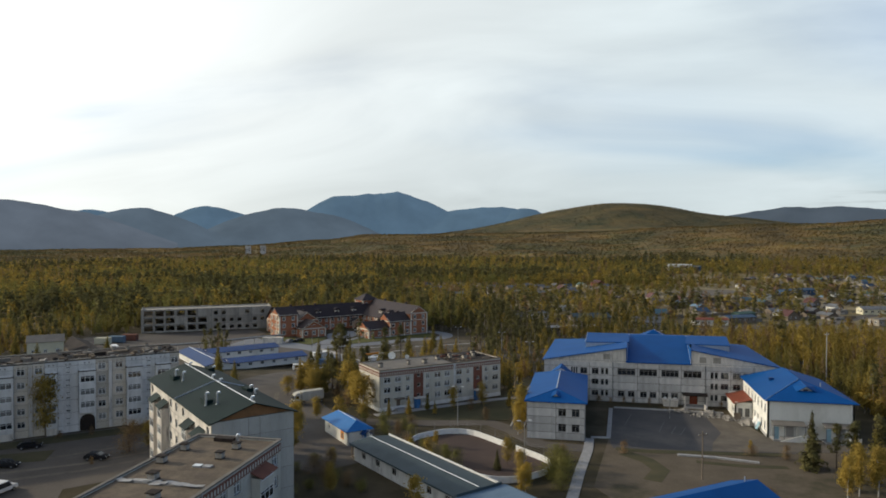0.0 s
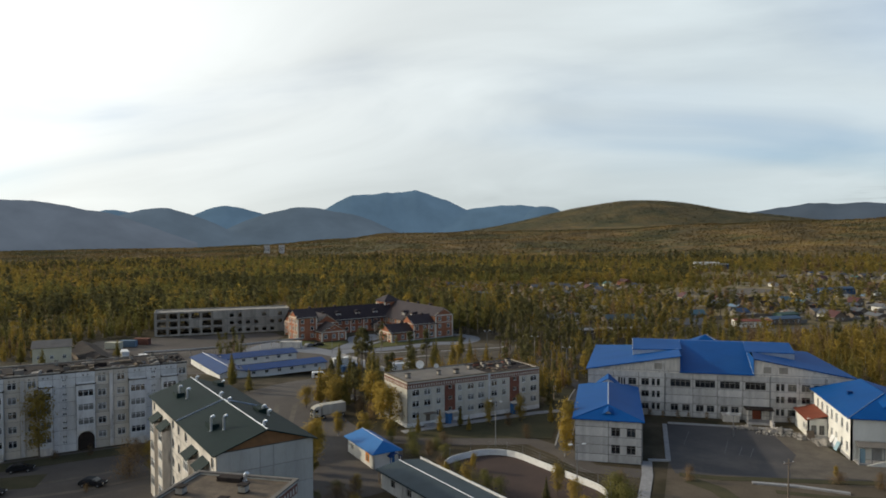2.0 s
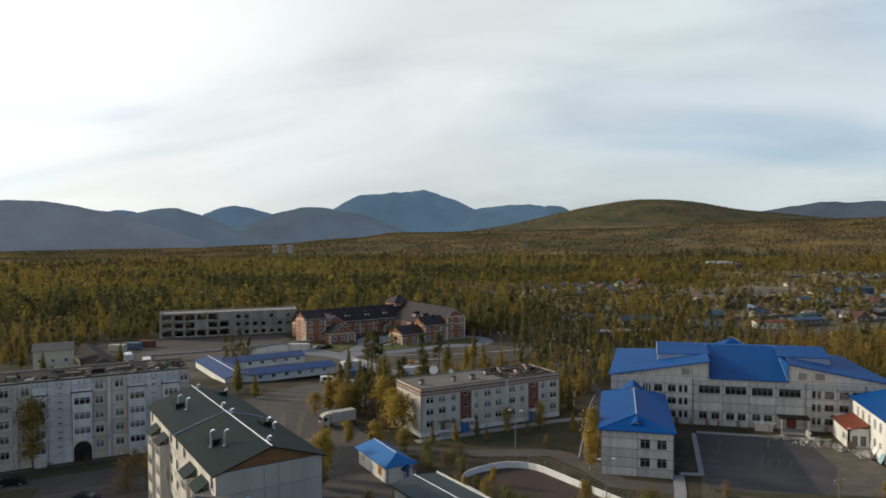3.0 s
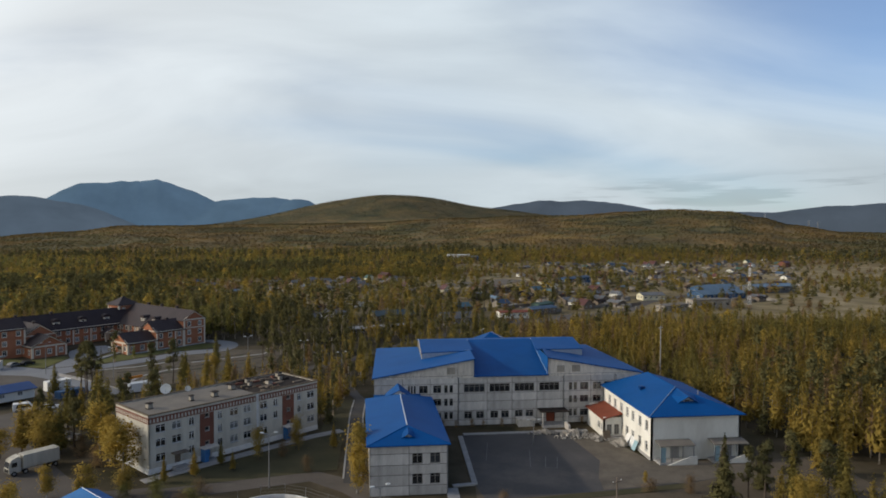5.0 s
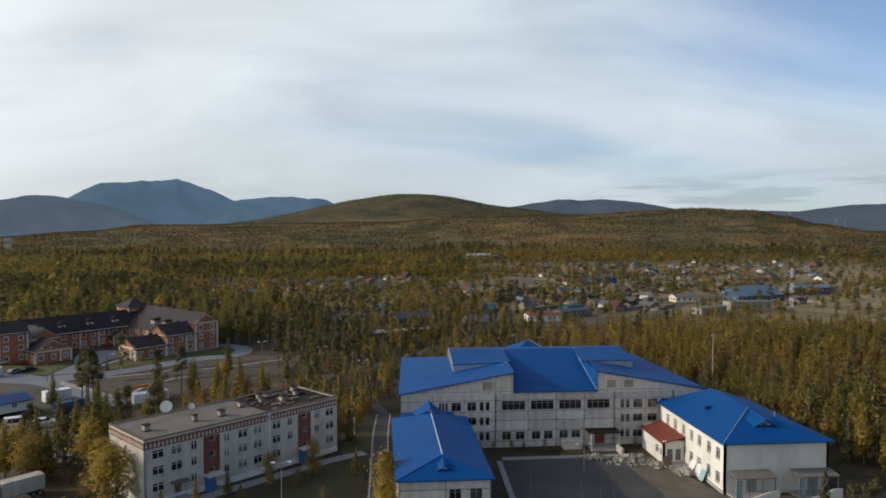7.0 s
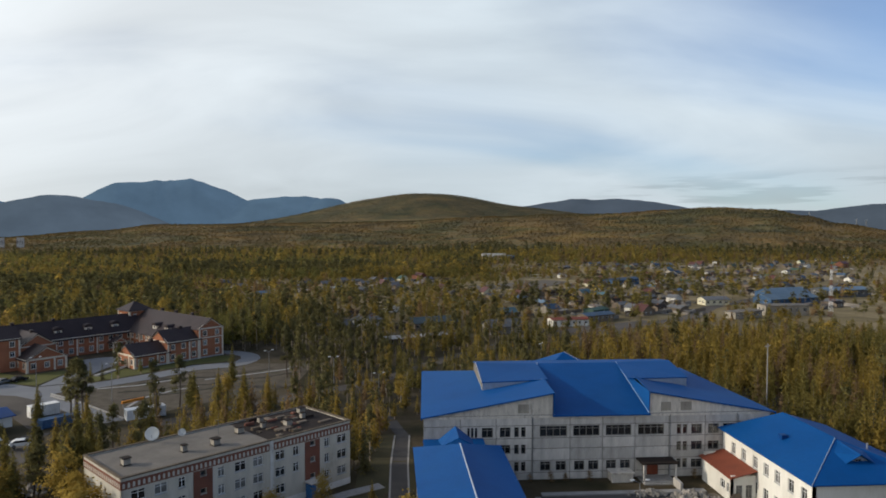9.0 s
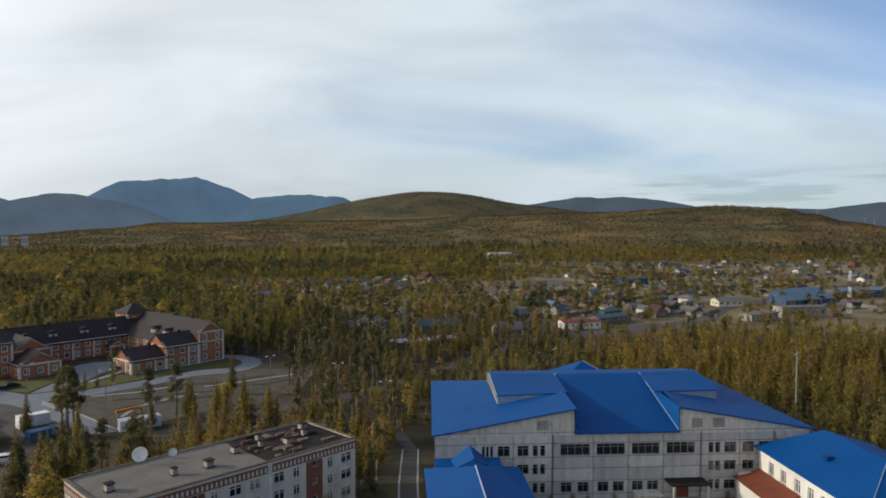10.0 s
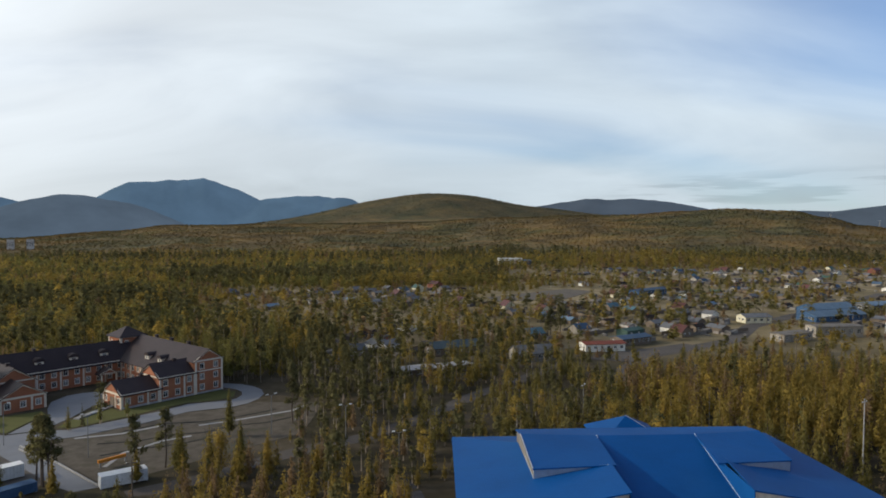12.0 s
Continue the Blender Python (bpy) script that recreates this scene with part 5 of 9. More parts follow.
def flats():
    s = thing("apartment_block", "three-storey pale brick flats with red brick bands, flat felt roof", "apartment block", pose(-46.9, 159.3, 0, 0, 0, 42))
    L, W, H = 35.1, 12.2, 9.9
    rows = (1.85, 4.35, 6.75)
    ops = []
    for a, b in ((1.2, 3.0), (4.1, 5.8), (7.2, 8.2), (12.7, 13.7), (15.2, 16.9), (18.0, 19.6), (21.6, 23.2), (24.6, 25.6), (30.2, 31.1), (32.6, 34.4)):
        for z in rows:
            if (a, z) in ((4.1, 1.85), (24.6, 1.85)):
                continue
            ops.append((a, b, z, z + 1.35))
    ops += [(10.2, 11.0, z + 0.8, z + 1.5, "wood") for z in rows] + [(27.6, 28.4, z + 0.8, z + 1.5, "wood") for z in rows]
    ops += [(4.5, 5.6, 0.5, 2.6, "open"), (10.0, 11.2, 0.3, 2.3, "open"), (27.4, 28.6, 0.3, 2.3, "open")]
    facade(s, 0, 0, 0, L, 0, H, ops, (), (), "grey_brick", label="pale grey brick front with three rows of windows", curtains=0.35, sill=True)
    for a in (9.2, 26.6):
        w = part("brick_strip", boxes((a, a + 0.95, -0.06, -0.004, 2.6, 8.35), (a + 1.85, a + 2.7, -0.06, -0.004, 2.6, 8.35), *[(a + 0.95, a + 1.85, -0.06, -0.004, z0, z1) for z0, z1 in ((3.4, 5.1), (5.9, 7.5), (8.28, 8.35))]), "red_brick", s, "red brick stairwell strip")
        part("canopy", boxes((a - 0.2, a + 2.9, -1.9, -0.06, 2.45, 2.6)), "concrete_warm", s)
        part("stair_door", boxes((a + 0.82, a + 1.98, 0.05, 0.12, 0.3, 2.28)), "blue_paint", s, "blue steel stairwell door")
        part("door_wall", boxes((a + 0.1, a + 0.8, -1.6, -0.06, 0, 2.4)), "blue_paint", s, "blue painted porch wall")
        part("steps", boxes((a + 0.3, a + 2.5, -1.5, -0.07, 0, 0.28)), "kerb", s)
    part("shop_door", boxes((4.55, 5.55, 0.06, 0.14, 0.5, 2.55)), "boards", s, "dark shop door")
    part("canopy", boxes((3.8, 6.4, -1.5, -0.06, 2.75, 2.9)), "boards", s)
    part("steps", boxes((3.8, 6.6, -2.2, -0.04, 0, 0.25), (4.0, 6.4, -1.5, -0.04, 0.25, 0.48)), "kerb", s)
    facade(s, 0, W, -90, W, 0, H, [(5.6, 6.3, 6.9, 7.9)], (), (), "grey_brick", curtains=0, label="sunlit pale brick end wall")
    part("wall", boxes((L - 0.35, L, 0.35, W - 0.35, 0, H)), "grey_brick", s)
    facade(s, L, W, 180, L, 0, H, [(u, u + 1.6, z, z + 1.35) for u in (2, 6, 10, 14, 18, 22, 26, 30) for z in rows], (), (), "grey_brick")
    for x, y, a, n in ((0, 0, 0, 20.6), (0, W, -90, W), (0, 0, 0, 0)):
        if n:
            arcade(s, x, y, a, n, 8.45)
    arcade(s, 21.3 * 1.0, 0, 0, L - 21.3, 8.45)
    part("pilaster", boxes((20.7, 21.2, -0.12, -0.004, 0.4, 9.9)), "concrete_blue", s, "pale pipe-like pilaster between the two halves")
    part("plinth", boxes((0, 9.8, -0.1, -0.004, 0, 0.95), (11.4, 27.2, -0.1, -0.004, 0, 0.95), (28.8, L, -0.1, -0.004, 0, 0.95)), "white_paint", s, "whitewashed plinth")
    part("plinth", boxes((-0.1, -0.004, 0, W, 0, 0.95)), "white_paint", s)
    part("roof", boxes((0.3, 21, 0.3, W - 0.3, H - 0.35, H - 0.12)), "felt_grey", s, "grey felt roof with darker patches")
    part("roof", boxes((21, L - 0.3, 0.3, W - 0.3, H - 0.35, H - 0.10)), "bitumen_dark", s, "dark torn bitumen roof")
    for r in ((-0.1, L + 0.1, -0.14, 0.3), (-0.1, L + 0.1, W - 0.3, W + 0.1), (-0.1, 0.3, 0.3, W - 0.3), (L - 0.3, L + 0.1, 0.3, W - 0.3)):
        part("parapet", boxes((*r, H - 0.02, H + 0.14)), "bitumen", s)
    for x, y in ((2.6, 5.0), (10.2, 4.6), (14.6, 4.2), (19.8, 6.8), (23.5, 6.4), (27.0, 5.0), (30.8, 6.6), (24.8, 9.2), (32.4, 9.4)):
        roof_vent(s, x, y, H - 0.12, 0.8 + 0.2 * math.sin(x), 0.75)
    for q in ((24.2, 26.8, 3.2, 4.4), (28.6, 30.2, 8.0, 9.0), (22.6, 23.9, 6.5, 7.1), (26.2, 27.0, 9.2, 10.6), (31.2, 33.4, 2.4, 3.0)):
        part("roof_debris", boxes((*q, H - 0.1, H + 0.1)), "boards", s, "loose boards on the roof")
    r = random.Random(17)
    for k in range(26):
        x, y, w, d = r.uniform(21.5, L - 2), r.uniform(0.8, W - 1.5), r.uniform(0.3, 1.6), r.uniform(0.2, 0.9)
        part("roof_debris", boxes((x, x + w, y, y + d, H - 0.1, H + r.uniform(0.0, 0.35))), r.choice(("bitumen_dark", "red_brick", "boards", "bitumen")), s)
    for x, y, h in ((12.5, 10.6, 2.6), (17.2, 8.2, 2.0)):
        part("aerial", tubes(((x, y, H - 0.1), (x, y, H + h), 0.035), ((x - 0.4, y, H + h), (x + 0.4, y, H + h), 0.02), sides=5), "steel", s)
    return s


def bowl(bm, r, depth, n=20, rings=5):
    last = [bm.verts.new((0, 0, 0))]
    for k in range(1, rings + 1):
        q = r * k / rings
        ring = [bm.verts.new((math.cos(2 * math.pi * i / n) * q, depth * (k / rings) ** 2, math.sin(2 * math.pi * i / n) * q)) for i in range(n)]
        for i in range(n):
            j = (i + 1) % n
            bm.faces.new((last[0], ring[i], ring[j]) if k == 1 else (last[i], last[j], ring[j], ring[i]))
        last = ring
    r2 = bmesh.ops.extrude_face_region(bm, geom=bm.faces[:])
    for v in r2["geom"]:
        if isinstance(v, bmesh.types.BMVert):
            v.co.y -= 0.03
    bmesh.ops.recalc_face_normals(bm, faces=bm.faces)


def dish(x, y, z, r, turn, tilt, label):
    s = thing("satellite_dish", label, "satellite dish", pose(x, y, z))
    part("mast", tubes(((0, 0, 0), (0, 0, r * 1.2), 0.06), sides=6), "steel", s)
    bm = bmesh.new()
    bowl(bm, r, -r * 0.28)
    part("reflector", bm, "white_wall", s, "white dish reflector", m=pose(0, 0, r * 1.25, tilt, 0, turn), smooth=True)
    part("feed_arm", tubes(((0, 0, r * 0.5), (0, -r * 0.9, r * 1.3), 0.03), sides=5), "steel", s, m=pose(0, 0, 0, 0, 0, turn))
    return s


flats()
dish(-48.0, 173.9, 9.75, 0.98, 8, -28, "large white satellite dish on the felt roof")
dish(-44.6, 176.2, 9.75, 0.55, 20, -25, "small white satellite dish on the felt roof")


# ---- five-storey blocks ----
def loggia_stack(parent, m, w, depth, z0, z1, sills, stuff, label, name="loggia", glazed=1.4, curtains=0.5):
    """A projecting stack of glazed balconies: one pierced front, its two cheeks, floor slabs and windows. Local x runs along the front, y into the wall."""
    holes = [(0.2, w - 0.2, z, min(z + glazed, z1 - 0.25)) for z in sills]
    bm = lattice(bmesh.new(), {0, 0.2, w - 0.2, w}, {z0, z1, *[v for h in holes for v in h[2:]]}, lambda u, z: not any(h[0] < u < h[1] and h[2] < z < h[3] for h in holes), 0, 0.15)
    lo = part(name, bm, stuff, parent, label, m=m)
    for x in (0, w - 0.2):
        part("side_wall", boxes((x, x + 0.2, 0.155, depth, z0, z1)), stuff, lo)
    for h in holes:
        part("floor_slab", boxes((0.21, w - 0.21, 0.155, depth, h[2] - 1.05, h[2] - 0.93)), stuff, lo)
        add_window(lo, pose(h[0], 0.03, h[2]), h[1] - h[0], h[3] - h[2], "plastic", curtains)
    return lo


def long_block():
    """The long white block by the yard: bays of plain panels and projecting loggia stacks in turn."""
    s = thing("apartment_block", "long weathered white five-storey panel block with loggia stacks", "apartment block", pose(-149.8, 90.1, 0, 0, 0, 42.5))
    L, W, H, st = 80.4, 12.0, 15.3, 2.75
    floors = [1.5 + st * k for k in range(5)]
    bays = []
    # bays read from the near end: distances back from the right-hand corner
    for a, b, k in ((0, 2.0, "plain"), (2.0, 5.2, "loggia"), (5.2, 8.0, "slits"), (8.0, 11.3, "loggia"), (11.3, 14.0, "warm"), (14.0, 14.9, "strip"), (14.9, 17.3, "warm"), (17.3, 20.7, "arch"), (20.7, 24.6, "slits"), (24.6, 27.0, "loggia"), (27.0, 29.2, "plain"), (29.2, 30.1, "strip"), (30.1, 32.6, "warm"), (32.6, 36.4, "loggia")):
        bays.append((L - b, L - a, k))
    a = 36.4
    while a < 76:
        for w, k in ((3.0, "warm"), (3.4, "loggia"), (2.8, "slits"), (3.4, "loggia")):
            bays.append((max(0, L - a - w), L - a, k))
            a += w
    bays = sorted(b for b in bays if b[1] > 0.3)
    ops, ju = [], []
    for a, b, k in bays:
        c = (a + b) / 2
        ju.append(b)
        for n, z in enumerate(floors):
            if k in ("plain", "warm"):
                ops.append((c - 0.75, c + 0.75, z + 0.55, z + 1.9))
            elif k == "slits":
                ops += [(c - 0.45, c + 0.45, z + 0.2, z + 0.62), (c - 0.45, c + 0.45, z + 1.3, z + 1.72)]
        if b - a > 2:
            ops += [(c - 0.55, c - 0.25, 14.55, 14.85, "wood"), (c + 0.25, c + 0.55, 14.55, 14.85, "wood")]
    skin = ["panel_beige" if k == "warm" else "concrete_blue" if k in ("loggia", "arch") else "concrete_blue" if k == "slits" else "panel_beige" for a, b, k in bays]
    ops = [o for o in ops if o[0] > 0.1 and o[1] < L - 0.1]
    facade(s, 0, 0, 0, L, 0, H, ops, ju[:-1], [z + st for z in floors[:-1]] + [1.5, 14.35], "concrete", skin, label="weathered white panels with brownish and bluish bays", curtains=0.6, gap=0.03)
    for a, b, k in bays:
        if k not in ("loggia", "arch"):
            if k == "strip":
                part("pilaster", boxes((a + 0.15, b - 0.15, -0.35, -0.04, 0.2, 14.6)), "concrete", s)
            continue
        low = 1.5 if k == "loggia" else 4.0
        lo = loggia_stack(s, pose(a + 0.1, -1.2, 0), b - a - 0.2, 1.16, low, 13.0, [z + 0.96 for z in floors if z >= low - 0.1], "concrete_blue", "projecting pale loggia stack", glazed=1.35, curtains=0.6)
        part("loggia_roof", boxes((-0.15, b - a - 0.05, -0.15, 1.16, 13.002, 13.18)), "bitumen_dark", lo)
        if k == "arch":
            bm = bmesh.new()
            w = b - a - 0.4
            top = [(w / 2 + math.cos(t) * w / 2, 0, 2.2 + math.sin(t) * w / 2 * 0.9) for t in (math.pi * i / 8 for i in range(9))]
            upright(bm, [(0, 0, 0.05), (w, 0, 0.05), *top], (0, -0.06, 0))
            # no passage is cut: a dark plate carries its shade as colour
            part("archway", bm, "bitumen_dark", s, "flat arched plate, dark as the shade of a passage", m=pose(a + 0.2, -0.05, 0))
        else:
            part("loggia_base", boxes((a + 0.2, b - 0.2, -1.1, -0.04, 0, 1.4)), "concrete_warm", s)
    part("wall", boxes((L - 0.35, L, 0.36, W - 0.35, 0, H)), "concrete", s)
    part("wall", boxes((0, 0.35, 0.36, W - 0.35, 0, H)), "concrete", s)
    part("wall", boxes((0, L, W - 0.35, W, 0, H)), "concrete", s)
    part("roof", boxes((0, L, 0, W, H + 0.002, H + 0.2)), "bitumen_dark", s, "dark flat roof with torn felt")
    for y in (0, W - 0.35):
        part("parapet", boxes((0, L, y - 0.08, y + 0.35, H + 0.2, H + 0.42)), "ruin", s, "crumbling concrete parapet")
    r = random.Random(5)
    for k in range(22):
        roof_vent(s, 2 + k * 3.6 + r.uniform(-1, 1), r.uniform(2, W - 2), H + 0.2, r.uniform(0.6, 1.1), r.uniform(0.4, 0.9))
    for k in range(34):
        x, y, w, d = r.uniform(4, L - 4), r.uniform(0.6, 7), r.uniform(0.5, 3.2), r.uniform(0.3, 1.4)
        part("felt_roll", boxes((x, x + w, y, y + d, H + 0.2, H + r.uniform(0.35, 0.95))), r.choice(("bitumen_dark", "bitumen", "felt_grey", "boards")), s)
    scraps = []
    for stuff in ("bitumen_dark", "boards", "bitumen", "rubble"):
        me = to_mesh("roof_rubbish", boxes((-0.5, 0.5, -0.5, 0.5, -0.5, 0.5)))
        for v in me.vertices:
            v.co += Vector((r.uniform(-0.2, 0.2), r.uniform(-0.2, 0.2), r.uniform(-0.2, 0.1)))
        me.materials.append(M[stuff])
        scraps.append(me)
    for k in range(90):
        w = r.uniform(0.3, 1.3)
        part("roof_rubbish", scraps[k % 4 if r.random() < 0.7 else 0], None, s, m=Matrix.LocRotScale((L - 76 * r.random() ** 1.2 - 1, r.choice((0.3, 0.5, 1.4, 3.0, 6.0)) + r.uniform(-0.2, 0.5), H + 0.32 + w * 0.1), Euler((r.uniform(-0.3, 0.3), r.uniform(-0.3, 0.3), r.uniform(0, 3))), (w, w * r.uniform(0.4, 0.9), w * r.uniform(0.25, 0.6))))
    part("roof_heap", boxes((66, 68, 5, 6.2, H + 0.2, H + 0.5), (49.5, 51, 1.2, 2.4, H + 0.2, H + 1.2)), "felt_grey", s, "rolls of felt and a stair hood on the roof")
    return s


def elbow_duct(parent, x, y, z, h, label="bright galvanised vent duct with a bent hood"):
    d = part("vent_duct", tubes(((0, 0, 0), (0, 0, h), 0.17), ((0, 0, h), (0.22, 0.0, h + 0.2), 0.18), ((0.22, 0, h + 0.2), (0.42, 0, h + 0.05), 0.18), sides=9), "galv", parent, label, m=pose(x, y, z))
    part("duct_collar", tubes(((0, 0, 0), (0, 0, 0.14), 0.27), sides=9), "galv", d)


def green_block():
    """Local x: across the gable; local y: along the block, away from the camera."""
    s = thing("apartment_block", "five-storey panel apartment block with a new dark green metal roof", "apartment block", pose(-51.7, 91.7, 0, 0, 0, 47))
    W, L, H, st = 12.7, 37.5, 15.3, 2.8
    floors = [1.2 + st * k for k in range(5)]
    stacks = (4.6, 10.2, 26.0, 31.6)
    ops = []
    for u in (1.6, 15.0, 19.2, 22.8, 36.0):
        for z in floors:
            ops.append((L - u - 0.7, L - u + 0.7, z + 0.6, z + 1.95))
    facade(s, 0, L, -90, L, 0, H, [o for o in ops if o[0] > 0.2 and o[1] < L - 0.2], (6, 12.5, 18.75, 25, 31), [z + st for z in floors[:-1]], "concrete_warm", label="sunlit pale panel side with loggia stacks", curtains=0.4)
    facade(s, 0, 0, 0, W, 0, H, (), (5.5, 7.3), (3.5, 6.8, 9.8, 12.6), "plain_concrete", label="plain grey end wall of large panels", gap=0.03)
    facade(s, W, 0, 90, L, 0, H, [(u, u + 1.4, z + 0.6, z + 1.95) for u in (2, 7, 12, 17, 22, 27, 32) for z in floors], (6, 12.5, 18.75, 25, 31), [z + st for z in floors[:-1]], "concrete")
    part("wall", boxes((0, W, L, L + 0.3, 0, H)), "concrete", s)
    for y in stacks:
        lo = loggia_stack(s, pose(-1.3, y + 1.5, 0, 0, 0, -90), 3.0, 1.26, 0.4, 12.4, [z + 0.95 for z in floors[:4]], "concrete_warm", "projecting sunlit loggia stack", glazed=1.6, curtains=0.4)
        part("loggia_roof", slabs(0.12, ((-0.25, -0.3, 12.55), (3.25, -0.3, 12.55), (3.25, 1.26, 13.55), (-0.25, 1.26, 13.55))), "green_roof", lo, "small green lean-to cap")
    ze, zr, c = 15.4, 17.5, W / 2
    gable_roof(s, 0, W, 0, L, ze, zr, "y", "green_roof", 0.55, gable="rust_board", gable_label="brown boarded gable")
    part("ridge_cap", tubes(((c, -0.5, zr + 0.05), (c, L + 0.5, zr + 0.02), 0.07), sides=6), "galv", s, "pale galvanised ridge flashing")
    for x in (-0.5, W + 0.5):
        part("roof_joint", tubes(((c, 18.6, zr + 0.03), (x, 18.6, ze - 0.1), 0.11), sides=6), "galv", s, "pale flashing across the roof")
    for x, y, h in ((2.5, 29.6, 1.5), (3.1, 27.0, 1.3), (1.7, 8.4, 1.7), (2.9, 6.6, 1.6), (10.6, 34.0, 0.7), (10.3, 12.6, 0.8), (10.6, 11.2, 0.5)):
        z = zr - abs(x - c) * (zr - ze) / c
        elbow_duct(s, x, y, z - 0.1, h + 0.2)
    for y in (1.7, 17.0, 21.2, 35.4):
        elbow_duct(s, c + 0.25, y, zr, 0.35, "bright galvanised ridge vent")
    for x, y in ((2.6, 30.6), (2.2, 9.8), (10.2, 34.8), (10.2, 13.6)):
        z = zr - abs(x - c) * (zr - ze) / c
        part("vent_box", boxes((x - 0.6, x + 0.6, y - 1.3, y + 1.3, z - 0.3, z + 0.6)), "green_roof", s, "dark green vent box")
    return s


def near_block():
    """Flat bitumen roof in the foreground; only its long side and roof come into view."""
    s = thing("apartment_block", "five-storey brick apartment block with a worn brown bitumen roof", "apartment block", pose(-37.0, 38.0, 0, 0, 0, 0))
    W, L, H, st = 11.7, 45.3, 16.2, 2.8
    floors = [1.6 + st * k for k in range(5)]
    ops = [(L - a - 1.5, L - a, z + 0.6, z + 1.95) for a in (0.9, 3.7, 10.6, 13.6, 17.0, 22.0, 25.4, 31.0, 36.0) for z in floors]
    facade(s, 0, 0, 90, L, 0, H, ops, (), (), "grey_brick", curtains=0.35, label="whitish brick side with a band of red niches", sill=True)
    part("wall", boxes((-W, 0, L - 0.35, L, 0, H)), "grey_brick", s)
    part("wall", boxes((-W, -W + 0.35, 0, L - 0.36, 0, H)), "grey_brick", s)
    part("wall", boxes((-W, -0.36, 0, 0.35, 0, H)), "grey_brick", s)
    arcade(s, 0, 0, 90, L, H - 1.35, 0.66)
    part("roof", boxes((-W + 0.3, -0.3, 0.3, L - 0.3, H - 0.3, H - 0.12)), "bitumen", s, "worn brown bitumen roof with patches")
    for r in ((-W - 0.1, 0.16, L - 0.32, L + 0.12), (-0.3, 0.16, -0.1, L - 0.32), (-W - 0.1, -W + 0.3, -0.1, L - 0.32), (-W + 0.3, -0.3, -0.1, 0.3)):
        part("parapet", boxes((*r, H, H + 0.18)), "felt_grey", s, "worn grey felt edge")
    for a in (6.2, 20.0):
        lo = loggia_stack(s, pose(1.2, L - a - 1.9, 0, 0, 0, 90), 3.8, 1.16, 1.5, 14.0, [z + 0.95 for z in floors[:-1]] + [floors[-1] + 0.75], "grey_brick", "glazed bay with white frames", "bay_window", 1.4, 0.4)
        part("bay_roof", slabs(0.12, ((-0.2, -0.4, 14.15), (4.0, -0.4, 14.15), (4.0, 1.18, 14.8), (-0.2, 1.18, 14.8))), "red_brick", lo, "rusty red cap of the bay")
    part("downpipe", tubes(((0.14, L - 19.0, 0.4), (0.14, L - 19.0, H + 0.1), 0.09), sides=6), "galv", s)
    for x, y, w in ((-10.0, 39.4, 0.8), (-10.0, 34.6, 0.9), (-7.6, 29.4, 0.95), (-4.1, 37.4, 0.8), (-4.0, 41.2, 0.8), (-4.0, 24.2, 1.0)):
        roof_vent(s, x, y, H - 0.12, w, 0.62)
    elbow_duct(s, -5.4, 44.0, H - 0.1, 0.75)
    part("roof_hood", boxes((-8.4, -5.7, 43.4, 44.5, H - 0.1, H + 0.35)), "bitumen_dark", s)
    r = random.Random(9)
    me = to_mesh("sheet_scrap", boxes((-0.5, 0.5, -0.5, 0.5, -0.5, 0.5)))
    me.materials.append(M["kerb"])
    for k in range(16):
        q = Matrix.LocRotScale((-W + 1.0 + k * 0.62, 28.4 + r.uniform(-0.35, 0.35), H - 0.04 + r.uniform(0, 0.12)), Euler((r.uniform(-0.08, 0.08), r.uniform(-0.08, 0.08), r.uniform(-0.12, 0.12))), (r.uniform(0.9, 1.8), r.uniform(0.5, 0.8), 0.05))
        part("sheet_scrap", me, None, s, m=q)
    part("sheet_scrap", boxes((-5.6, -4.6, 33.8, 34.6, H - 0.1, H + 0.08)), "galv", s, "loose bright sheets on the roof")
    part("sheet_scrap", boxes((-4.4, -3.4, 33.9, 34.7, H - 0.1, H + 0.05)), "kerb", s)
    part("felt_strip", boxes((-W + 0.4, -0.4, 27.9, 28.5, H - 0.118, H - 0.06)), "felt_grey", s, "pale felt strip across the roof")
    return s


long_block()
green_block()
near_block()

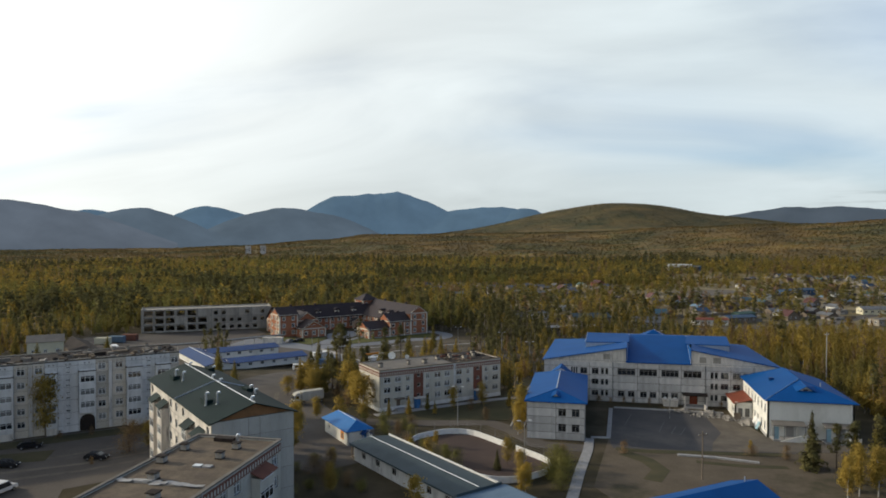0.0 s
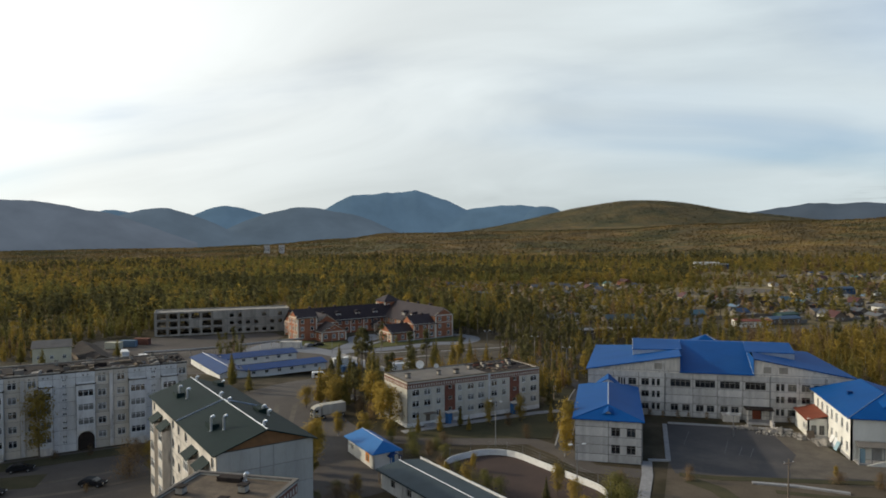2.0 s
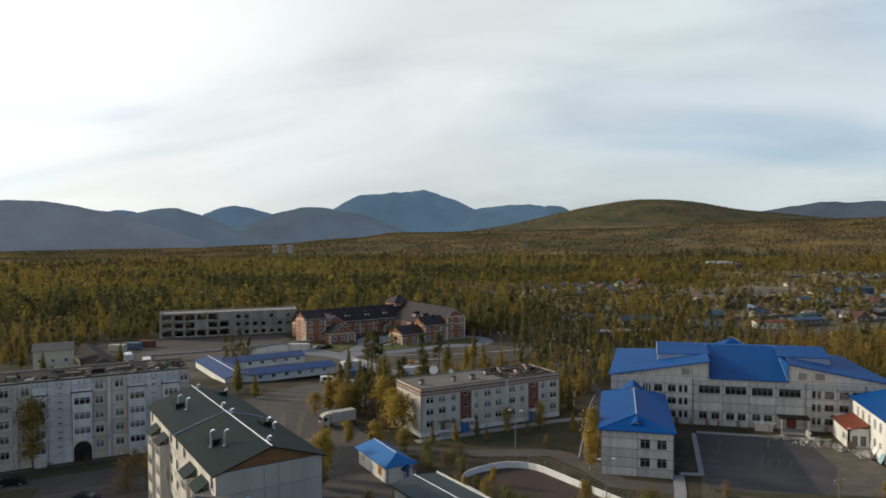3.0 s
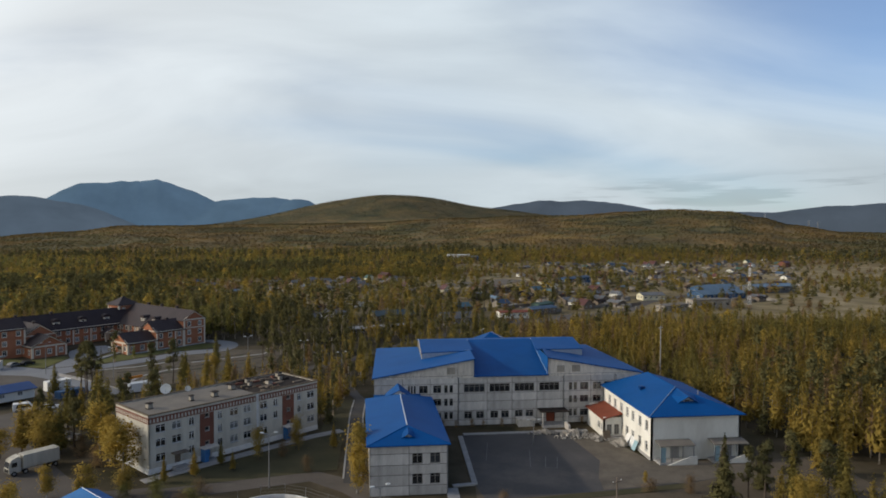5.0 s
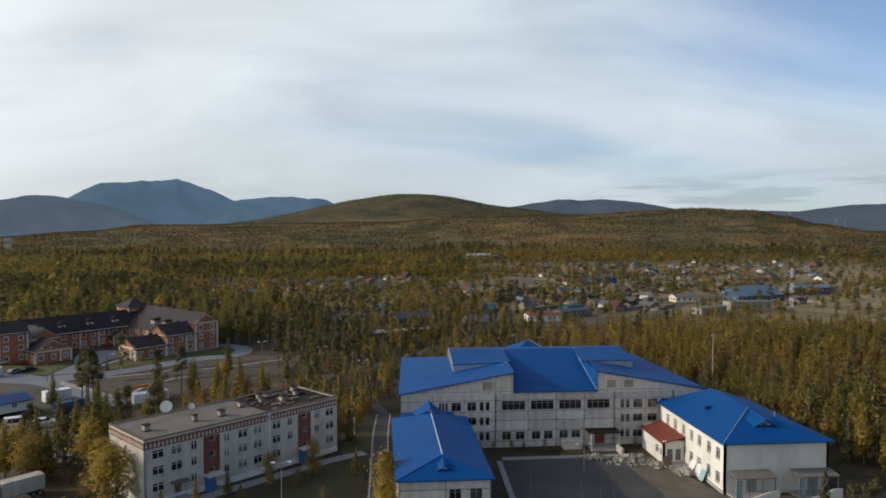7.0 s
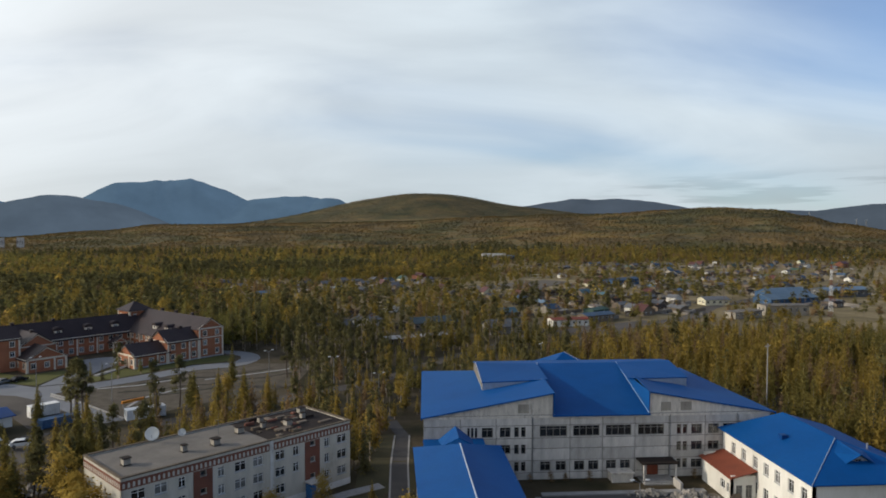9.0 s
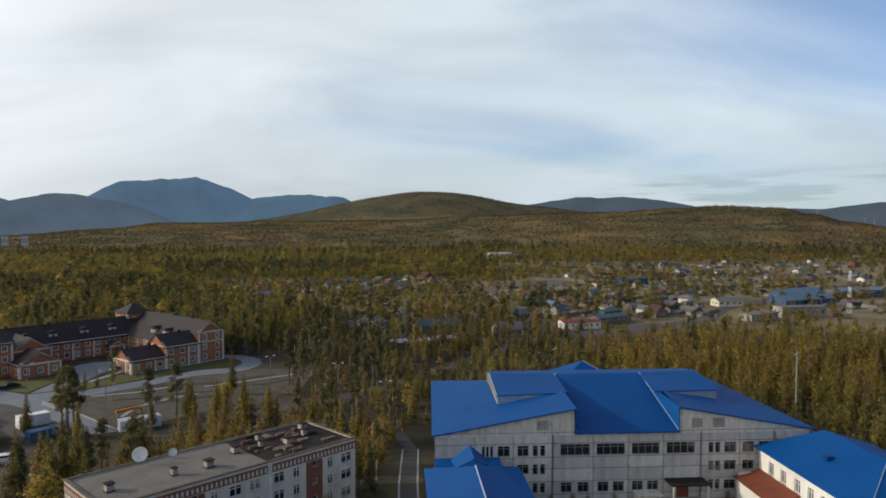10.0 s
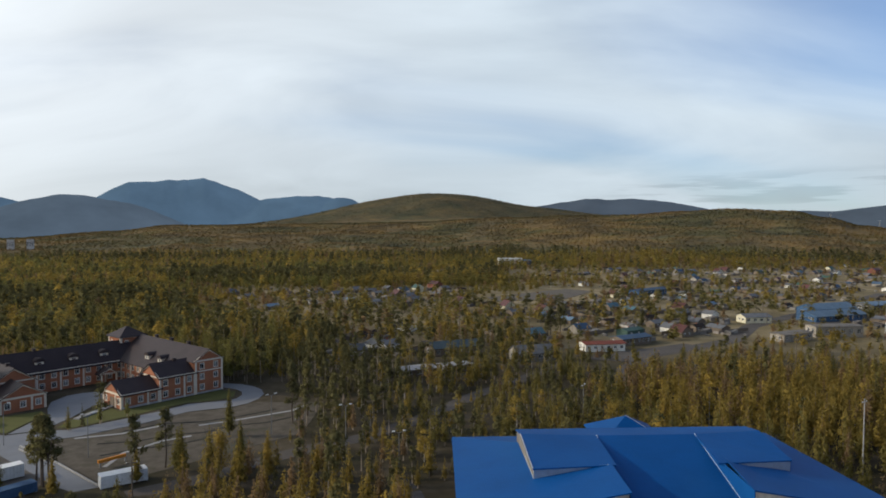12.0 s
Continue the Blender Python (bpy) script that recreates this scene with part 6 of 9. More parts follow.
# ---- the red brick school ----
def brick_block(s, x0, x1, y0, y1, h, storeys, sides="swen", pitch=2.7, first=1.2, step=3.1, win=(1.25, 1.55), skip=()):
    """Walls of one block: brick with white windows, cream pilasters at corners and between groups, and a cream string course."""
    runs = {"s": (x0, y0, 0, x1 - x0), "e": (x1, y0, 90, y1 - y0), "n": (x1, y1, 180, x1 - x0), "w": (x0, y1, -90, y1 - y0)}
    for k in sides:
        x, y, a, n = runs[k]
        ops, m = [], max(1, int((n - 1.2) / pitch))
        for i in range(m):
            u = (i + 0.5) * n / m - win[0] / 2
            ops += [(u, u + win[0], first + step * f, first + step * f + win[1]) for f in range(storeys) if (k, i, f) not in skip]
        w = facade(s, x, y, a, n, 0, h, ops, (), (), "orange_brick", curtains=0.35)
        for u in [0.0] + [(i + 1) * n / m for i in range(1, m - 1, 2)] + [n - 0.5]:
            part("pilaster", boxes((u, u + 0.5, -0.14, -0.004, 0, h - 0.1)), "cream", w, "cream plaster pilaster")
        part("cornice", boxes((-0.1, n + 0.1, -0.25, -0.004, h - 0.3, h)), "cream", w)
        for o in ops:
            part("window_surround", lattice(bmesh.new(), (o[0] - 0.16, o[0], o[1], o[1] + 0.16), (o[2] - 0.16, o[2], o[3], o[3] + 0.16), lambda u, z: not (o[0] < u < o[1] and o[2] < z < o[3]), -0.05, -0.003), "cream", w)


def pediment(s, x0, x1, y, ze, zr, face):
    """Cream raking trim in front of a gable that faces -y (s) or -x (w)."""
    c, bm = (x0 + x1) / 2, bmesh.new()
    pts = [(x0 - 0.3, ze - 0.1), (x1 + 0.3, ze - 0.1), (x1 + 0.3, ze + 0.22), (x1 - 0.2, ze + 0.24), (x0 + 0.2, ze + 0.24), (x0 - 0.3, ze + 0.22)]
    for q in (pts, [(x0 - 0.3, ze + 0.05), (x0 + 0.4, ze + 0.05), (c, zr - 0.5), (c, zr - 0.12)], [(x1 + 0.3, ze + 0.05), (c, zr - 0.12), (c, zr - 0.5), (x1 - 0.4, ze + 0.05)]):
        upright(bm, [(a, y - 0.02, b) if face == "s" else (y - 0.02, a, b) for a, b in q], (0, -0.16, 0) if face == "s" else (-0.16, 0, 0))
    part("pediment", bm, "cream", s, "cream plaster pediment trim")


def dormer(s, x, y, z, turn=0, k=1.0):
    d = part("dormer", boxes((-1.2, 1.2, 0, 2.4, 0, 1.2)), "cream", s, "small arched dormer", m=pose(x, y, z, 0, 0, turn) @ Matrix.Scale(k, 4))
    bm = bmesh.new()
    arc = [(math.cos(t) * 1.5, math.sin(t) * 1.15) for t in (math.pi * i / 8 for i in range(9))]
    upright(bm, [(a, -0.3, 1.2 + b) for a, b in arc], (0, 3.4, 0))
    part("dormer_roof", bm, "brown_roof", d)
    add_window(d, pose(-0.6, -0.06, 0.15), 1.2, 0.95, "plastic", 0.6)


def brick_school():
    s = thing("brick_school", "red brick school with dark brown roofs and cream trim", "school", pose(-90.0, 284.5, -2.6, 0, 0, 47))
    # low front block, two-storey block and three-storey end of the right-hand wing
    brick_block(s, 0, 10.5, 0, 10.3, 3.8, 1, "swn", first=1.1, skip=(("w", 1, 0),))
    gable_roof(s, 0, 10.9, 0, 10.3, 3.82, 6.9, "x", "brown_roof", 0.5, gable="orange_brick")
    pediment(s, 0, 10.3, 0, 3.75, 6.8, "w")
    part("porch_opening", boxes((-0.12, -0.02, 3.9, 6.1, 0.1, 2.6)), "boards", s, "dark arched entrance in the gable")
    brick_block(s, 10.5, 21.2, 0, 10.3, 6.5, 2, "sn", first=1.1, step=3.0)
    facade(s, 10.5, 10.3, -90, 10.3, 3.7, 6.5, (), (), (), "orange_brick")
    gable_roof(s, 10.5, 21.6, 0, 10.3, 6.52, 9.9, "x", "brown_roof", 0.5, gable="orange_brick")
    pediment(s, 0, 10.3, 10.5, 6.45, 9.8, "w")
    brick_block(s, 21.2, 30.0, 0, 42, 9.5, 3, "se", first=1.1, step=3.0, pitch=2.6)
    part("wall", boxes((21.2, 21.55, 0.4, 10.5, 0, 9.5)), "orange_brick", s)
    brick_block(s, 16.6, 21.2, 10.5, 34.9, 6.0, 2, "w", first=1.0, step=2.9, pitch=2.6)
    part("roof", slabs(0.16, ((16.0, 10.4, 5.85), (21.0, 10.4, 9.35), (21.0, 40.0, 9.35), (16.0, 40.0, 5.85))), "brown_roof", s, "long brown metal slope down to the court")
    gable_roof(s, 21.2, 30.0, 0, 44, 9.52, 12.6, "y", "brown_roof", 0.5, gable="orange_brick")
    pediment(s, 21.2, 30.0, 0, 9.4, 12.5, "s")
    part("string_course", boxes((21.1, 30.1, -0.16, -0.004, 6.3, 6.6)), "cream", s)
    # main range with tower, and the left-hand wing
    brick_block(s, -27.0, 21.2, 35.0, 47.0, 6.1, 2, "swn", first=1.0, step=2.9, pitch=3.0)
    gable_roof(s, -27.0, 21.5, 35.0, 47.0, 6.12, 11.4, "x", "brown_roof", 0.6, gable="orange_brick")
    for x in (-6.0, 3.5, 12.5):
        dormer(s, x, 37.0, 7.4)
    for y in (15.0, 22.5):
        dormer(s, 18.6, y, 7.7, -90, 0.9)
    brick_block(s, 19.0, 27.0, 40.0, 48.0, 12.2, 1, "swen", first=9.8, win=(1.0, 1.2))
    hip_roof(s, 19.0, 27.0, 40.0, 48.0, 12.2, 15.2, "x", "brown_roof", 0.7, run=4.68)
    brick_block(s, -22.5, -11.5, 18.0, 26.5, 3.8, 1, "swe", first=1.1, pitch=2.8)
    gable_roof(s, -22.5, -11.5, 18.0, 27.0, 3.82, 7.2, "y", "brown_roof", 0.5, gable="orange_brick")
    pediment(s, -22.5, -11.5, 18.0, 3.75, 7.1, "s")
    brick_block(s, -21.5, -11.0, 26.5, 35.0, 6.3, 2, "e", first=1.0, step=2.9)
    facade(s, -21.5, 26.5, 0, 10.5, 3.6, 6.3, (), (), (), "orange_brick")
    gable_roof(s, -21.5, -11.0, 26.5, 41.0, 6.32, 10.0, "y", "brown_roof", 0.5, gable="orange_brick")
    pediment(s, -21.5, -11.0, 26.5, 6.25, 9.9, "s")
    # three-storey left-hand end with its gable to the west
    brick_block(s, -30.0, -21.5, 25.0, 34.6, 9.5, 3, "swn", first=1.1, step=3.0, pitch=2.6)
    part("wall", boxes((-21.9, -21.52, 25.4, 34.2, 6.2, 9.5)), "orange_brick", s)
    gable_roof(s, -30.0, -21.5, 25.0, 34.6, 9.52, 12.6, "x", "brown_roof", 0.5, gable="orange_brick")
    pediment(s, 25.0, 34.6, -30.0, 9.4, 12.5, "w")
    # entrance porch in the corner of the court
    for x in (9.2, 13.6):
        part("column", tubes(((x, 31.6, 0), (x, 31.6, 3.2), 0.28)), "cream", s)
    gable_roof(s, 8.9, 13.9, 31.4, 36, 3.2, 5.0, "y", "brown_roof", 0.3, gable="orange_brick")
    pediment(s, 8.9, 13.9, 31.4, 3.2, 4.9, "s")
    for x, y, z in ((17.5, 5.0, 9.6), (26.3, 12, 12.4), (26.3, 22, 12.4), (26.3, 31, 12.4), (-6, 41, 11.2), (-18, 41, 11.2), (8, 5.2, 6.7), (-16.2, 31, 9.8)):
        part("chimney", boxes((x - 0.45, x + 0.45, y - 0.45, y + 0.45, z - 0.6, z + 0.7), (x - 0.55, x + 0.55, y - 0.55, y + 0.55, z + 0.7, z + 0.85)), "brown_roof", s)
    part("plinth", boxes((-0.12, 30.1, -0.12, -0.004, 0, 0.5)), "kerb", s)
    return s


brick_school()

# ---- low buildings and yards ----
def blue_stores():
    s = thing("store_building", "low white storehouses with dull blue sheet roofs round a yard", "storehouse", pose(-103.0, 187.0, -1.2, 0, 0, 47))
    for x0, x1, y0, y1, along in ((-0.5, 7.5, 16, 49, "y"), (7.5, 33, 16, 24.5, "x"), (7.5, 32, 38, 47, "x")):
        ring_walls(s, x0, x1, y0, y1, 0, 2.4, "white_wall")
        gable_roof(s, x0, x1, y0, y1, 2.42, 3.3, along, "blue_roof_dull", 0.5, gable="white_wall")
        if along == "x":
            n = int((x1 - x0) / 4)
            for i in range(n):
                add_window(s, pose(x0 + 1.5 + i * 4, y0 - 0.1, 1.0), 1.2, 1.0, "plastic", 0.3)
    part("ridge_cap", tubes(((3.5, 15.6, 3.35), (3.5, 49.4, 3.35), 0.10), sides=6), "galv", s, "pale ridge flashing")
    return s


def ruin():
    s = thing("ruined_building", "roofless abandoned three-storey concrete shell with empty windows", "ruin", pose(-194.0, 277.0, -2.6, 0, 0, 32))
    L, W, H = 57, 13, 10.4
    r = random.Random(3)
    ops = [(u, u + (3.6 if u < 30 else 1.7), z, z + (2.3 if u < 30 else 1.6), "open") for u in (1.2, 5.8, 10.4, 15.0, 19.6, 24.2, 31, 34.5, 38, 41.5, 45, 48.5, 52) for z in (0.8, 4.1, 7.4) if r.random() < 0.86]
    facade(s, 0, 0, 0, L, 0, H, ops, (6, 12, 18, 24, 30, 36, 42, 48), (3.4, 6.7), "ruin", label="weathered grey-brown panels with gaping window holes")
    facade(s, 0, W, -90, W, 0, H, [(u, u + 2.4, z, z + 2.0, "open") for u in (1.5, 5.3, 9.2) for z in (0.8, 4.1, 7.4)], (), (), "ruin")
    facade(s, L, 0, 90, W, 0, H, (), (), (), "ruin")
    facade(s, L, W, 180, L, 0, H, [(u, u + 2.0, z, z + 1.8, "open") for u in range(3, 54, 6) for z in (0.8, 4.1, 7.4)], (), (), "ruin")
    for z in (3.4, 6.7, 9.9):
        part("floor_slab", boxes((0.36, L - 0.36, 0.36, W - 0.36, z - 0.2, z)), "ruin", s)
    for x in range(6, 56, 6):
        part("cross_wall", boxes((x, x + 0.2, 5, W - 0.36, 0, 3.2), (x, x + 0.2, 5, W - 0.36, 3.4, 6.5), (x, x + 0.2, 5, W - 0.36, 6.7, 9.7)), "ruin", s)
    return s


def cottage(name, label, m, w, d, h, rise, wall, roof, along="x", windows=2, group="", over=0.4, category="house"):
    s = thing(name, label, category, m, group)
    ring_walls(s, 0, w, 0, d, 0, h, wall, 0.25)
    gable_roof(s, 0, w, 0, d, h + 0.02, h + rise, along, roof, over, 0.12, gable=wall)
    for i in range(windows):
        add_window(s, pose((i + 0.5) * w / windows - 0.55, -0.1, h * 0.38), 1.1, min(1.2, h * 0.42), "plastic", 0.4)
    for i in range(2):
        add_window(s, pose(-0.1, d * (0.7 if i else 0.3) + 0.5, h * 0.38, 0, 0, -90), 1.0, min(1.2, h * 0.42), "plastic", 0.4)
    return s


blue_stores()
ruin()
cottage("yellow_house", "old cream plastered house with a low grey roof", pose(-186.0, 203.5, -1.2, 0, 0, 40), 11, 10, 6.2, 1.8, "yellow_wall", "felt_grey", "x", 3)
cottage("long_barn", "long low barn with a dark brown roof", pose(-163.0, 214.0, -1.8, 0, 0, 139), 38, 9, 2.2, 2.0, "boards", "bitumen_dark", "x", 6, category="barn")


def shed():
    s = thing("long_shed", "long low shed with a grey-blue sheet roof and patchy pale walls", "shed", pose(-41.8, 124.7, 0, 0, 0, -42))
    L, W, mid = 33.0, 8.5, 4.2
    ops = [(u, u + 1.4, 1.1, 2.3, "wood") for u in (3, 8, 13.5, 19, 24, 29)]
    facade(s, 0.3, 0.3, 0, L - 0.6, 0, 3.1, ops, (), (), "concrete_blue", curtains=0.1)
    facade(s, 0.3, W - 0.3, -90, W - 0.6, 0, 3.1, [(2.0, 3.4, 1.0, 2.2, "wood")], (), (), "yellow_wall", label="sunlit pale end wall")
    part("wall", boxes((0.3, L - 0.3, W - 0.6, W - 0.3, 0, 3.1)), "concrete_blue", s)
    part("wall", boxes((L - 0.6, L - 0.3, 0.65, W - 0.61, 0, 3.1)), "concrete_blue", s)
    part("roof", slabs(0.14, ((-0.4, -0.3, 3.14), (L, -0.3, 3.14), (L, mid, 3.75), (-0.4, mid, 3.75)), ((-0.4, mid, 3.75), (L, mid, 3.75), (L, W, 3.16), (-0.4, W, 3.16))), "slate_green", s, "faded grey-blue sheet roof")
    part("ridge_cap", tubes(((-0.4, mid, 3.78), (L, mid, 3.78), 0.07), sides=6), "galv", s, "pale ridge cap")
    part("gutter_board", boxes((-0.4, L, -0.36, -0.305, 2.86, 3.12)), "slate_green", s)
    # white boards stand along the far eave
    me = to_mesh("eave_board", boxes((0, 0.52, 0, 0.05, 2.85, 3.52)))
    me.materials.append(M["white_paint"])
    for k in range(60):
        part("eave_board", me, None, s, m=pose(-0.4 + k * 0.556, W + 0.02, 0.02 * math.sin(k * 5.1), 0, 0.8 * math.sin(k * 3.7), 0))
    part("porch", boxes((-1.6, 0.25, 0.8, 3.2, 0, 0.3), (-1.6, -1.45, 0.8, 0.95, 0.3, 2.3), (-1.7, 0.25, 0.7, 3.3, 2.3, 2.42)), "boards", s)
    part("end_parapet", boxes((L + 0.01, L + 0.3, -0.4, W + 0.1, 2.9, 3.7)), "slate_green", s)
    part("annex_wall", boxes((L + 0.32, L + 12, -1.5, W + 0.5, 0, 3.0)), "concrete_blue", s)
    part("annex_roof", boxes((L + 0.32, L + 12.3, -1.8, W + 0.8, 3.05, 3.25)), "pale_blue_roof", s, "flat pale grey-green roof")
    return s


def kiosk():
    s = thing("kiosk_building", "small white building with a hipped light blue roof", "kiosk", pose(-45.4, 132.6, 0, 0, 0, 43))
    W, D = 4.9, 12.2
    facade(s, 0, 0, 0, W, 0, 3.0, [(3.2, 4.2, 0.2, 2.2, "open")], (), (), "white_wall")
    facade(s, 0, D, -90, D, 0, 3.0, [(1.6, 2.8, 1.0, 2.2)], (), (), "white_wall", label="sunlit white wall with a coloured panel")
    part("wall", boxes((0.36, W, D - 0.3, D, 0, 3.0)), "white_wall", s)
    part("wall", boxes((W - 0.3, W, 0.36, D - 0.31, 0, 3.0)), "white_wall", s)
    part("door", boxes((3.22, 4.18, 0.08, 0.15, 0.2, 2.18)), "blue_paint", s)
    hip_roof(s, 0, W, 0, D, 3.0, 4.6, "y", "sky_blue_roof", 0.6, run=1.9)
    part("ridge_cap", tubes(((W / 2, 1.35, 4.64), (W / 2, D - 1.35, 4.64), 0.05), sides=6), "galv", s, "pale ridge cap")
    part("wall_panel", boxes((-0.05, -0.004, 2.0, 3.6, 0.8, 2.6)), "orange", s, "orange and brown painted panel")
    part("wall_panel", boxes((-0.08, -0.052, 2.3, 3.1, 1.0, 2.0)), "boards", s)
    part("porch_roof", slabs(0.1, ((2.6, -1.6, 2.2), (3.7, -1.6, 2.9), (3.7, -0.04, 2.9), (2.6, -0.04, 2.2)), ((3.7, -1.6, 2.9), (4.8, -1.6, 2.2), (4.8, -0.04, 2.2), (3.7, -0.04, 2.9))), "blue_roof_dull", s)
    for x in (2.75, 4.55):
        part("post", boxes((x, x + 0.1, -1.5, -1.4, 0, 2.3)), "white_paint", s)
    return s


def blue_pavilion():
    s = thing("pavilion", "low building with a bright blue gabled sheet roof", "building", pose(12.0, 96.6, 0, 0, 0, 38))
    ring_walls(s, 0, 23, 0, 9, 0, 3.4, "white_wall")
    gable_roof(s, 0, 23, 0, 9, 3.42, 5.0, "x", "blue_roof", 0.5, gable="blue_roof_dull")
    part("vent_pipe", tubes(((21.5, 5.2, 4.6), (21.5, 5.2, 5.5), 0.1)), "galv", s)
    return s


shed()
kiosk()
blue_pavilion()


def rink():
    """Boards round a rounded rectangle; each board is a piece of its own."""
    s = thing("hockey_rink", "outdoor hockey rink with white boards and a brown floor", "ice rink", pose(-18.95, 131.7, 0, 0, 0, -42))
    A, B, R = 15.6, 8.1, 6.6
    pts = []
    for cx, cy, a0 in ((A - R, B - R, 0), (-A + R, B - R, 90), (-A + R, -B + R, 180), (A - R, -B + R, 270)):
        for k in range(7):
            a = radians(a0 + 15 * k)
            pts.append((cx + math.cos(a) * R, cy + math.sin(a) * R))
    bm = bmesh.new()
    slab(bm, [(x, y, 0.09) for x, y in pts], 0.2)
    bmesh.ops.recalc_face_normals(bm, faces=bm.faces)
    part("floor", bm, "rink", s, "bare brown rink floor")
    line = []
    for i, p in enumerate(pts):
        q = pts[(i + 1) % len(pts)]
        n = max(1, round(math.dist(p, q) / 2.2))
        line += [(p[0] + (q[0] - p[0]) * k / n, p[1] + (q[1] - p[1]) * k / n) for k in range(n)]
    for i, p in enumerate(line):
        q = line[(i + 1) % len(line)]
        n, a = math.dist(p, q), math.degrees(math.atan2(q[1] - p[1], q[0] - p[0]))
        if i == 9:
            continue
        b = part("board", boxes((0.015, n - 0.015, -0.05, 0.05, 0.12, 1.2)), "white_paint", s, m=pose(*p, 0, 0, 0, a))
        part("rail", boxes((0, n, -0.07, 0.07, 1.202, 1.26)), "white_paint", b)
    for i in range(0, len(line), 2):
        x, y = line[i]
        if y > 2 or x < -A + 2:
            part("net_post", tubes(((x * 1.04, y * 1.06, 0), (x * 1.04, y * 1.06, 2.6), 0.035), sides=5), "steel", s)
    for k in range(3):
        part("net_wire", tubes(*[((line[i][0] * 1.04, line[i][1] * 1.06, 1.5 + k * 0.5), (line[i + 2][0] * 1.04, line[i + 2][1] * 1.06, 1.5 + k * 0.5), 0.014) for i in range(0, len(line) - 2, 2) if line[i][1] > 2 and line[i + 2][1] > 2], sides=4), "steel", s)
    return s


rink()


# ---- vehicles ----
def wheel(parent, x, y, r, w):
    t = part("wheel", tubes(((x, y, r), (x, y + w, r), r), sides=14), "tyre", parent)
    part("rim", tubes(((x, y - 0.01, r), (x, y + w + 0.01, r), r * 0.55), sides=10), "steel", t)


def car(x, y, z, turn, paint, label, group="parked cars", van=False):
    s = thing("van" if van else "car", label, "van" if van else "car", pose(x, y, z, 0, 0, turn), group)
    L, W = (4.9, 1.9) if van else (4.3, 1.72)
    prof = [(0, 0.35), (L, 0.35), (L, 0.85), (L - 0.15, 1.0), (L - 1.0, 1.05), (L - 1.7, 1.95), (0.1, 1.98), (0, 0.9)] if van else [(0, 0.35), (L, 0.35), (L, 0.72), (L - 0.2, 0.84), (L - 1.15, 0.94), (L - 1.9, 1.42), (0.85, 1.42), (0.25, 0.98), (0, 0.9)]
    bm = bmesh.new()
    upright(bm, [(a, 0, b) for a, b in prof], (0, W, 0))
    bmesh.ops.bevel(bm, geom=bm.edges[:], offset=0.07, segments=2, affect="EDGES")
    part("body", bm, paint, s, smooth=False)
    g = [(L - 1.15, 1.0), (L - 1.78, 1.36 if not van else 1.85), (0.95, 1.36 if not van else 1.85), (0.55, 1.0)]
    bm = bmesh.new()
    upright(bm, [(a, -0.012, b) for a, b in g], (0, W + 0.024, 0))
    part("side_window", bm, "glass", s)
    bm = bmesh.new()
    upright(bm, [(g[0][0] + 0.09, 0.15, g[0][1]), (g[0][0] + 0.09, W - 0.15, g[0][1]), (g[1][0] + 0.09, W - 0.22, g[1][1]), (g[1][0] + 0.09, 0.22, g[1][1])], (0.03, 0, 0.02))
    part("windscreen", bm, "glass", s)
    for a in (0.8, L - 0.85):
        wheel(s, a, -0.02, 0.32, 0.2)
        wheel(s, a, W - 0.18, 0.32, 0.2)
    for y0 in (0.12, W - 0.42):
        part("headlight", boxes((L - 0.03, L + 0.015, y0, y0 + 0.3, 0.6, 0.76)), "frame_white", s)
    return s


def lorry(x, y, turn, L=11.2, label="white articulated lorry parked on the dusty road"):
    s = thing("lorry", label, "lorry", pose(x, y, 0.03, 0, 0, turn) @ Matrix.Scale(0.85, 4))
    bm = boxes((0, L - 2.6, 0, 2.5, 1.15, 3.75))
    bmesh.ops.bevel(bm, geom=bm.edges[:], offset=0.06, segments=2, affect="EDGES")
    part("trailer_box", bm, "grey_brick", s, "white box trailer with grey stains")
    part("chassis", boxes((0.1, L - 0.6, 0.8, 1.7, 0.75, 1.14)), "steel", s)
    bm = bmesh.new()
    upright(bm, [(L - 2.2, 0.05, 0.6), (L, 0.05, 0.6), (L, 0.05, 1.7), (L - 0.25, 0.05, 2.9), (L - 0.6, 0.05, 3.3), (L - 2.2, 0.05, 3.3)], (0, 2.4, 0))
    bmesh.ops.bevel(bm, geom=bm.edges[:], offset=0.1, segments=2, affect="EDGES")
    part("cab", bm, "grey_brick", s, "white tractor cab")
    bm = bmesh.new()
    upright(bm, [(L + 0.02, 0.25, 1.75), (L + 0.02, 2.25, 1.75), (L - 0.22, 2.2, 2.8), (L - 0.22, 0.3, 2.8)], (0.03, 0, 0))
    part("windscreen", bm, "glass", s)
    for y0 in (0.02, 2.43):
        part("side_window", boxes((L - 1.5, L - 0.5, y0, y0 + 0.05, 1.85, 2.7)), "glass", s)
    part("grille", boxes((L, L + 0.03, 0.4, 2.1, 0.75, 1.45)), "tyre", s)
    part("deflector", slabs(0.1, ((L - 2.1, 0.2, 3.75), (L - 0.7, 0.2, 3.32), (L - 0.7, 2.3, 3.32), (L - 2.1, 2.3, 3.75))), "grey_brick", s)
    for a in (0.8, 1.9, L - 3.0, L - 0.9):
        wheel(s, a, 0.0, 0.5, 0.35)
        wheel(s, a, 2.15, 0.5, 0.35)
    return s


lorry(-65.2, 167.6, 226, 9.4)
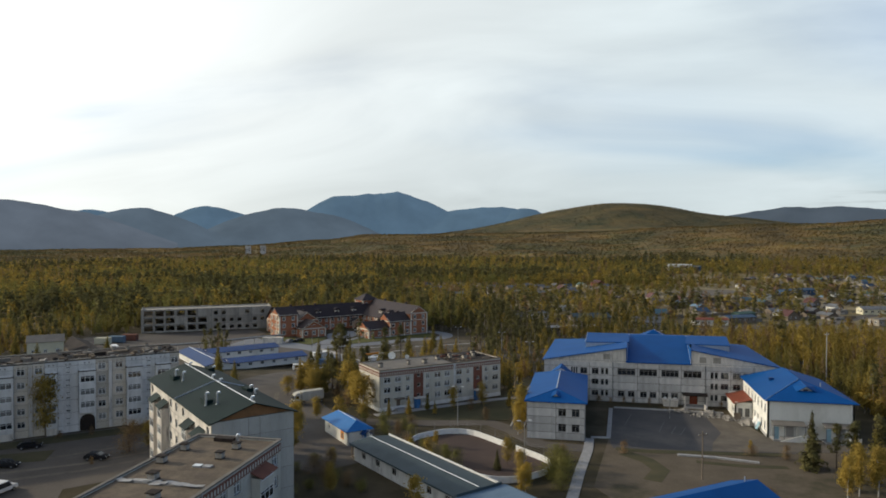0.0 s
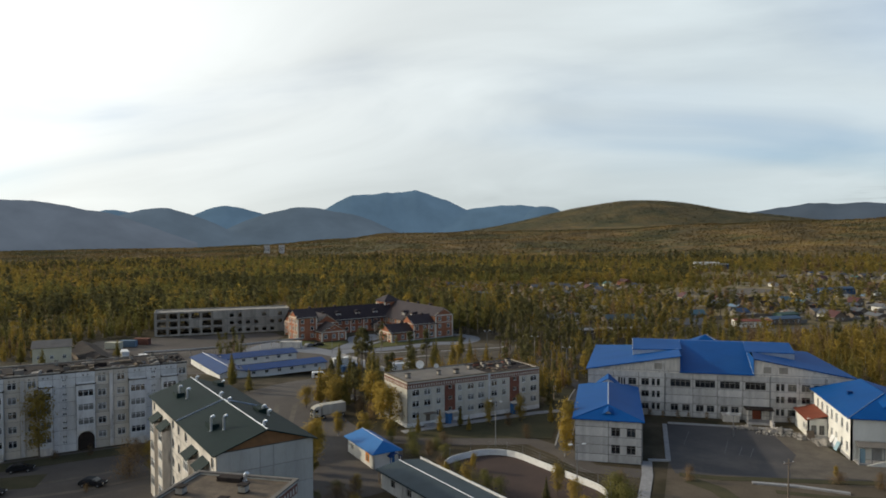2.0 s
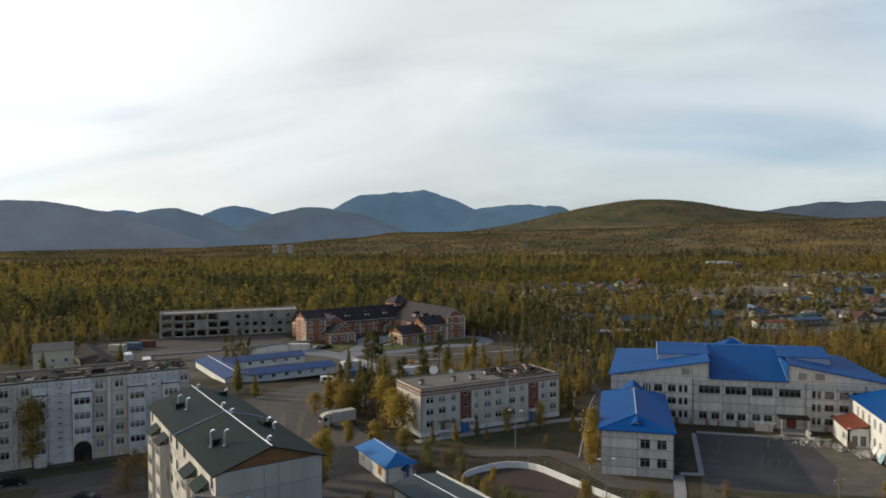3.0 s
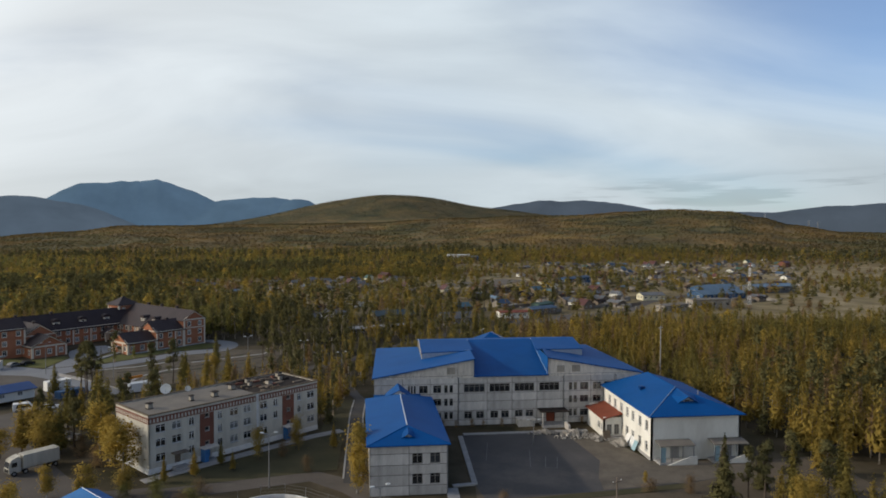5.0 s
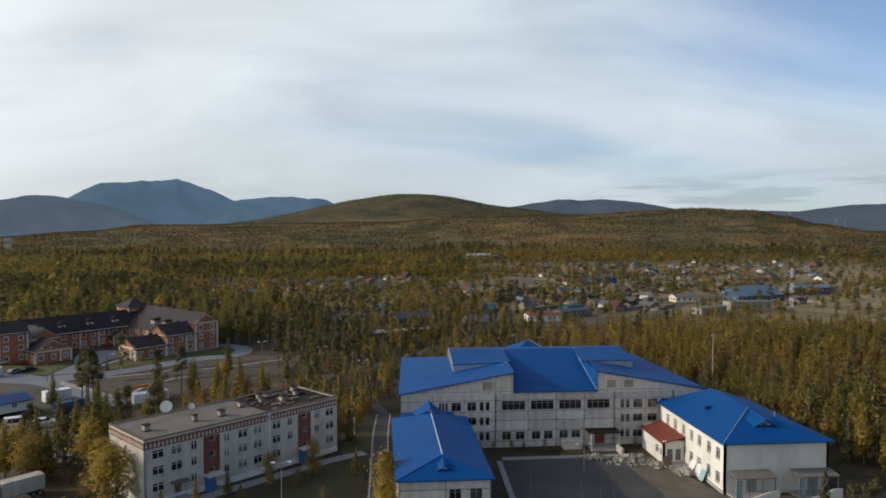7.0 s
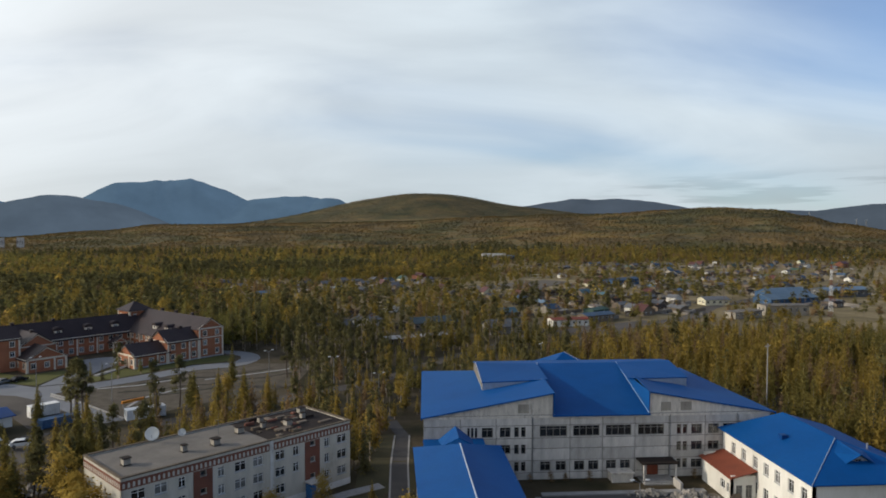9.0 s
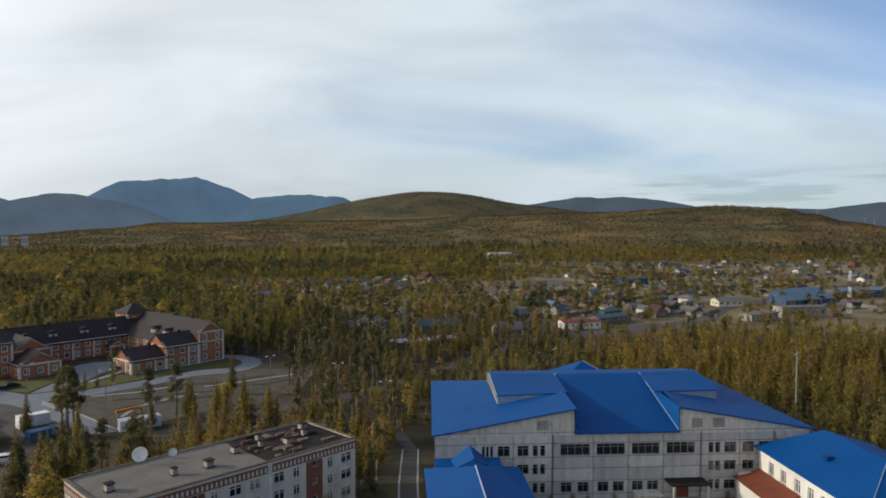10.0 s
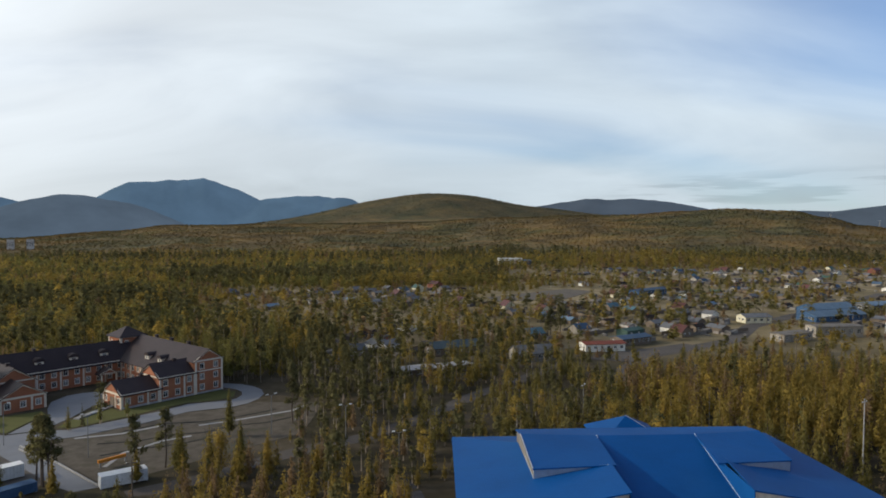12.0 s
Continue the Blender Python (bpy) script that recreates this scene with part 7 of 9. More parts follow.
for row in ((-108.0, 116.0, 0, 35, "black_paint", "dark parked car in the yard of the flats"), (-91.0, 113.5, 0, 10, "black_paint", "dark estate car parked in the yard"),
            (-72.5, 112.0, 0, 60, "black_paint", "dark car beside the green-roofed block"), (-104.0, 106.0, 0, 15, "black_paint", "dark car in the shaded yard"),
            (-84.0, 205.0, -0.6, 20, "white_paint", "white car by the blue-roofed stores"), (-116.0, 268.5, -2.6, 60, "black_paint", "dark car on the paved drive"),
            (-118.5, 266.0, -2.6, 70, "steel", "grey car on the paved drive")):
    car(*row)
car(-92.0, 94.0, 0, 85, "white_paint", "white minibus at the edge of the yard", van=True)
car(-89.0, 204.0, -0.6, 25, "white_paint", "white box van by the stores", van=True)


def container(x, y, z, turn, stuff, label, L=6.0, W=2.45, H=2.6):
    s = thing("container", label, "container", pose(x, y, z, 0, 0, turn), "containers and cabins")
    bm = bmesh.new()
    n = int(L / 0.3)
    # corrugated plan, drawn up as one shell
    line = [(L * (i + e) / n, 0.04 if i % 2 else 0.0) for i in range(n) for e in (0.12, 0.88)]
    plan = [(u, d) for u, d in line] + [(u, W - d) for u, d in reversed(line)]
    lo, hi = [[bm.verts.new((u, v, z)) for u, v in plan] for z in (0.15, H - 0.1)]
    for i in range(len(plan)):
        j = (i + 1) % len(plan)
        bm.faces.new((lo[i], lo[j], hi[j], hi[i]))
    part("body", bm, stuff, s)
    part("roof", boxes((-0.03, L + 0.03, -0.03, W + 0.03, H - 0.1, H)), stuff, s)
    part("door", boxes((L, L + 0.05, 0.1, W / 2 - 0.02, 0.2, H - 0.2)), stuff, s)
    part("door", boxes((L, L + 0.05, W / 2 + 0.02, W - 0.1, 0.2, H - 0.2)), stuff, s)
    for x0 in (0, L - 0.3):
        part("foot", boxes((x0, x0 + 0.3, 0.1, W - 0.1, 0, 0.15)), "steel", s)
    return s


for row in ((-71.8, 228.8, -2.58, 33, "white_paint", "long white cabin at the gate of the drive", 8.2, 2.6, 2.4), (-87.0, 223.4, -2.5, 50, "hall_blue", "low blue container beside the drive", 6.5, 2.4, 1.9),
            (-176, 232.2, -2.4, -45, "white_paint", "white container in the stores yard"), (-162, 224, -2.0, -45, "white_paint", "white container in the stores yard"), (-193, 245.4, -2.5, 10, "yellow_wall", "yellowish container by the stores"),
            (-190.5, 250.8, -2.5, 10, "pale_blue_roof", "blue container by the stores"), (-189, 257, -2.6, 10, "red_brick", "rusty red container by the stores"), (-93.5, 232, -2.5, 45, "white_paint", "white cabin behind the blue stores"),
            (-128, 262, -2.6, 10, "concrete_warm", "grey container before the ruined shell", 8.0)):
    container(*row)
gate = thing("gate_barrier", "orange barrier beam on short posts", "barrier", pose(-77.0, 240.2, -2.58, 0, 0, 48))
part("beam", boxes((0, 5.6, 0, 0.5, 1.0, 1.6)), "orange", gate)
for gx in (0.3, 5.5):
    part("post", boxes((gx, gx + 0.2, 0.1, 0.4, 0, 1.1)), "steel", gate)


pipe = thing("heating_pipe", "pale lagged heating pipes on low posts", "pipeline", pose(0, 0, 0))
RUN = ((-166, 232), (-153, 241), (-144, 249), (-130, 268), (-124, 274))
for (ax, ay), (bx, by) in zip(RUN, RUN[1:]):
    for off in (0, 0.9):
        part("pipe", tubes(((ax + off, ay - off, -0.6 + off * 0.5), (bx + off, by - off, -0.6 + off * 0.5), 0.3), sides=8), "kerb", pipe)
    n = int(math.dist((ax, ay), (bx, by)) / 4)
    for k in range(n):
        px, py = ax + (bx - ax) * k / n + 0.4, ay + (by - ay) * k / n - 0.4
        part("post", boxes((px - 0.12, px + 0.12, py - 0.12, py + 0.12, -3.0, -0.9)), "concrete_warm", pipe)
rubble(-68.8, 181.6, 3.4, 2.2, 60, "heap of brown timber and junk among the trees", 8, 0.8, 1.0)
rubble(-113.0, 204.0, 2.0, 3.5, 60, "heap of pale rubble beside the stores", 9, 0.6, 0.9)

# ---- poles, lamps and the lattice mast ----
def street_lamp(x, y, h, turn, label="thin grey street lamp with a double arm", arms=2):
    z = ground_z(x, y)
    s = thing("street_lamp", label, "street lamp", pose(x, y, z, 0, 0, turn), "street lamps")
    part("pole", tubes(((0, 0, 0), (0, 0, h), 0.11, 0.06)), "steel", s)
    for d in (-1, 1)[:arms]:
        part("arm", tubes(((0, 0, h - 0.1), (d * 1.1, 0, h + 0.35), 0.04), sides=6), "steel", s)
        part("lamp_head", boxes((d * 1.1 - 0.3, d * 1.1 + 0.3, -0.12, 0.12, h + 0.28, h + 0.42)), "frame_white", s)
    return s


def pole(x, y, h, label="weathered wooden power pole", stuff="boards", r=0.14):
    z = ground_z(x, y)
    s = thing("utility_pole", label, "utility pole", pose(x, y, z, 0, 0, 30), "utility poles")
    part("pole", tubes(((0, 0, 0), (0, 0, h), r, r * 0.7)), stuff, s)
    part("crossarm", boxes((-0.9, 0.9, -0.06, 0.06, h - 0.7, h - 0.55)), stuff, s)
    for k in (-0.8, 0, 0.8):
        part("insulator", tubes(((k, 0, h - 0.55), (k, 0, h - 0.38), 0.05), sides=6), "frame_white", s)
    return s


for row in ((-26.4, 151.5, 8.5, 0), (-9.5, 128.5, 8, 20), (20.5, 168.0, 4.5, 0), (-17.2, 232, 9, 15), (-29, 252, 9, 15), (-47, 262, 9, 40), (-82, 247, 9, 40), (-104, 256, 9, 40), (28, 268, 9, 60)):
    street_lamp(*row)
pole(21.6, 127.5, 8.5)
pole(71.5, 226.5, 16.0, "tall pale concrete post among the larches", "kerb", 0.16)
for row in ((-24, 300, 11), (-2, 318, 11), (22, 330, 10), (-62, 218, 9), (-84, 232, 9), (90, 300, 10), (118, 330, 10), (160, 428, 12), (180, 470, 12), (42, 420, 9), (8, 402, 9), (235, 548, 11), (-38, 244, 9)):
    pole(*row)


def mast(x, y, h):
    z = ground_z(x, y)
    s = thing("lattice_mast", "red and white lattice radio mast", "radio mast", pose(x, y, z))
    n = 10
    for k in range(n):
        a, b = k / n, (k + 1) / n
        wa, wb = 0.75 - 0.45 * a, 0.75 - 0.45 * b
        rows = []
        c = [(-1, -1), (1, -1), (1, 1), (-1, 1)]
        for i in range(4):
            p, q = c[i], c[(i + 1) % 4]
            rows += [((p[0] * wa, p[1] * wa, h * a), (p[0] * wb, p[1] * wb, h * b), 0.06), ((p[0] * wa, p[1] * wa, h * a), (q[0] * wb, q[1] * wb, h * b), 0.025), ((q[0] * wa, q[1] * wa, h * a), (p[0] * wb, p[1] * wb, h * b), 0.025)]
        part("mast_section", tubes(*rows, sides=4), "red_roof" if k % 3 == 0 else "white_paint", s, "red painted section" if k % 3 == 0 else "white painted section")
    part("aerial", tubes(((0, 0, h), (0, 0, h + 3), 0.05), sides=5), "steel", s)


mast(193.0, 389.0, 25.0)

# ---- the village of low houses beyond the woods ----
def inside(x, y, poly):
    n, hit = len(poly), False
    for i in range(n):
        (ax, ay), (bx, by) = poly[i], poly[(i + 1) % n]
        if (ay > y) != (by > y) and x < (bx - ax) * (y - ay) / (by - ay) + ax:
            hit = not hit
    return hit


LANES = (((-13, 150), (-13, 190), 4), ((-13, 190), (-12.5, 214), 2.2), ((4, 296), (40, 340), 2.6), ((-30, 334), (30, 348), 3), ((-200, 420), (-150, 270), 5), ((-66, 226), (-38, 250), 2.4), ((-38, 250), (-14, 270), 2.2), ((-14, 270), (4, 296), 2.0),
         ((48, 312), (76, 354), 6), ((76, 354), (123, 386), 9), ((123, 386), (153, 430), 7), ((153, 430), (231, 506), 7), ((231, 506), (372, 645), 6))


def near_lane(x, y, margin):
    for (ax, ay), (bx, by), w in LANES:
        t = max(0, min(1, ((x - ax) * (bx - ax) + (y - ay) * (by - ay)) / ((bx - ax) ** 2 + (by - ay) ** 2)))
        if math.hypot(x - ax - t * (bx - ax), y - ay - t * (by - ay)) < w + margin:
            return True
    return False


def village_house(label, wall, roof, w, d, h, rise, along="x"):
    s = thing("house", label, "house", pose(0, 0, -60), "village houses")
    part("wall", boxes((0, w, 0, d, -0.6, h)), wall, s)
    gable_roof(s, 0, w, 0, d, h + 0.02, h + rise, along, roof, 0.45, 0.14, gable=wall)
    part("lean_to", boxes((w + 0.02, w + 2.6, d * 0.2, d * 0.85, -0.6, h * 0.7)), "boards", s, "boarded lean-to")
    part("lean_to_roof", slabs(0.1, ((w + 0.02, d * 0.15, h * 0.95), (w + 0.02, d * 0.9, h * 0.95), (w + 2.9, d * 0.9, h * 0.72), (w + 2.9, d * 0.15, h * 0.72))), "grey_sheet", s)
    add_window(s, pose(w * 0.2, -0.1, h * 0.35), 1.2, 1.15, "plastic", 0.4)
    add_window(s, pose(w * 0.65, -0.1, h * 0.35), 1.2, 1.15, "plastic", 0.4)
    part("chimney", boxes((w * 0.45, w * 0.45 + 0.5, d * 0.55, d * 0.55 + 0.5, h + rise * 0.5, h + rise + 0.6)), "red_brick", s)
    return s


M["faded_blue_sheet"] = mat("faded_blue_sheet", (0.070, 0.105, 0.155), (0.05, 0.078, 0.115), 0.75, 0.5, 6, 0.1, vary=0.2)
M["grey_sheet"] = mat("grey_slate_sheet", (0.145, 0.147, 0.150), (0.085, 0.087, 0.09), 0.75, 0.5, 6, 0.15, vary=0.2)
M["green_sheet"] = mat("faded_green_sheet", (0.06, 0.105, 0.085), (0.045, 0.08, 0.065), 0.55, 0.5, 6, 0.1, vary=0.15)
M["maroon_sheet"] = mat("maroon_sheet", (0.105, 0.045, 0.040), (0.075, 0.034, 0.03), 0.5, 0.5, 6, 0.1, vary=0.15)
M["turquoise_sheet"] = mat("turquoise_sheet", (0.085, 0.15, 0.175), (0.065, 0.115, 0.135), 0.55, 0.5, 6, 0.1, vary=0.15)
KINDS = [village_house("weathered wooden house with a grey slate roof", "boards", "grey_sheet", 8, 7, 2.8, 2.0),
         village_house("dark log house with a low grey roof", "boards", "grey_sheet", 10, 7, 2.6, 1.4),
         village_house("grey house with a faded blue sheet roof", "ruin", "faded_blue_sheet", 8.5, 7, 3.0, 2.2),
         village_house("pale house with a faded blue roof", "boards", "pale_blue_roof", 9, 6, 2.6, 1.4),
         village_house("cream house with a steep maroon roof", "yellow_wall", "maroon_sheet", 8, 7.5, 3.0, 3.2, "y"),
         village_house("grey-brown house with a steep maroon roof", "boards", "maroon_sheet", 8, 8, 3.0, 3.0, "y"),
         village_house("low wooden house with a green roof", "boards", "green_sheet", 9, 7, 2.7, 2.2),
         village_house("low pale shed with a light grey roof", "concrete", "felt_grey", 6.5, 4, 2.2, 0.5),
         village_house("wooden house with a turquoise roof", "boards", "turquoise_sheet", 9, 7, 2.7, 2.2),
         village_house("brown timber barn with a dark roof", "boards", "bitumen_dark", 8, 5, 2.5, 1.2),
         village_house("whitewashed house with a pale grey roof", "white_wall", "grey_sheet", 8, 7, 3.0, 1.8, "y"),
         village_house("yellow house with a bright green roof", "yellow_wall", "green_sheet", 9, 8, 3.6, 2.8),
         village_house("large reddish brick house with a maroon roof", "red_brick", "maroon_sheet", 13, 9, 5.2, 2.4),
         village_house("dark green sheet-metal garage", "green_sheet", "green_sheet", 13, 7, 3.4, 0.9)]
PLOTS = []


def put_house(k, x, y, turn):
    PLOTS.append((x, y))
    return copy_thing(KINDS[k], pose(x, y, ground_z(x, y), 0, 0, turn) @ Matrix.Scale(0.86, 4))


# W white, G grey or wooden, D dark, C cream with a maroon roof, S and B blue roofs, R red roofs, T turquoise, L green, P red brick, N green garage, Y yellow
SORT = {"W": (10,), "G": (0, 1, 7, 9, 0), "D": (9, 1), "C": (4,), "S": (2, 3), "B": (3,), "R": (5,), "T": (8,), "L": (11,), "P": (12,), "N": (13,), "Y": (7,)}
rv = random.Random(21)


def row_of_houses(*rows):
    for sort, x, y in rows:
        k = rv.choice(SORT[sort])
        if min((math.dist((x, y), p) for p in PLOTS), default=99) > 7:
            put_house(k, x, y, rv.choice((30, 32, 28, 120)) + rv.uniform(-6, 6) if k != 4 else rv.uniform(16, 30))


# the middle of the village
row_of_houses(("L", 0, 649), ("P", 16, 674), ("C", 18, 531), ("C", 43, 504), ("C", 59, 477), ("W", -16, 414), ("G", -34, 395), ("W", -28, 365), ("W", -18, 367), ("G", -36, 354), ("T", 37, 392), ("G", 42, 470), ("S", 62, 452), ("S", 70, 440), ("S", 61, 404), ("N", 80, 394))
row_of_houses(("W", -149, 632), ("W", -185, 922), ("G", -106, 633), ("G", -95, 611), ("G", -88, 628), ("G", -80, 608), ("B", -96, 510), ("G", -66, 599), ("D", -45, 634), ("G", -37, 607), ("R", -22, 591), ("G", -29, 583), ("G", -14, 577), ("G", -56, 566), ("B", -46, 553), ("G", -127, 585), ("D", 62, 757), ("T", 71, 780), ("W", 16, 820), ("W", 45, 820))
# towards the mast and beyond it
row_of_houses(("C", 134, 591), ("W", 128, 543), ("W", 167, 582), ("G", 129, 495), ("T", 104, 500), ("R", 144, 492), ("W", 190, 599), ("S", 178, 562), ("S", 171, 519), ("W", 147, 460), ("G", 131, 432), ("D", 118, 412), ("G", 133, 410), ("R", 104, 394), ("T", 116, 483), ("G", 85, 517), ("D", 86, 471), ("D", 82, 432), ("G", 92, 422), ("G", 103, 424), ("W", 104, 406))
row_of_houses(("W", 325, 698), ("C", 320, 663), ("W", 398, 768), ("S", 354, 677), ("G", 446, 831), ("G", 324, 749), ("R", 354, 762), ("W", 562, 979), ("W", 648, 1047), ("G", 447, 864), ("G", 306, 762), ("G", 341, 848), ("W", 334, 860), ("G", 235, 834), ("R", 219, 819), ("G", 229, 782), ("T", 287, 818), ("S", 268, 748), ("G", 243, 772), ("G", 228, 939), ("W", 400, 928))
row_of_houses(("W", 458, 1078), ("G", 427, 918), ("G", 319, 919), ("G", 477, 937), ("G", 436, 761), ("S", 395, 725), ("G", 485, 847), ("G", 232, 584), ("G", 267, 626), ("D", 219, 592), ("G", 265, 587))
# scattered houses at the far left
row_of_houses(("W", -289, 792), ("C", -293, 826), ("S", -358, 942), ("W", -259, 797), ("W", -222, 810), ("R", -241, 855), ("S", -244, 717), ("W", -280, 709), ("G", -304, 741), ("G", -179, 711), ("G", -236, 769))
HALLS = ((53, 362), (62, 364), (72, 375), (82, 380), (143, 384), (152, 390), (165, 398), (180, 400), (200, 452), (215, 458), (228, 464), (215, 472), (235, 480), (268, 504), (285, 508), (158, 600), (170, 608), (183, 618), (-4, 355), (8, 359), (-11, 322), (0, 328), (28, 345), (158, 446), (168, 447))
tries = 0
while len(PLOTS) < 175 and tries < 9000:
    tries += 1
    if rv.random() < 0.78:
        y = 430 + 520 * rv.random()
        x = rv.uniform(0.16, 0.66) * (y - 60)
    else:
        y = 520 + 150 * rv.random()
        x = rv.uniform(-150, 30)
    if inside(x, y, ((30, 545), (35, 600), (118, 690), (150, 655), (100, 560))) or near_lane(x, y, 8):
        continue
    if min(math.dist((x, y), p) for p in (*PLOTS, *HALLS)) < 13:
        continue
    put_house(rv.choice((0, 0, 0, 1, 1, 1, 1, 2, 6, 7, 7, 9, 9, 9, 9, 9, 5, 10)), x, y, rv.choice((30, 120, 36, 126, 24)) + rv.uniform(-6, 6))
for k in KINDS:                                           # the patterns themselves stand in the far row
    i = KINDS.index(k)
    x, y = 250 + i * 22, 880 + 24 * math.sin(i * 3.0)
    k.matrix_basis = pose(x, y, ground_z(x, y), 0, 0, 30)
    PLOTS.append((x, y))


def hall(name, label, x, y, turn, w, d, h, rise, wall, roof, along="x", n=5, z=None):
    s = thing(name, label, "warehouse", pose(x, y, ground_z(x, y) if z is None else z, 0, 0, turn))
    facade(s, 0, 0, 0, w, -0.5, h, [((i + 0.25) * w / n, (i + 0.7) * w / n, h * 0.35, h * 0.75) for i in range(n)], (), (), wall, curtains=0.2)
    facade(s, 0, d, -90, d, -0.5, h, [(d * 0.2, d * 0.4, h * 0.35, h * 0.75), (d * 0.6, d * 0.8, h * 0.35, h * 0.75)], (), (), wall, curtains=0.2)
    part("wall", boxes((0, w, d - 0.3, d, -0.5, h)), wall, s)
    part("wall", boxes((w - 0.3, w, 0.36, d - 0.31, -0.5, h)), wall, s)
    gable_roof(s, 0, w, 0, d, h + 0.02, h + rise, along, roof, 0.5, 0.15, gable=wall)
    return s


hall("shop_building", "low red and white shop with a flat-pitched red roof", 53, 360, 8, 16, 7, 3.0, 0.6, "white_wall", "red_roof", n=6)
hall("shop_building", "long low shop with a dark blue roof", 71, 372, 28, 16, 7, 3.0, 0.9, "boards", "faded_blue_sheet", n=6)
hall("warehouse", "unfinished pale block building with gaping window holes", 164, 394, 2, 22, 8, 4.8, 0.3, "ruin", "felt_grey", n=6)
hall("warehouse", "low unfinished block building beside the warehouses", 142, 380, 24, 18, 7, 3.2, 0.3, "ruin", "felt_grey", n=5)
hall("warehouse", "long warehouse with a dull blue front and a pale blue roof", 196, 446, 18, 36, 13, 3.0, 2.2, "hall_blue", "pale_blue_roof", n=9)
hall("warehouse", "tall grey-blue warehouse with a pale blue roof", 206, 463, 18, 30, 13, 5.0, 2.4, "hall_blue", "pale_blue_roof", n=8)
hall("warehouse", "blue-roofed warehouse behind the mast", 262, 497, 14, 36, 14, 4.4, 1.4, "grey_sheet", "pale_blue_roof", n=8)
hall("warehouse", "long white store at the edge of the far woods", 112, 1038, 2, 32, 11, 8.4, 0.8, "white_wall", "concrete_blue", n=7)
hall("warehouse", "small blue store beside the long white one", 147, 1038, 2, 9, 10, 5.6, 1.6, "hall_blue", "pale_blue_roof", n=2)
hall("long_house", "long dark blue building in the village", 154, 596, 37, 36, 9, 4.2, 1.2, "hall_blue", "faded_blue_sheet", n=8)
hall("long_house", "long house with a faded blue-grey roof among trees", -5, 352, 22, 19, 9, 3.2, 1.8, "boards", "slate_green", n=6)
hall("long_house", "grey wooden house with a pale gable", 24, 341, 14, 14, 9, 3.2, 2.2, "ruin", "grey_sheet", n=4)
hall("low_shed", "low shed with a pale flat roof among pines", -16, 318, 24, 11, 6, 2.6, 0.4, "boards", "kerb", n=3)
hall("low_shed", "low open shed with a pale sheet roof", -3, 325, 24, 10, 5, 2.4, 0.4, "boards", "kerb", n=3)
hall("long_house", "low yellowish house with a grey roof", 156, 441, 4, 14, 9, 3.2, 1.4, "yellow_wall", "grey_sheet", n=4)
stand = thing("goal_frame", "yellow football goal frame at the field edge", "goal", pose(108, 684, ground_z(108, 684), 0, 0, 20))
for gx in (0, 12):
    part("post", tubes(((gx, 0, 0), (gx, 0, 4.2), 0.12), sides=6), "yellow_wall", stand)
part("crossbar", tubes(((0, 0, 4.2), (12, 0, 4.2), 0.12), sides=6), "yellow_wall", stand)
part("crossbar", tubes(((0, 0, 1.6), (12, 0, 1.6), 0.10), sides=6), "yellow_wall", stand)
for tx in (-735, -700):                                   # two pale blocks on the far wooded plain
    hall("apartment_block", "pale tall block far off above the woods", tx, 1408, 20, 11, 10, 19, 0.5, "concrete", "felt_grey", n=4)


def pylon(x, y, h=29):
    """A slim steel tower of the power line over the far slope."""
    z = ground_z(x, y)
    t = thing("power_pylon", "slim pale steel power pylon on the wooded slope", "pylon", pose(x, y, z - 1), "power pylons")
    for k in range(4):
        a, b = (3.0 * (1 - 0.2 * k) - 0.6, 3.0 * (1 - 0.2 * (k + 1)) - 0.6)
        rows = []
        for p, q in (((-1, -1), (1, -1)), ((1, -1), (1, 1)), ((1, 1), (-1, 1)), ((-1, 1), (-1, -1))):
            lo, hi = h * k / 4, h * (k + 1) / 4
            rows += [((p[0] * a, p[1] * a, lo), (p[0] * b, p[1] * b, hi), 0.20), ((p[0] * a, p[1] * a, lo), (q[0] * b, q[1] * b, hi), 0.10)]
        part("tower_section", tubes(*rows, sides=4), "kerb", t)
    for f in (0.72, 0.85, 0.98):
        part("crossarm", tubes(((-4.5, 0, h * f), (4.5, 0, h * f), 0.22), sides=4), "frame_white", t)


for q in ((1218, 2060), (1330, 2010), (1345, 1990)):
    pylon(*q)


def fence(x, y, turn, L, h=1.7):
    """A board fence: each bay is one panel on two posts."""
    s = thing("fence", "weathered grey board fence between village plots", "fence", pose(x, y, ground_z(x, y), 0, 0, turn), "village fences")
    n = max(1, int(L / 5))
    if ("fence", h) not in SHARED:
        me = to_mesh("fence_panel", boxes((0.05, 4.95, -0.03, 0.03, 0.1, h)))
        me.materials.append(M["boards"])
        mp = to_mesh("post", boxes((-0.07, 0.07, -0.07, 0.07, -0.6, h + 0.1)))
        mp.materials.append(M["boards"])
        SHARED["fence", h] = (me, mp)
    me, mp = SHARED["fence", h]
    for i in range(n):
        part("fence_panel", me, None, s, m=pose(i * 5, 0, 0))
        part("post", mp, None, s, m=pose(i * 5, 0, 0))


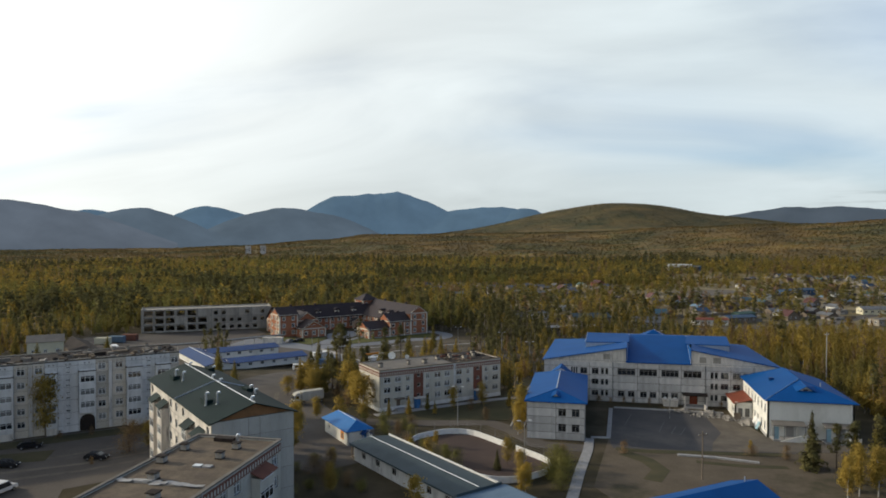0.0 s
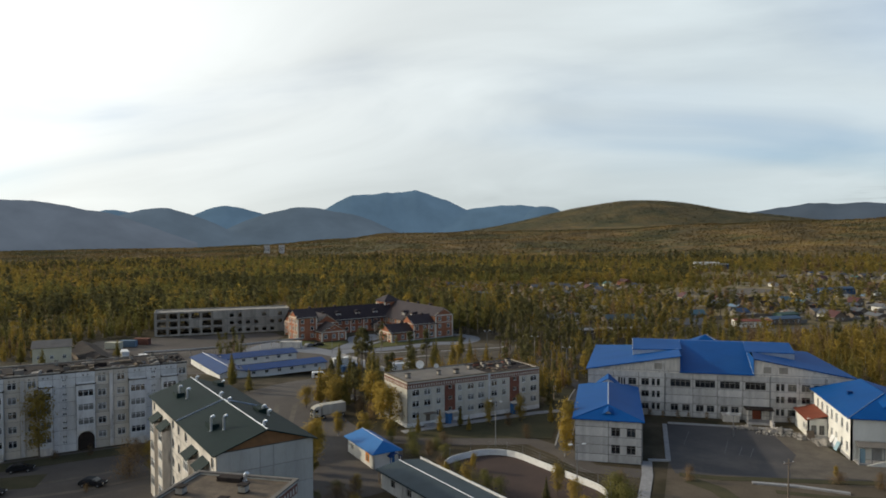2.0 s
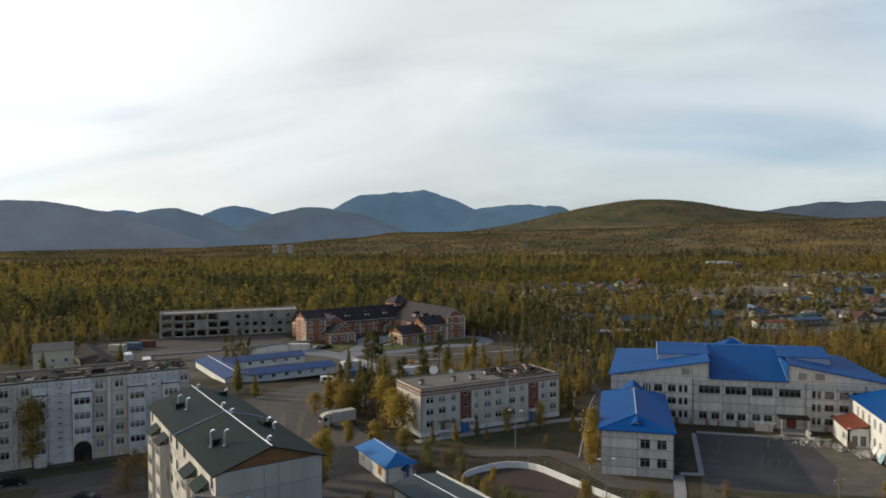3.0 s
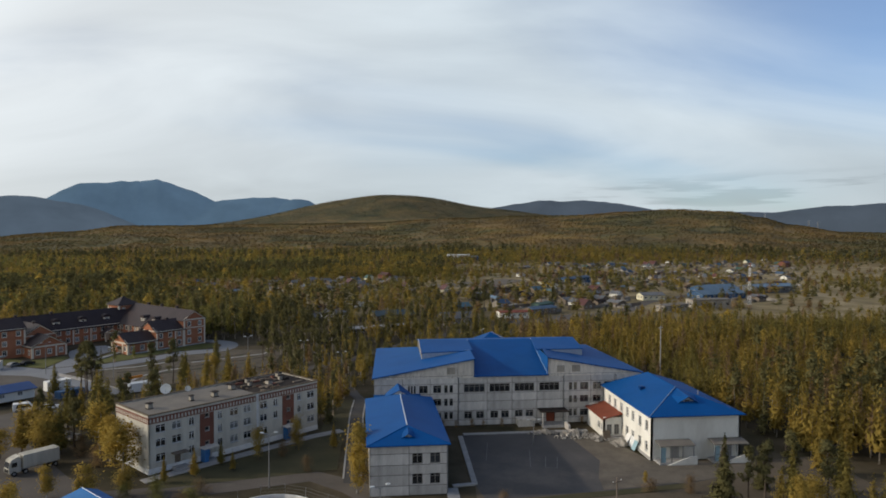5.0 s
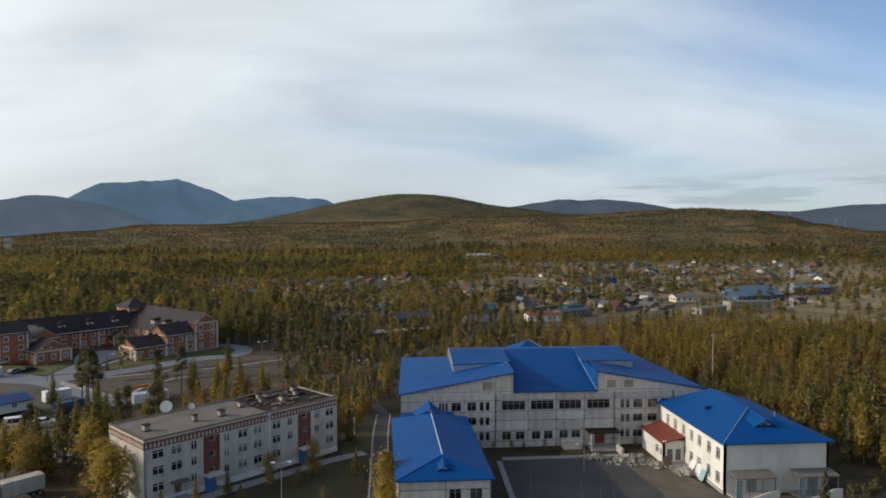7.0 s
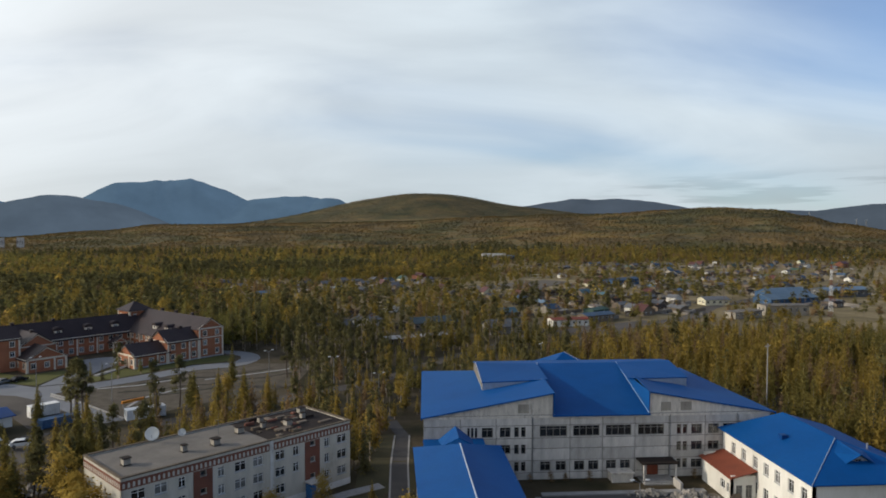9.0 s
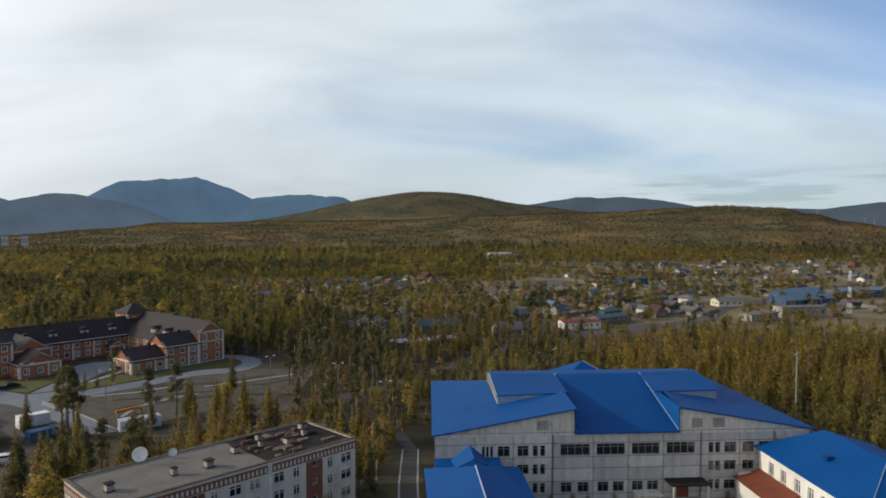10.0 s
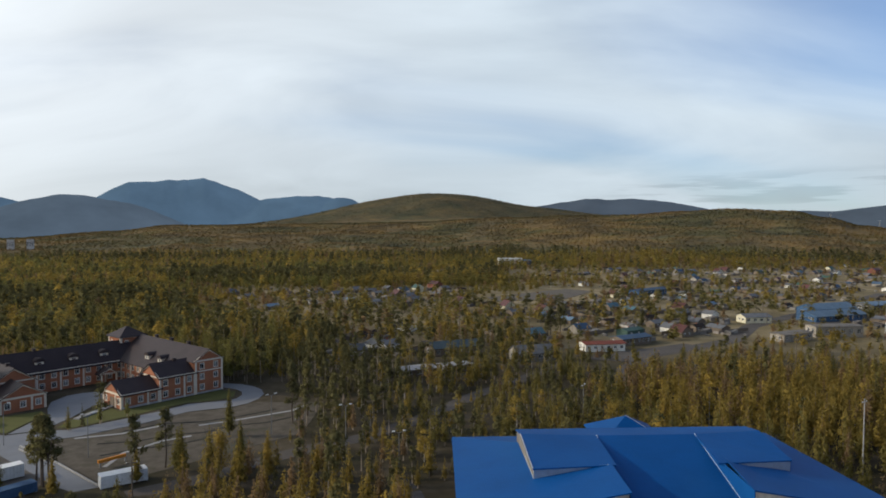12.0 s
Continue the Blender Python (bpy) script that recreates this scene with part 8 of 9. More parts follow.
def yard_clutter():
    """Boards, crates, wood stacks, sheets and barrels lying about the village yards."""
    r = random.Random(77)
    verts, faces = [], []
    for i in range(1700):
        p = r.choice(PLOTS)
        x, y = p[0] + r.uniform(-13, 15), p[1] + r.uniform(-11, 13)
        if math.dist((x, y), (p[0] + 4, p[1] + 3)) < 6:
            continue
        w, d, h = r.choice(((4.0, 2.6, 1.9), (2.2, 1.2, 1.1), (3.2, 0.8, 1.0), (1.2, 1.0, 0.8), (5.5, 3.2, 2.2), (2.6, 1.7, 0.5), (9.0, 0.25, 1.6)))
        a, z = radians(r.choice((30, 120)) + r.uniform(-12, 12)), ground_z(x, y)
        k, c, s = len(verts), math.cos(a) / 2, math.sin(a) / 2
        for zz, e in ((z - 0.3, 1.0), (z + h * r.uniform(0.6, 1.1), r.uniform(0.8, 1.0))):
            verts += [(x + (u * w * c - v * d * s) * e, y + (u * w * s + v * d * c) * e, zz + 0.12 * h * u) for u, v in ((-1, -1), (1, -1), (1, 1), (-1, 1))]
        faces += [(k, k + 1, k + 5, k + 4), (k + 1, k + 2, k + 6, k + 5), (k + 2, k + 3, k + 7, k + 6), (k + 3, k, k + 4, k + 7), (k + 4, k + 5, k + 6, k + 7)]
    me = bpy.data.meshes.new("yard_clutter")
    me.from_pydata(verts, [], faces)
    me.materials.append(mat("yard_clutter", (0.20, 0.185, 0.165), (0.085, 0.072, 0.060), 0.9, 0.08, 3, 0.1, vary=0.75, island=True))
    return tagged(new("yard_clutter", me), "grey sheds, wood stacks and junk in village yards", "clutter", kind="stuff")


yard_clutter()
rf = random.Random(31)
for p in PLOTS[:110:2]:
    fence(p[0] + rf.uniform(-9, 2), p[1] - rf.uniform(5, 8), rf.choice((30, 34, 26, 120)), rf.choice((15, 20, 30)))

# ---- trees ----
def crown_leaves(kind, rng, n, size, R, base):
    """Leaf clumps of a tree one unit high: centres, sizes and turned pointed leaves, as an (n, 3, 3) array."""
    f = rng.random(n)
    if kind in ("larch", "spruce"):
        f = 1 - np.sqrt(rng.random(n)) * 0.985
        hgt = base + (1 - base) * f
        if kind == "larch":
            tiers = np.round(hgt * 15 + rng.normal(0, 0.22, n)) / 15
            hgt = 0.55 * hgt + 0.45 * np.clip(tiers, base, 1)
        rad = R * ((1 - f) ** 0.70 * (0.62 + 0.38 * np.minimum(1, f / 0.2)) if kind == "larch" else 1 - f) * (0.15 + 0.95 * rng.random(n))
        hgt = hgt - rad * (0.12 if kind == "larch" else 0.35)
        grow = 0.55 + 0.75 * (1 - f)
    elif kind == "pine":
        lobes = rng.random((20, 3))
        k = rng.integers(0, 20, n)
        hgt = base + (1 - base) * (0.05 + 0.9 * lobes[k, 0]) + rng.normal(0, 0.026, n)
        la = lobes[k, 1] * 6.28 + k
        lr = R * 0.80 * (1.1 - 0.85 * lobes[k, 0]) * np.sqrt(lobes[k, 2])
        th = rng.random(n) * 6.28
        rr = R * 0.33 * np.sqrt(rng.random(n))
        x, y = np.cos(la) * lr + np.cos(th) * rr, np.sin(la) * lr + np.sin(th) * rr
        grow = np.ones(n)
    else:
        # a broad crown of leafy boughs with gaps between them
        nb = 22
        bough = rng.random((nb, 3))
        k = rng.integers(0, nb, n)
        bf = 0.04 + 0.9 * bough[k, 0]
        g = np.sin(np.pi * np.clip(bf * 0.84 + 0.12, 0, 1)) ** 0.8
        ba = bough[k, 1] * 6.28 + k * 2.4
        br = R * g * (0.25 + 0.6 * bough[k, 2])
        u = rng.normal(0, 1, (n, 3)) * (0.17 + 0.12 * bough[k, 2])[:, None] * R * 1.25
        x, y = np.cos(ba) * br + u[:, 0], np.sin(ba) * br + u[:, 1]
        hgt = base + (1 - base) * bf + u[:, 2] * 1.1
        grow = np.ones(n) * 0.95
    if kind in ("larch", "spruce"):
        th = rng.random(n) * 6.28
        lump = 1 + 0.30 * np.sin(th * 3 + hgt * 21 + rng.random() * 6) + 0.22 * np.sin(th * 5 - hgt * 43)
        # gaps between the boughs
        lump *= np.where(np.sin(th * 2 + hgt * 34) + np.sin(th * 5 + hgt * 17) > 1.0, 0.45, 1.0)
        x, y = np.cos(th) * rad * lump, np.sin(th) * rad * lump
    c = np.stack([x, y, hgt], 1)
    out = np.stack([x, y, np.zeros(n)], 1)
    out /= np.linalg.norm(out, axis=1, keepdims=True) + 1e-6
    # sprays lie on the skin of the crown: they face outwards and up, and run up or down along it
    nz, spread, rise, long, thin = {"larch": (0.45, 0.42, 0.9, 1.8, 0.50), "spruce": (0.7, 0.40, -0.5, 1.8, 0.50), "pine": (0.9, 0.55, 0.4, 1.5, 0.60), "birch": (0.6, 0.60, -0.2, 1.3, 0.75)}[kind]
    nrm = out + rng.normal(0, spread, (n, 3)) + np.array([0, 0, nz])
    nrm /= np.linalg.norm(nrm, axis=1, keepdims=True) + 1e-9
    t = rng.normal(0, 0.6, (n, 3)) + np.array([0, 0, rise])
    t -= nrm * np.sum(t * nrm, axis=1, keepdims=True)
    t /= np.linalg.norm(t, axis=1, keepdims=True) + 1e-9
    b = np.cross(nrm, t)
    s = (size * grow * (0.6 + 0.8 * rng.random(n)))[:, None]
    # the light falls on the crown as a whole rather than on every spray
    skin = out * np.clip(np.hypot(x, y) / R, 0.15, 1)[:, None] + np.array([0, 0, 0.30]) + np.stack([0 * x, 0 * x, (hgt - base) * 0.5], 1) + rng.normal(0, 0.30, (n, 3))
    skin /= np.linalg.norm(skin, axis=1, keepdims=True) + 1e-9
    return np.stack([c - t * s * long * 0.5 + b * s * thin, c - t * s * long * 0.5 - b * s * thin, c + t * s * long], 1), skin


def leaf_mesh(name, leaves_at, mats, index=None, skin=None):
    """One mesh of loose triangles, quickly."""
    n = len(leaves_at)
    me = bpy.data.meshes.new(name)
    me.vertices.add(n * 3)
    me.vertices.foreach_set("co", np.ascontiguousarray(leaves_at, dtype=np.float32).ravel())
    me.loops.add(n * 3)
    me.loops.foreach_set("vertex_index", np.arange(n * 3, dtype=np.int32))
    me.polygons.add(n)
    me.polygons.foreach_set("loop_start", np.arange(0, n * 3, 3, dtype=np.int32))
    for m in mats:
        me.materials.append(M[m])
    if index is not None:
        me.polygons.foreach_set("material_index", index.astype(np.int32))
    me.update(calc_edges=True)
    me.validate()
    if skin is not None:
        me.attributes.new("custom_normal", "FLOAT_VECTOR", "POINT").data.foreach_set("vector", np.repeat(skin.astype(np.float32), 3, axis=0).ravel())
    return me


def trunk_mesh(kind, h, rng, bark):
    """A tapered, slightly bent stem with limbs."""
    bm = bmesh.new()
    r = h * 0.011 + 0.05
    pts = [Vector((rng.normal(0, 0.012) * h * k, rng.normal(0, 0.012) * h * k, h * 0.94 * k / 4 - (0.3 if k == 0 else 0))) for k in range(5)]
    for k in range(4):
        tube(bm, pts[k], pts[k + 1], r * (1 - k / 4.4), r * (1 - (k + 1) / 4.4), 6)
    for k in range(12):
        f = 0.28 + 0.6 * k / 12
        a = k * 2.4 + rng.random()
        o = pts[min(3, int(f * 4))].lerp(pts[min(4, int(f * 4) + 1)], f * 4 % 1)
        ln = h * (0.17 if kind != "birch" else 0.14) * (1.1 - f)
        tube(bm, o, o + Vector((math.cos(a) * ln, math.sin(a) * ln, ln * (0.15 if kind in ("larch", "spruce") else 0.8))), r * 0.28, r * 0.07, 4)
    me = to_mesh("trunk", bm)
    me.materials.append(M[bark])
    return me


# a pattern of every kind of tree that stands close enough to be told apart
SORTS = {"larch_gold": ("larch", "gold", "bark", 0.165, 0.12, "golden autumn larch with an airy pointed crown"), "larch_olive": ("larch", "olive", "bark", 0.16, 0.12, "half-green larch turning yellow"),
         "aspen": ("birch", "aspen_leaf", "bark", 0.21, 0.2, "broad tree with yellow-brown autumn leaves"), "birch": ("birch", "birch_leaf", "birch_bark", 0.20, 0.24, "yellow autumn birch with a slim pale trunk"), "pine": ("pine", "pine", "bark", 0.175, 0.30, "dark green pine with a bare lower trunk"),
         "spruce": ("spruce", "pine", "bark", 0.17, 0.06, "young dark green spruce tree"), "shrub": ("birch", "rusty", "bark", 0.42, 0.08, "brownish leafy autumn shrub"), "bush": ("birch", "green_larch", "bark", 0.42, 0.08, "olive green leafy bush")}
PATTERN = {}
for si, (sort, (kind, leaf, bark, R, base, words)) in enumerate(SORTS.items()):
    for v in range(3):
        rng = np.random.default_rng(100 + si * 10 + v)
        h = 10.0
        q, skin = crown_leaves(kind, rng, {"larch": 1700, "spruce": 2400, "pine": 1250, "birch": 2400}[kind], {"larch": 0.019, "spruce": 0.021, "pine": 0.0175, "birch": 0.0175}[kind], R * (0.9 + 0.2 * rng.random()), base)
        PATTERN[sort, v] = (leaf_mesh("crown", q * h, [leaf], skin=skin), trunk_mesh(kind, h, rng, bark))
TREES = []


def plant(sort, x, y, h, v=0, wide=1.0):
    cr, tr = PATTERN[sort, v % 3]
    name = sort.split("_")[0]
    m = pose(x, y, ground_z(x, y), 0, 0, (x * 37 + y * 91) % 360) @ Matrix.Diagonal((h / 10 * wide, h / 10 * wide, h / 10, 1))
    s = thing(name, SORTS[sort][5], "shrub" if sort in ("shrub", "bush") else "tree", m, "shrubs" if sort in ("shrub", "bush") else "trees about the buildings")
    part("trunk", tr, None, s)
    part("crown", cr, None, s)
    TREES.append((x, y))


for i, row in enumerate((
        # by the school wing, before and beside the flats
        ("birch", -12.6, 147.5, 7.5), ("birch", -12.3, 152.0, 9.5), ("larch_gold", -12.4, 157.5, 7.0), ("birch", -51.6, 160.6, 8.6, 1.75), ("birch", -55.5, 166.5, 8.0, 1.3), ("larch_gold", -43.4, 155.2, 4.6), ("larch_gold", -39.2, 157.4, 5.2), ("aspen", -30.0, 165.0, 5.5), ("shrub", -26.0, 166.5, 2.6),
        ("shrub", -21.0, 158.0, 2.6), ("larch_gold", -33.5, 160.0, 3.6), ("aspen", -24.0, 170.5, 6.0), ("larch_olive", -36.0, 163.0, 4.5), ("larch_gold", -17.0, 170.0, 5.0),
        # between the road and the flats
        ("larch_olive", -66.0, 172.0, 10.0, 1.1), ("larch_gold", -61.0, 177.0, 11.0, 1.0), ("larch_olive", -70.5, 178.5, 11.0, 1.1), ("pine", -60.0, 186.0, 11.0), ("larch_olive", -65.0, 189.5, 13.0), ("pine", -55.0, 190.0, 12.0), ("birch", -59.0, 171.5, 9.5, 1.3), ("larch_gold", -73.5, 174.0, 10.0, 1.1), ("larch_olive", -64.0, 183.0, 12.0, 1.0),
        ("pine", -74.5, 182.5, 8.0, 1.0), ("larch_gold", -71.0, 195.0, 8.5), ("larch_olive", -52.0, 182.0, 9.0, 1.2), ("larch_olive", -47.5, 187.0, 10.0), ("shrub", -57.0, 164.5, 3.5), ("shrub", -62.0, 171.0, 3.6), ("pine", -76.5, 189.0, 8.5, 1.0), ("larch_olive", -67.0, 199.0, 9.0, 1.2), ("larch_olive", -57.5, 179.5, 10.0, 1.0), ("pine", -68.5, 184.5, 9.0, 1.0), ("pine", -62.0, 196.0, 10.0), ("larch_olive", -56.0, 197.0, 12.0), ("larch_olive", -71.0, 188.0, 11.0, 1.0),
        # about the kiosk, the shed and the rink
        ("birch", -57.0, 133.0, 8.5), ("larch_gold", -53.0, 146.0, 5.5), ("birch", -58.5, 138.5, 7.0), ("bush", -42.0, 146.5, 3.2), ("shrub", -38.0, 143.5, 3.0), ("bush", -47.0, 147.5, 2.8), ("larch_gold", -55.5, 128.5, 7.5), ("birch", -31.0, 128.0, 4.0), ("aspen", -27.0, 125.5, 5.0), ("shrub", -33.0, 133.0, 3.0),
        ("aspen", -9.5, 121.0, 5.0), ("bush", -3.6, 127.5, 4.2, 1.2), ("shrub", -2.5, 132.0, 3.2), ("birch", -8.0, 117.0, 4.2), ("shrub", 9.0, 139.5, 2.4), ("shrub", 30.0, 116.0, 3.0), ("aspen", -12.5, 127.5, 5.0), ("aspen", -39.5, 108.0, 5.0), ("shrub", -44.0, 119.0, 3.4), ("birch", -23.0, 99.0, 7.0),
        # right of the sandy ground
        ("spruce", 42.0, 137.5, 11.0, 1.15), ("pine", 46.5, 138.5, 8.5), ("larch_gold", 47.0, 131.0, 8.0), ("larch_olive", 52.0, 136.0, 9.5), ("larch_gold", 44.0, 127.0, 7.0), ("spruce", 51.0, 142.5, 7.0), ("birch", 48.5, 125.0, 8.0), ("larch_olive", 57.0, 131.0, 10.0), ("larch_gold", 55.5, 124.0, 9.0), ("shrub", 39.0, 142.0, 2.6), ("birch", 33.5, 146.2, 2.2),
        ("larch_olive", 62.0, 139.0, 10.0), ("larch_gold", 64.0, 146.5, 10.5), ("larch_olive", 61.0, 127.5, 10.0),
        # the yard of the long block
        ("aspen", -109.0, 124.6, 12.5, 0.85), ("pine", -62.5, 180.5, 9.0, 1.3), ("pine", 52.0, 400.0, 13.0, 1.2), ("pine", 48.5, 404.0, 12.0, 1.2), ("pine", 46.0, 397.0, 11.0, 1.2), ("pine", 30.0, 374.0, 12.0, 1.2), ("pine", 24.0, 368.0, 11.0, 1.2), ("pine", 90.0, 404.0, 11.0, 1.2), ("pine", 72.0, 412.0, 11.0, 1.2), ("pine", 18.0, 352.0, 12.0, 1.2), ("pine", -60.5, 175.0, 9.0, 1.3), ("aspen", -68.5, 171.8, 7.5, 1.6), ("pine", -64.5, 174.8, 9.5, 1.3), ("birch", -52.5, 147.5, 6.0, 1.5), ("aspen", -47.5, 150.5, 4.6, 1.6), ("bush", -43.5, 151.0, 3.0, 1.2), ("birch", -59.5, 151.0, 5.0, 1.4), ("shrub", -95.5, 134.5, 1.8, 1.3), ("shrub", -106.0, 125.0, 1.5, 1.3), ("shrub", -118.0, 113.5, 1.8, 1.3), ("shrub", -124.0, 107.5, 1.4, 1.4), ("shrub", -80.0, 122.0, 4.5, 1.2), ("shrub", -77.0, 126.5, 5.0), ("shrub", -83.0, 128.0, 3.0), ("shrub", -92.0, 131.0, 2.2), ("shrub", -101.0, 128.5, 1.8), ("shrub", -88.0, 112.0, 1.4),
        # in the rink, beside the path, in the yards
        ("bush", -30.2, 133.9, 2.6, 1.2), ("birch", -28.0, 136.0, 3.2, 1.3), ("spruce", -14.1, 124.9, 4.2, 1.1), ("bush", -24.0, 127.2, 3.4, 1.2), ("bush", -21.5, 125.2, 3.0, 1.2), ("bush", -26.5, 129.0, 2.6, 1.3), ("bush", -37.4, 146.6, 2.8, 1.5), ("bush", -34.4, 142.1, 2.4, 1.5), ("bush", -40.5, 142.0, 3.0, 1.4), ("shrub", -36.5, 150.0, 2.4, 1.4), ("bush", -1.9, 122.2, 4.2, 1.3), ("bush", -2.2, 117.2, 3.2, 1.4), ("birch", -8.5, 113.8, 4.0, 1.4), ("bush", -47.8, 121.3, 1.8, 1.8), ("bush", -41.7, 115.2, 2.0, 1.8), ("bush", -43.9, 109.4, 1.8, 1.8), ("bush", -49.5, 117.0, 1.5, 1.8), ("bush", -46.0, 105.5, 2.2, 1.6), ("bush", -35.0, 110.0, 2.2, 1.5), ("bush", -25.5, 132.5, 1.6, 1.3), ("bush", -3.0, 124.9, 4.6, 1.3), ("bush", -4.6, 122.0, 4.0, 1.3), ("birch", -8.1, 115.4, 4.6, 1.4), ("shrub", -42.3, 113.5, 3.4, 1.4), ("shrub", -46.0, 116.5, 3.0, 1.4), ("shrub", -38.0, 112.0, 2.4, 1.4), ("shrub", -85.9, 120.1, 5.5, 1.2), ("aspen", -83.5, 122.5, 5.5, 1.1),
        ("birch", -67.5, 172.5, 7.0, 1.6), ("aspen", -72.0, 176.0, 8.0, 1.4), ("aspen", -75.5, 170.5, 5.0, 1.5), ("birch", -44.6, 122.0, 3.0, 1.4), ("larch_olive", -186.0, 212.0, 9.0, 1.2), ("larch_olive", -177.0, 198.0, 7.0, 1.2), ("larch_olive", -192.0, 205.0, 9.5, 1.2), ("larch_olive", -172.0, 226.0, 8.0, 1.1),
        ("pine", 49.5, 139.0, 9.0, 1.3), ("pine", 54.0, 139.5, 10.0, 1.3), ("pine", 58.0, 136.5, 9.5, 1.3), ("birch", 45.5, 124.5, 8.5, 0.8), ("birch", 43.0, 122.0, 7.5, 0.8), ("aspen", 50.0, 129.0, 7.0, 1.2), ("shrub", 33.0, 143.2, 2.0, 1.5),
        # weeds along the foot of the school
        ("shrub", -1.0, 180.9, 1.7), ("shrub", 1.8, 181.0, 1.3), ("shrub", 4.6, 180.8, 1.9), ("shrub", 7.5, 181.0, 1.2), ("shrub", 10.8, 180.8, 1.6), ("shrub", 13.2, 181.0, 1.3), ("shrub", 17.0, 180.9, 1.5), ("shrub", 34.0, 180.6, 1.6), ("shrub", 37.5, 180.8, 1.4), ("shrub", -7.0, 181.0, 2.0),
        # beside the drive of the brick school
        ("pine", -83.2, 231.0, 14.0, 1.15), ("pine", -81.4, 230.0, 13.0, 1.15), ("pine", -86.0, 234.2, 12.0, 1.2), ("pine", -67.9, 234.8, 12.5), ("pine", -64.0, 240.3, 12.5), ("larch_olive", -59.5, 236.2, 10.5), ("larch_olive", -60.8, 238.0, 9.5), ("larch_olive", -56.3, 260.5, 11.5, 0.85), ("pine", -43.5, 270.7, 15.0), ("pine", -40.7, 276.7, 14.0), ("larch_gold", -53.0, 232.0, 11.0), ("larch_gold", -46.8, 229.0, 10.5), ("larch_gold", -42.3, 233.1, 10.0),
        ("larch_olive", -49.0, 240.0, 10.0), ("larch_gold", -66.5, 232.0, 7.0), ("birch", -52.0, 236.0, 8.5), ("larch_olive", -90.0, 228.0, 9.0), ("larch_gold", -79.0, 226.0, 7.5), ("larch_olive", -97.0, 182.0, 7.0), ("larch_olive", -104.5, 186.5, 9.5), ("larch_olive", -108.0, 192.0, 9.0), ("shrub", -112.5, 200.0, 4.0))):
    sort, x, y, h = row[:4]
    plant(sort, x, y, h, i, row[4] if len(row) > 4 else 1.0)


# ---- woods: one mass of trees each for near, middle and far ----
def clear_of(x, y, margin):
    """True where no house, yard or road stands."""
    def turned(cx, cy, a, x0, x1, y0, y1):
        c, s = math.cos(radians(a)), math.sin(radians(a))
        u, v = (x - cx) * c + (y - cy) * s, -(x - cx) * s + (y - cy) * c
        return x0 - margin < u < x1 + margin and y0 - margin < v < y1 + margin
    if turned(-9.3, 182, 0, -4, 58, -40, 40) or turned(39, 157, 0, -5, 20, -12, 27) or turned(-46.9, 159.3, 42, -4, 38, -12, 14):
        return False
    if turned(-90, 284.5, 47, -32, 33, -3, 50) or turned(-90, 284.5, 47, -58, -24, -8, 46) or turned(-110, 268, 47, -4, 60, -9, 20) or turned(-103, 187, 47, -4, 42, 4, 52) or turned(-194, 277, 32, -3, 60, -14, 14):
        return False
    if turned(-95, 251, -45, -30, 36, -8, 6) or turned(-72, 236, 47, -2, 46, 0, 30) or turned(-180, 190, 47, 0, 62, -40, 35) or turned(-185, 204, 52, -3, 12, -3, 12) or turned(-149.8, 90.1, 42.5, -5, 84, -40, 15):
        return False
    if near_lane(x, y, margin):
        return False
    if any(abs(x - p[0]) < 9 and abs(y - p[1]) < 8 for p in HALLS) or inside(x, y, ((30, 545), (35, 600), (118, 690), (150, 655), (100, 560))):
        return False
    if inside(x, y, ((-98, 258), (-100, 236), (-88, 204), (-57, 206), (-58, 232), (-52, 244), (-40, 262), (-43, 288), (-54, 314), (-66, 312), (-72, 300))):
        return False
    if inside(x, y, ((-207, 272), (-196, 273), (-150, 303), (-136, 292), (-136, 262), (-150, 240), (-180, 225), (-212, 248))):
        return False
    if y < 186 and x < 66 or y < 205 and x < -60:
        return False
    return True


def in_village(x, y):
    """0 in closed woods, 1 on the open ground of the village."""
    start = 298 if x > 40 else 336
    if y < start or y > 1060:
        return 0.0
    s = (x - 10) / (y - 60)
    if y < 420 and x < -45:
        return 0.0
    left = max(0.0, min(1.0, (s + 0.40) / 0.12)) * (0.7 if s < 0.02 and y < 500 else 1.0)
    if s < 0.10 and y > 690:
        left *= 0.2
    return left * min(1.0, (y - start) / 24) * max(0.0, min(1.0, (0.95 - s) / 0.1)) * max(0.0, min(1.0, (1060 - y) / 200))


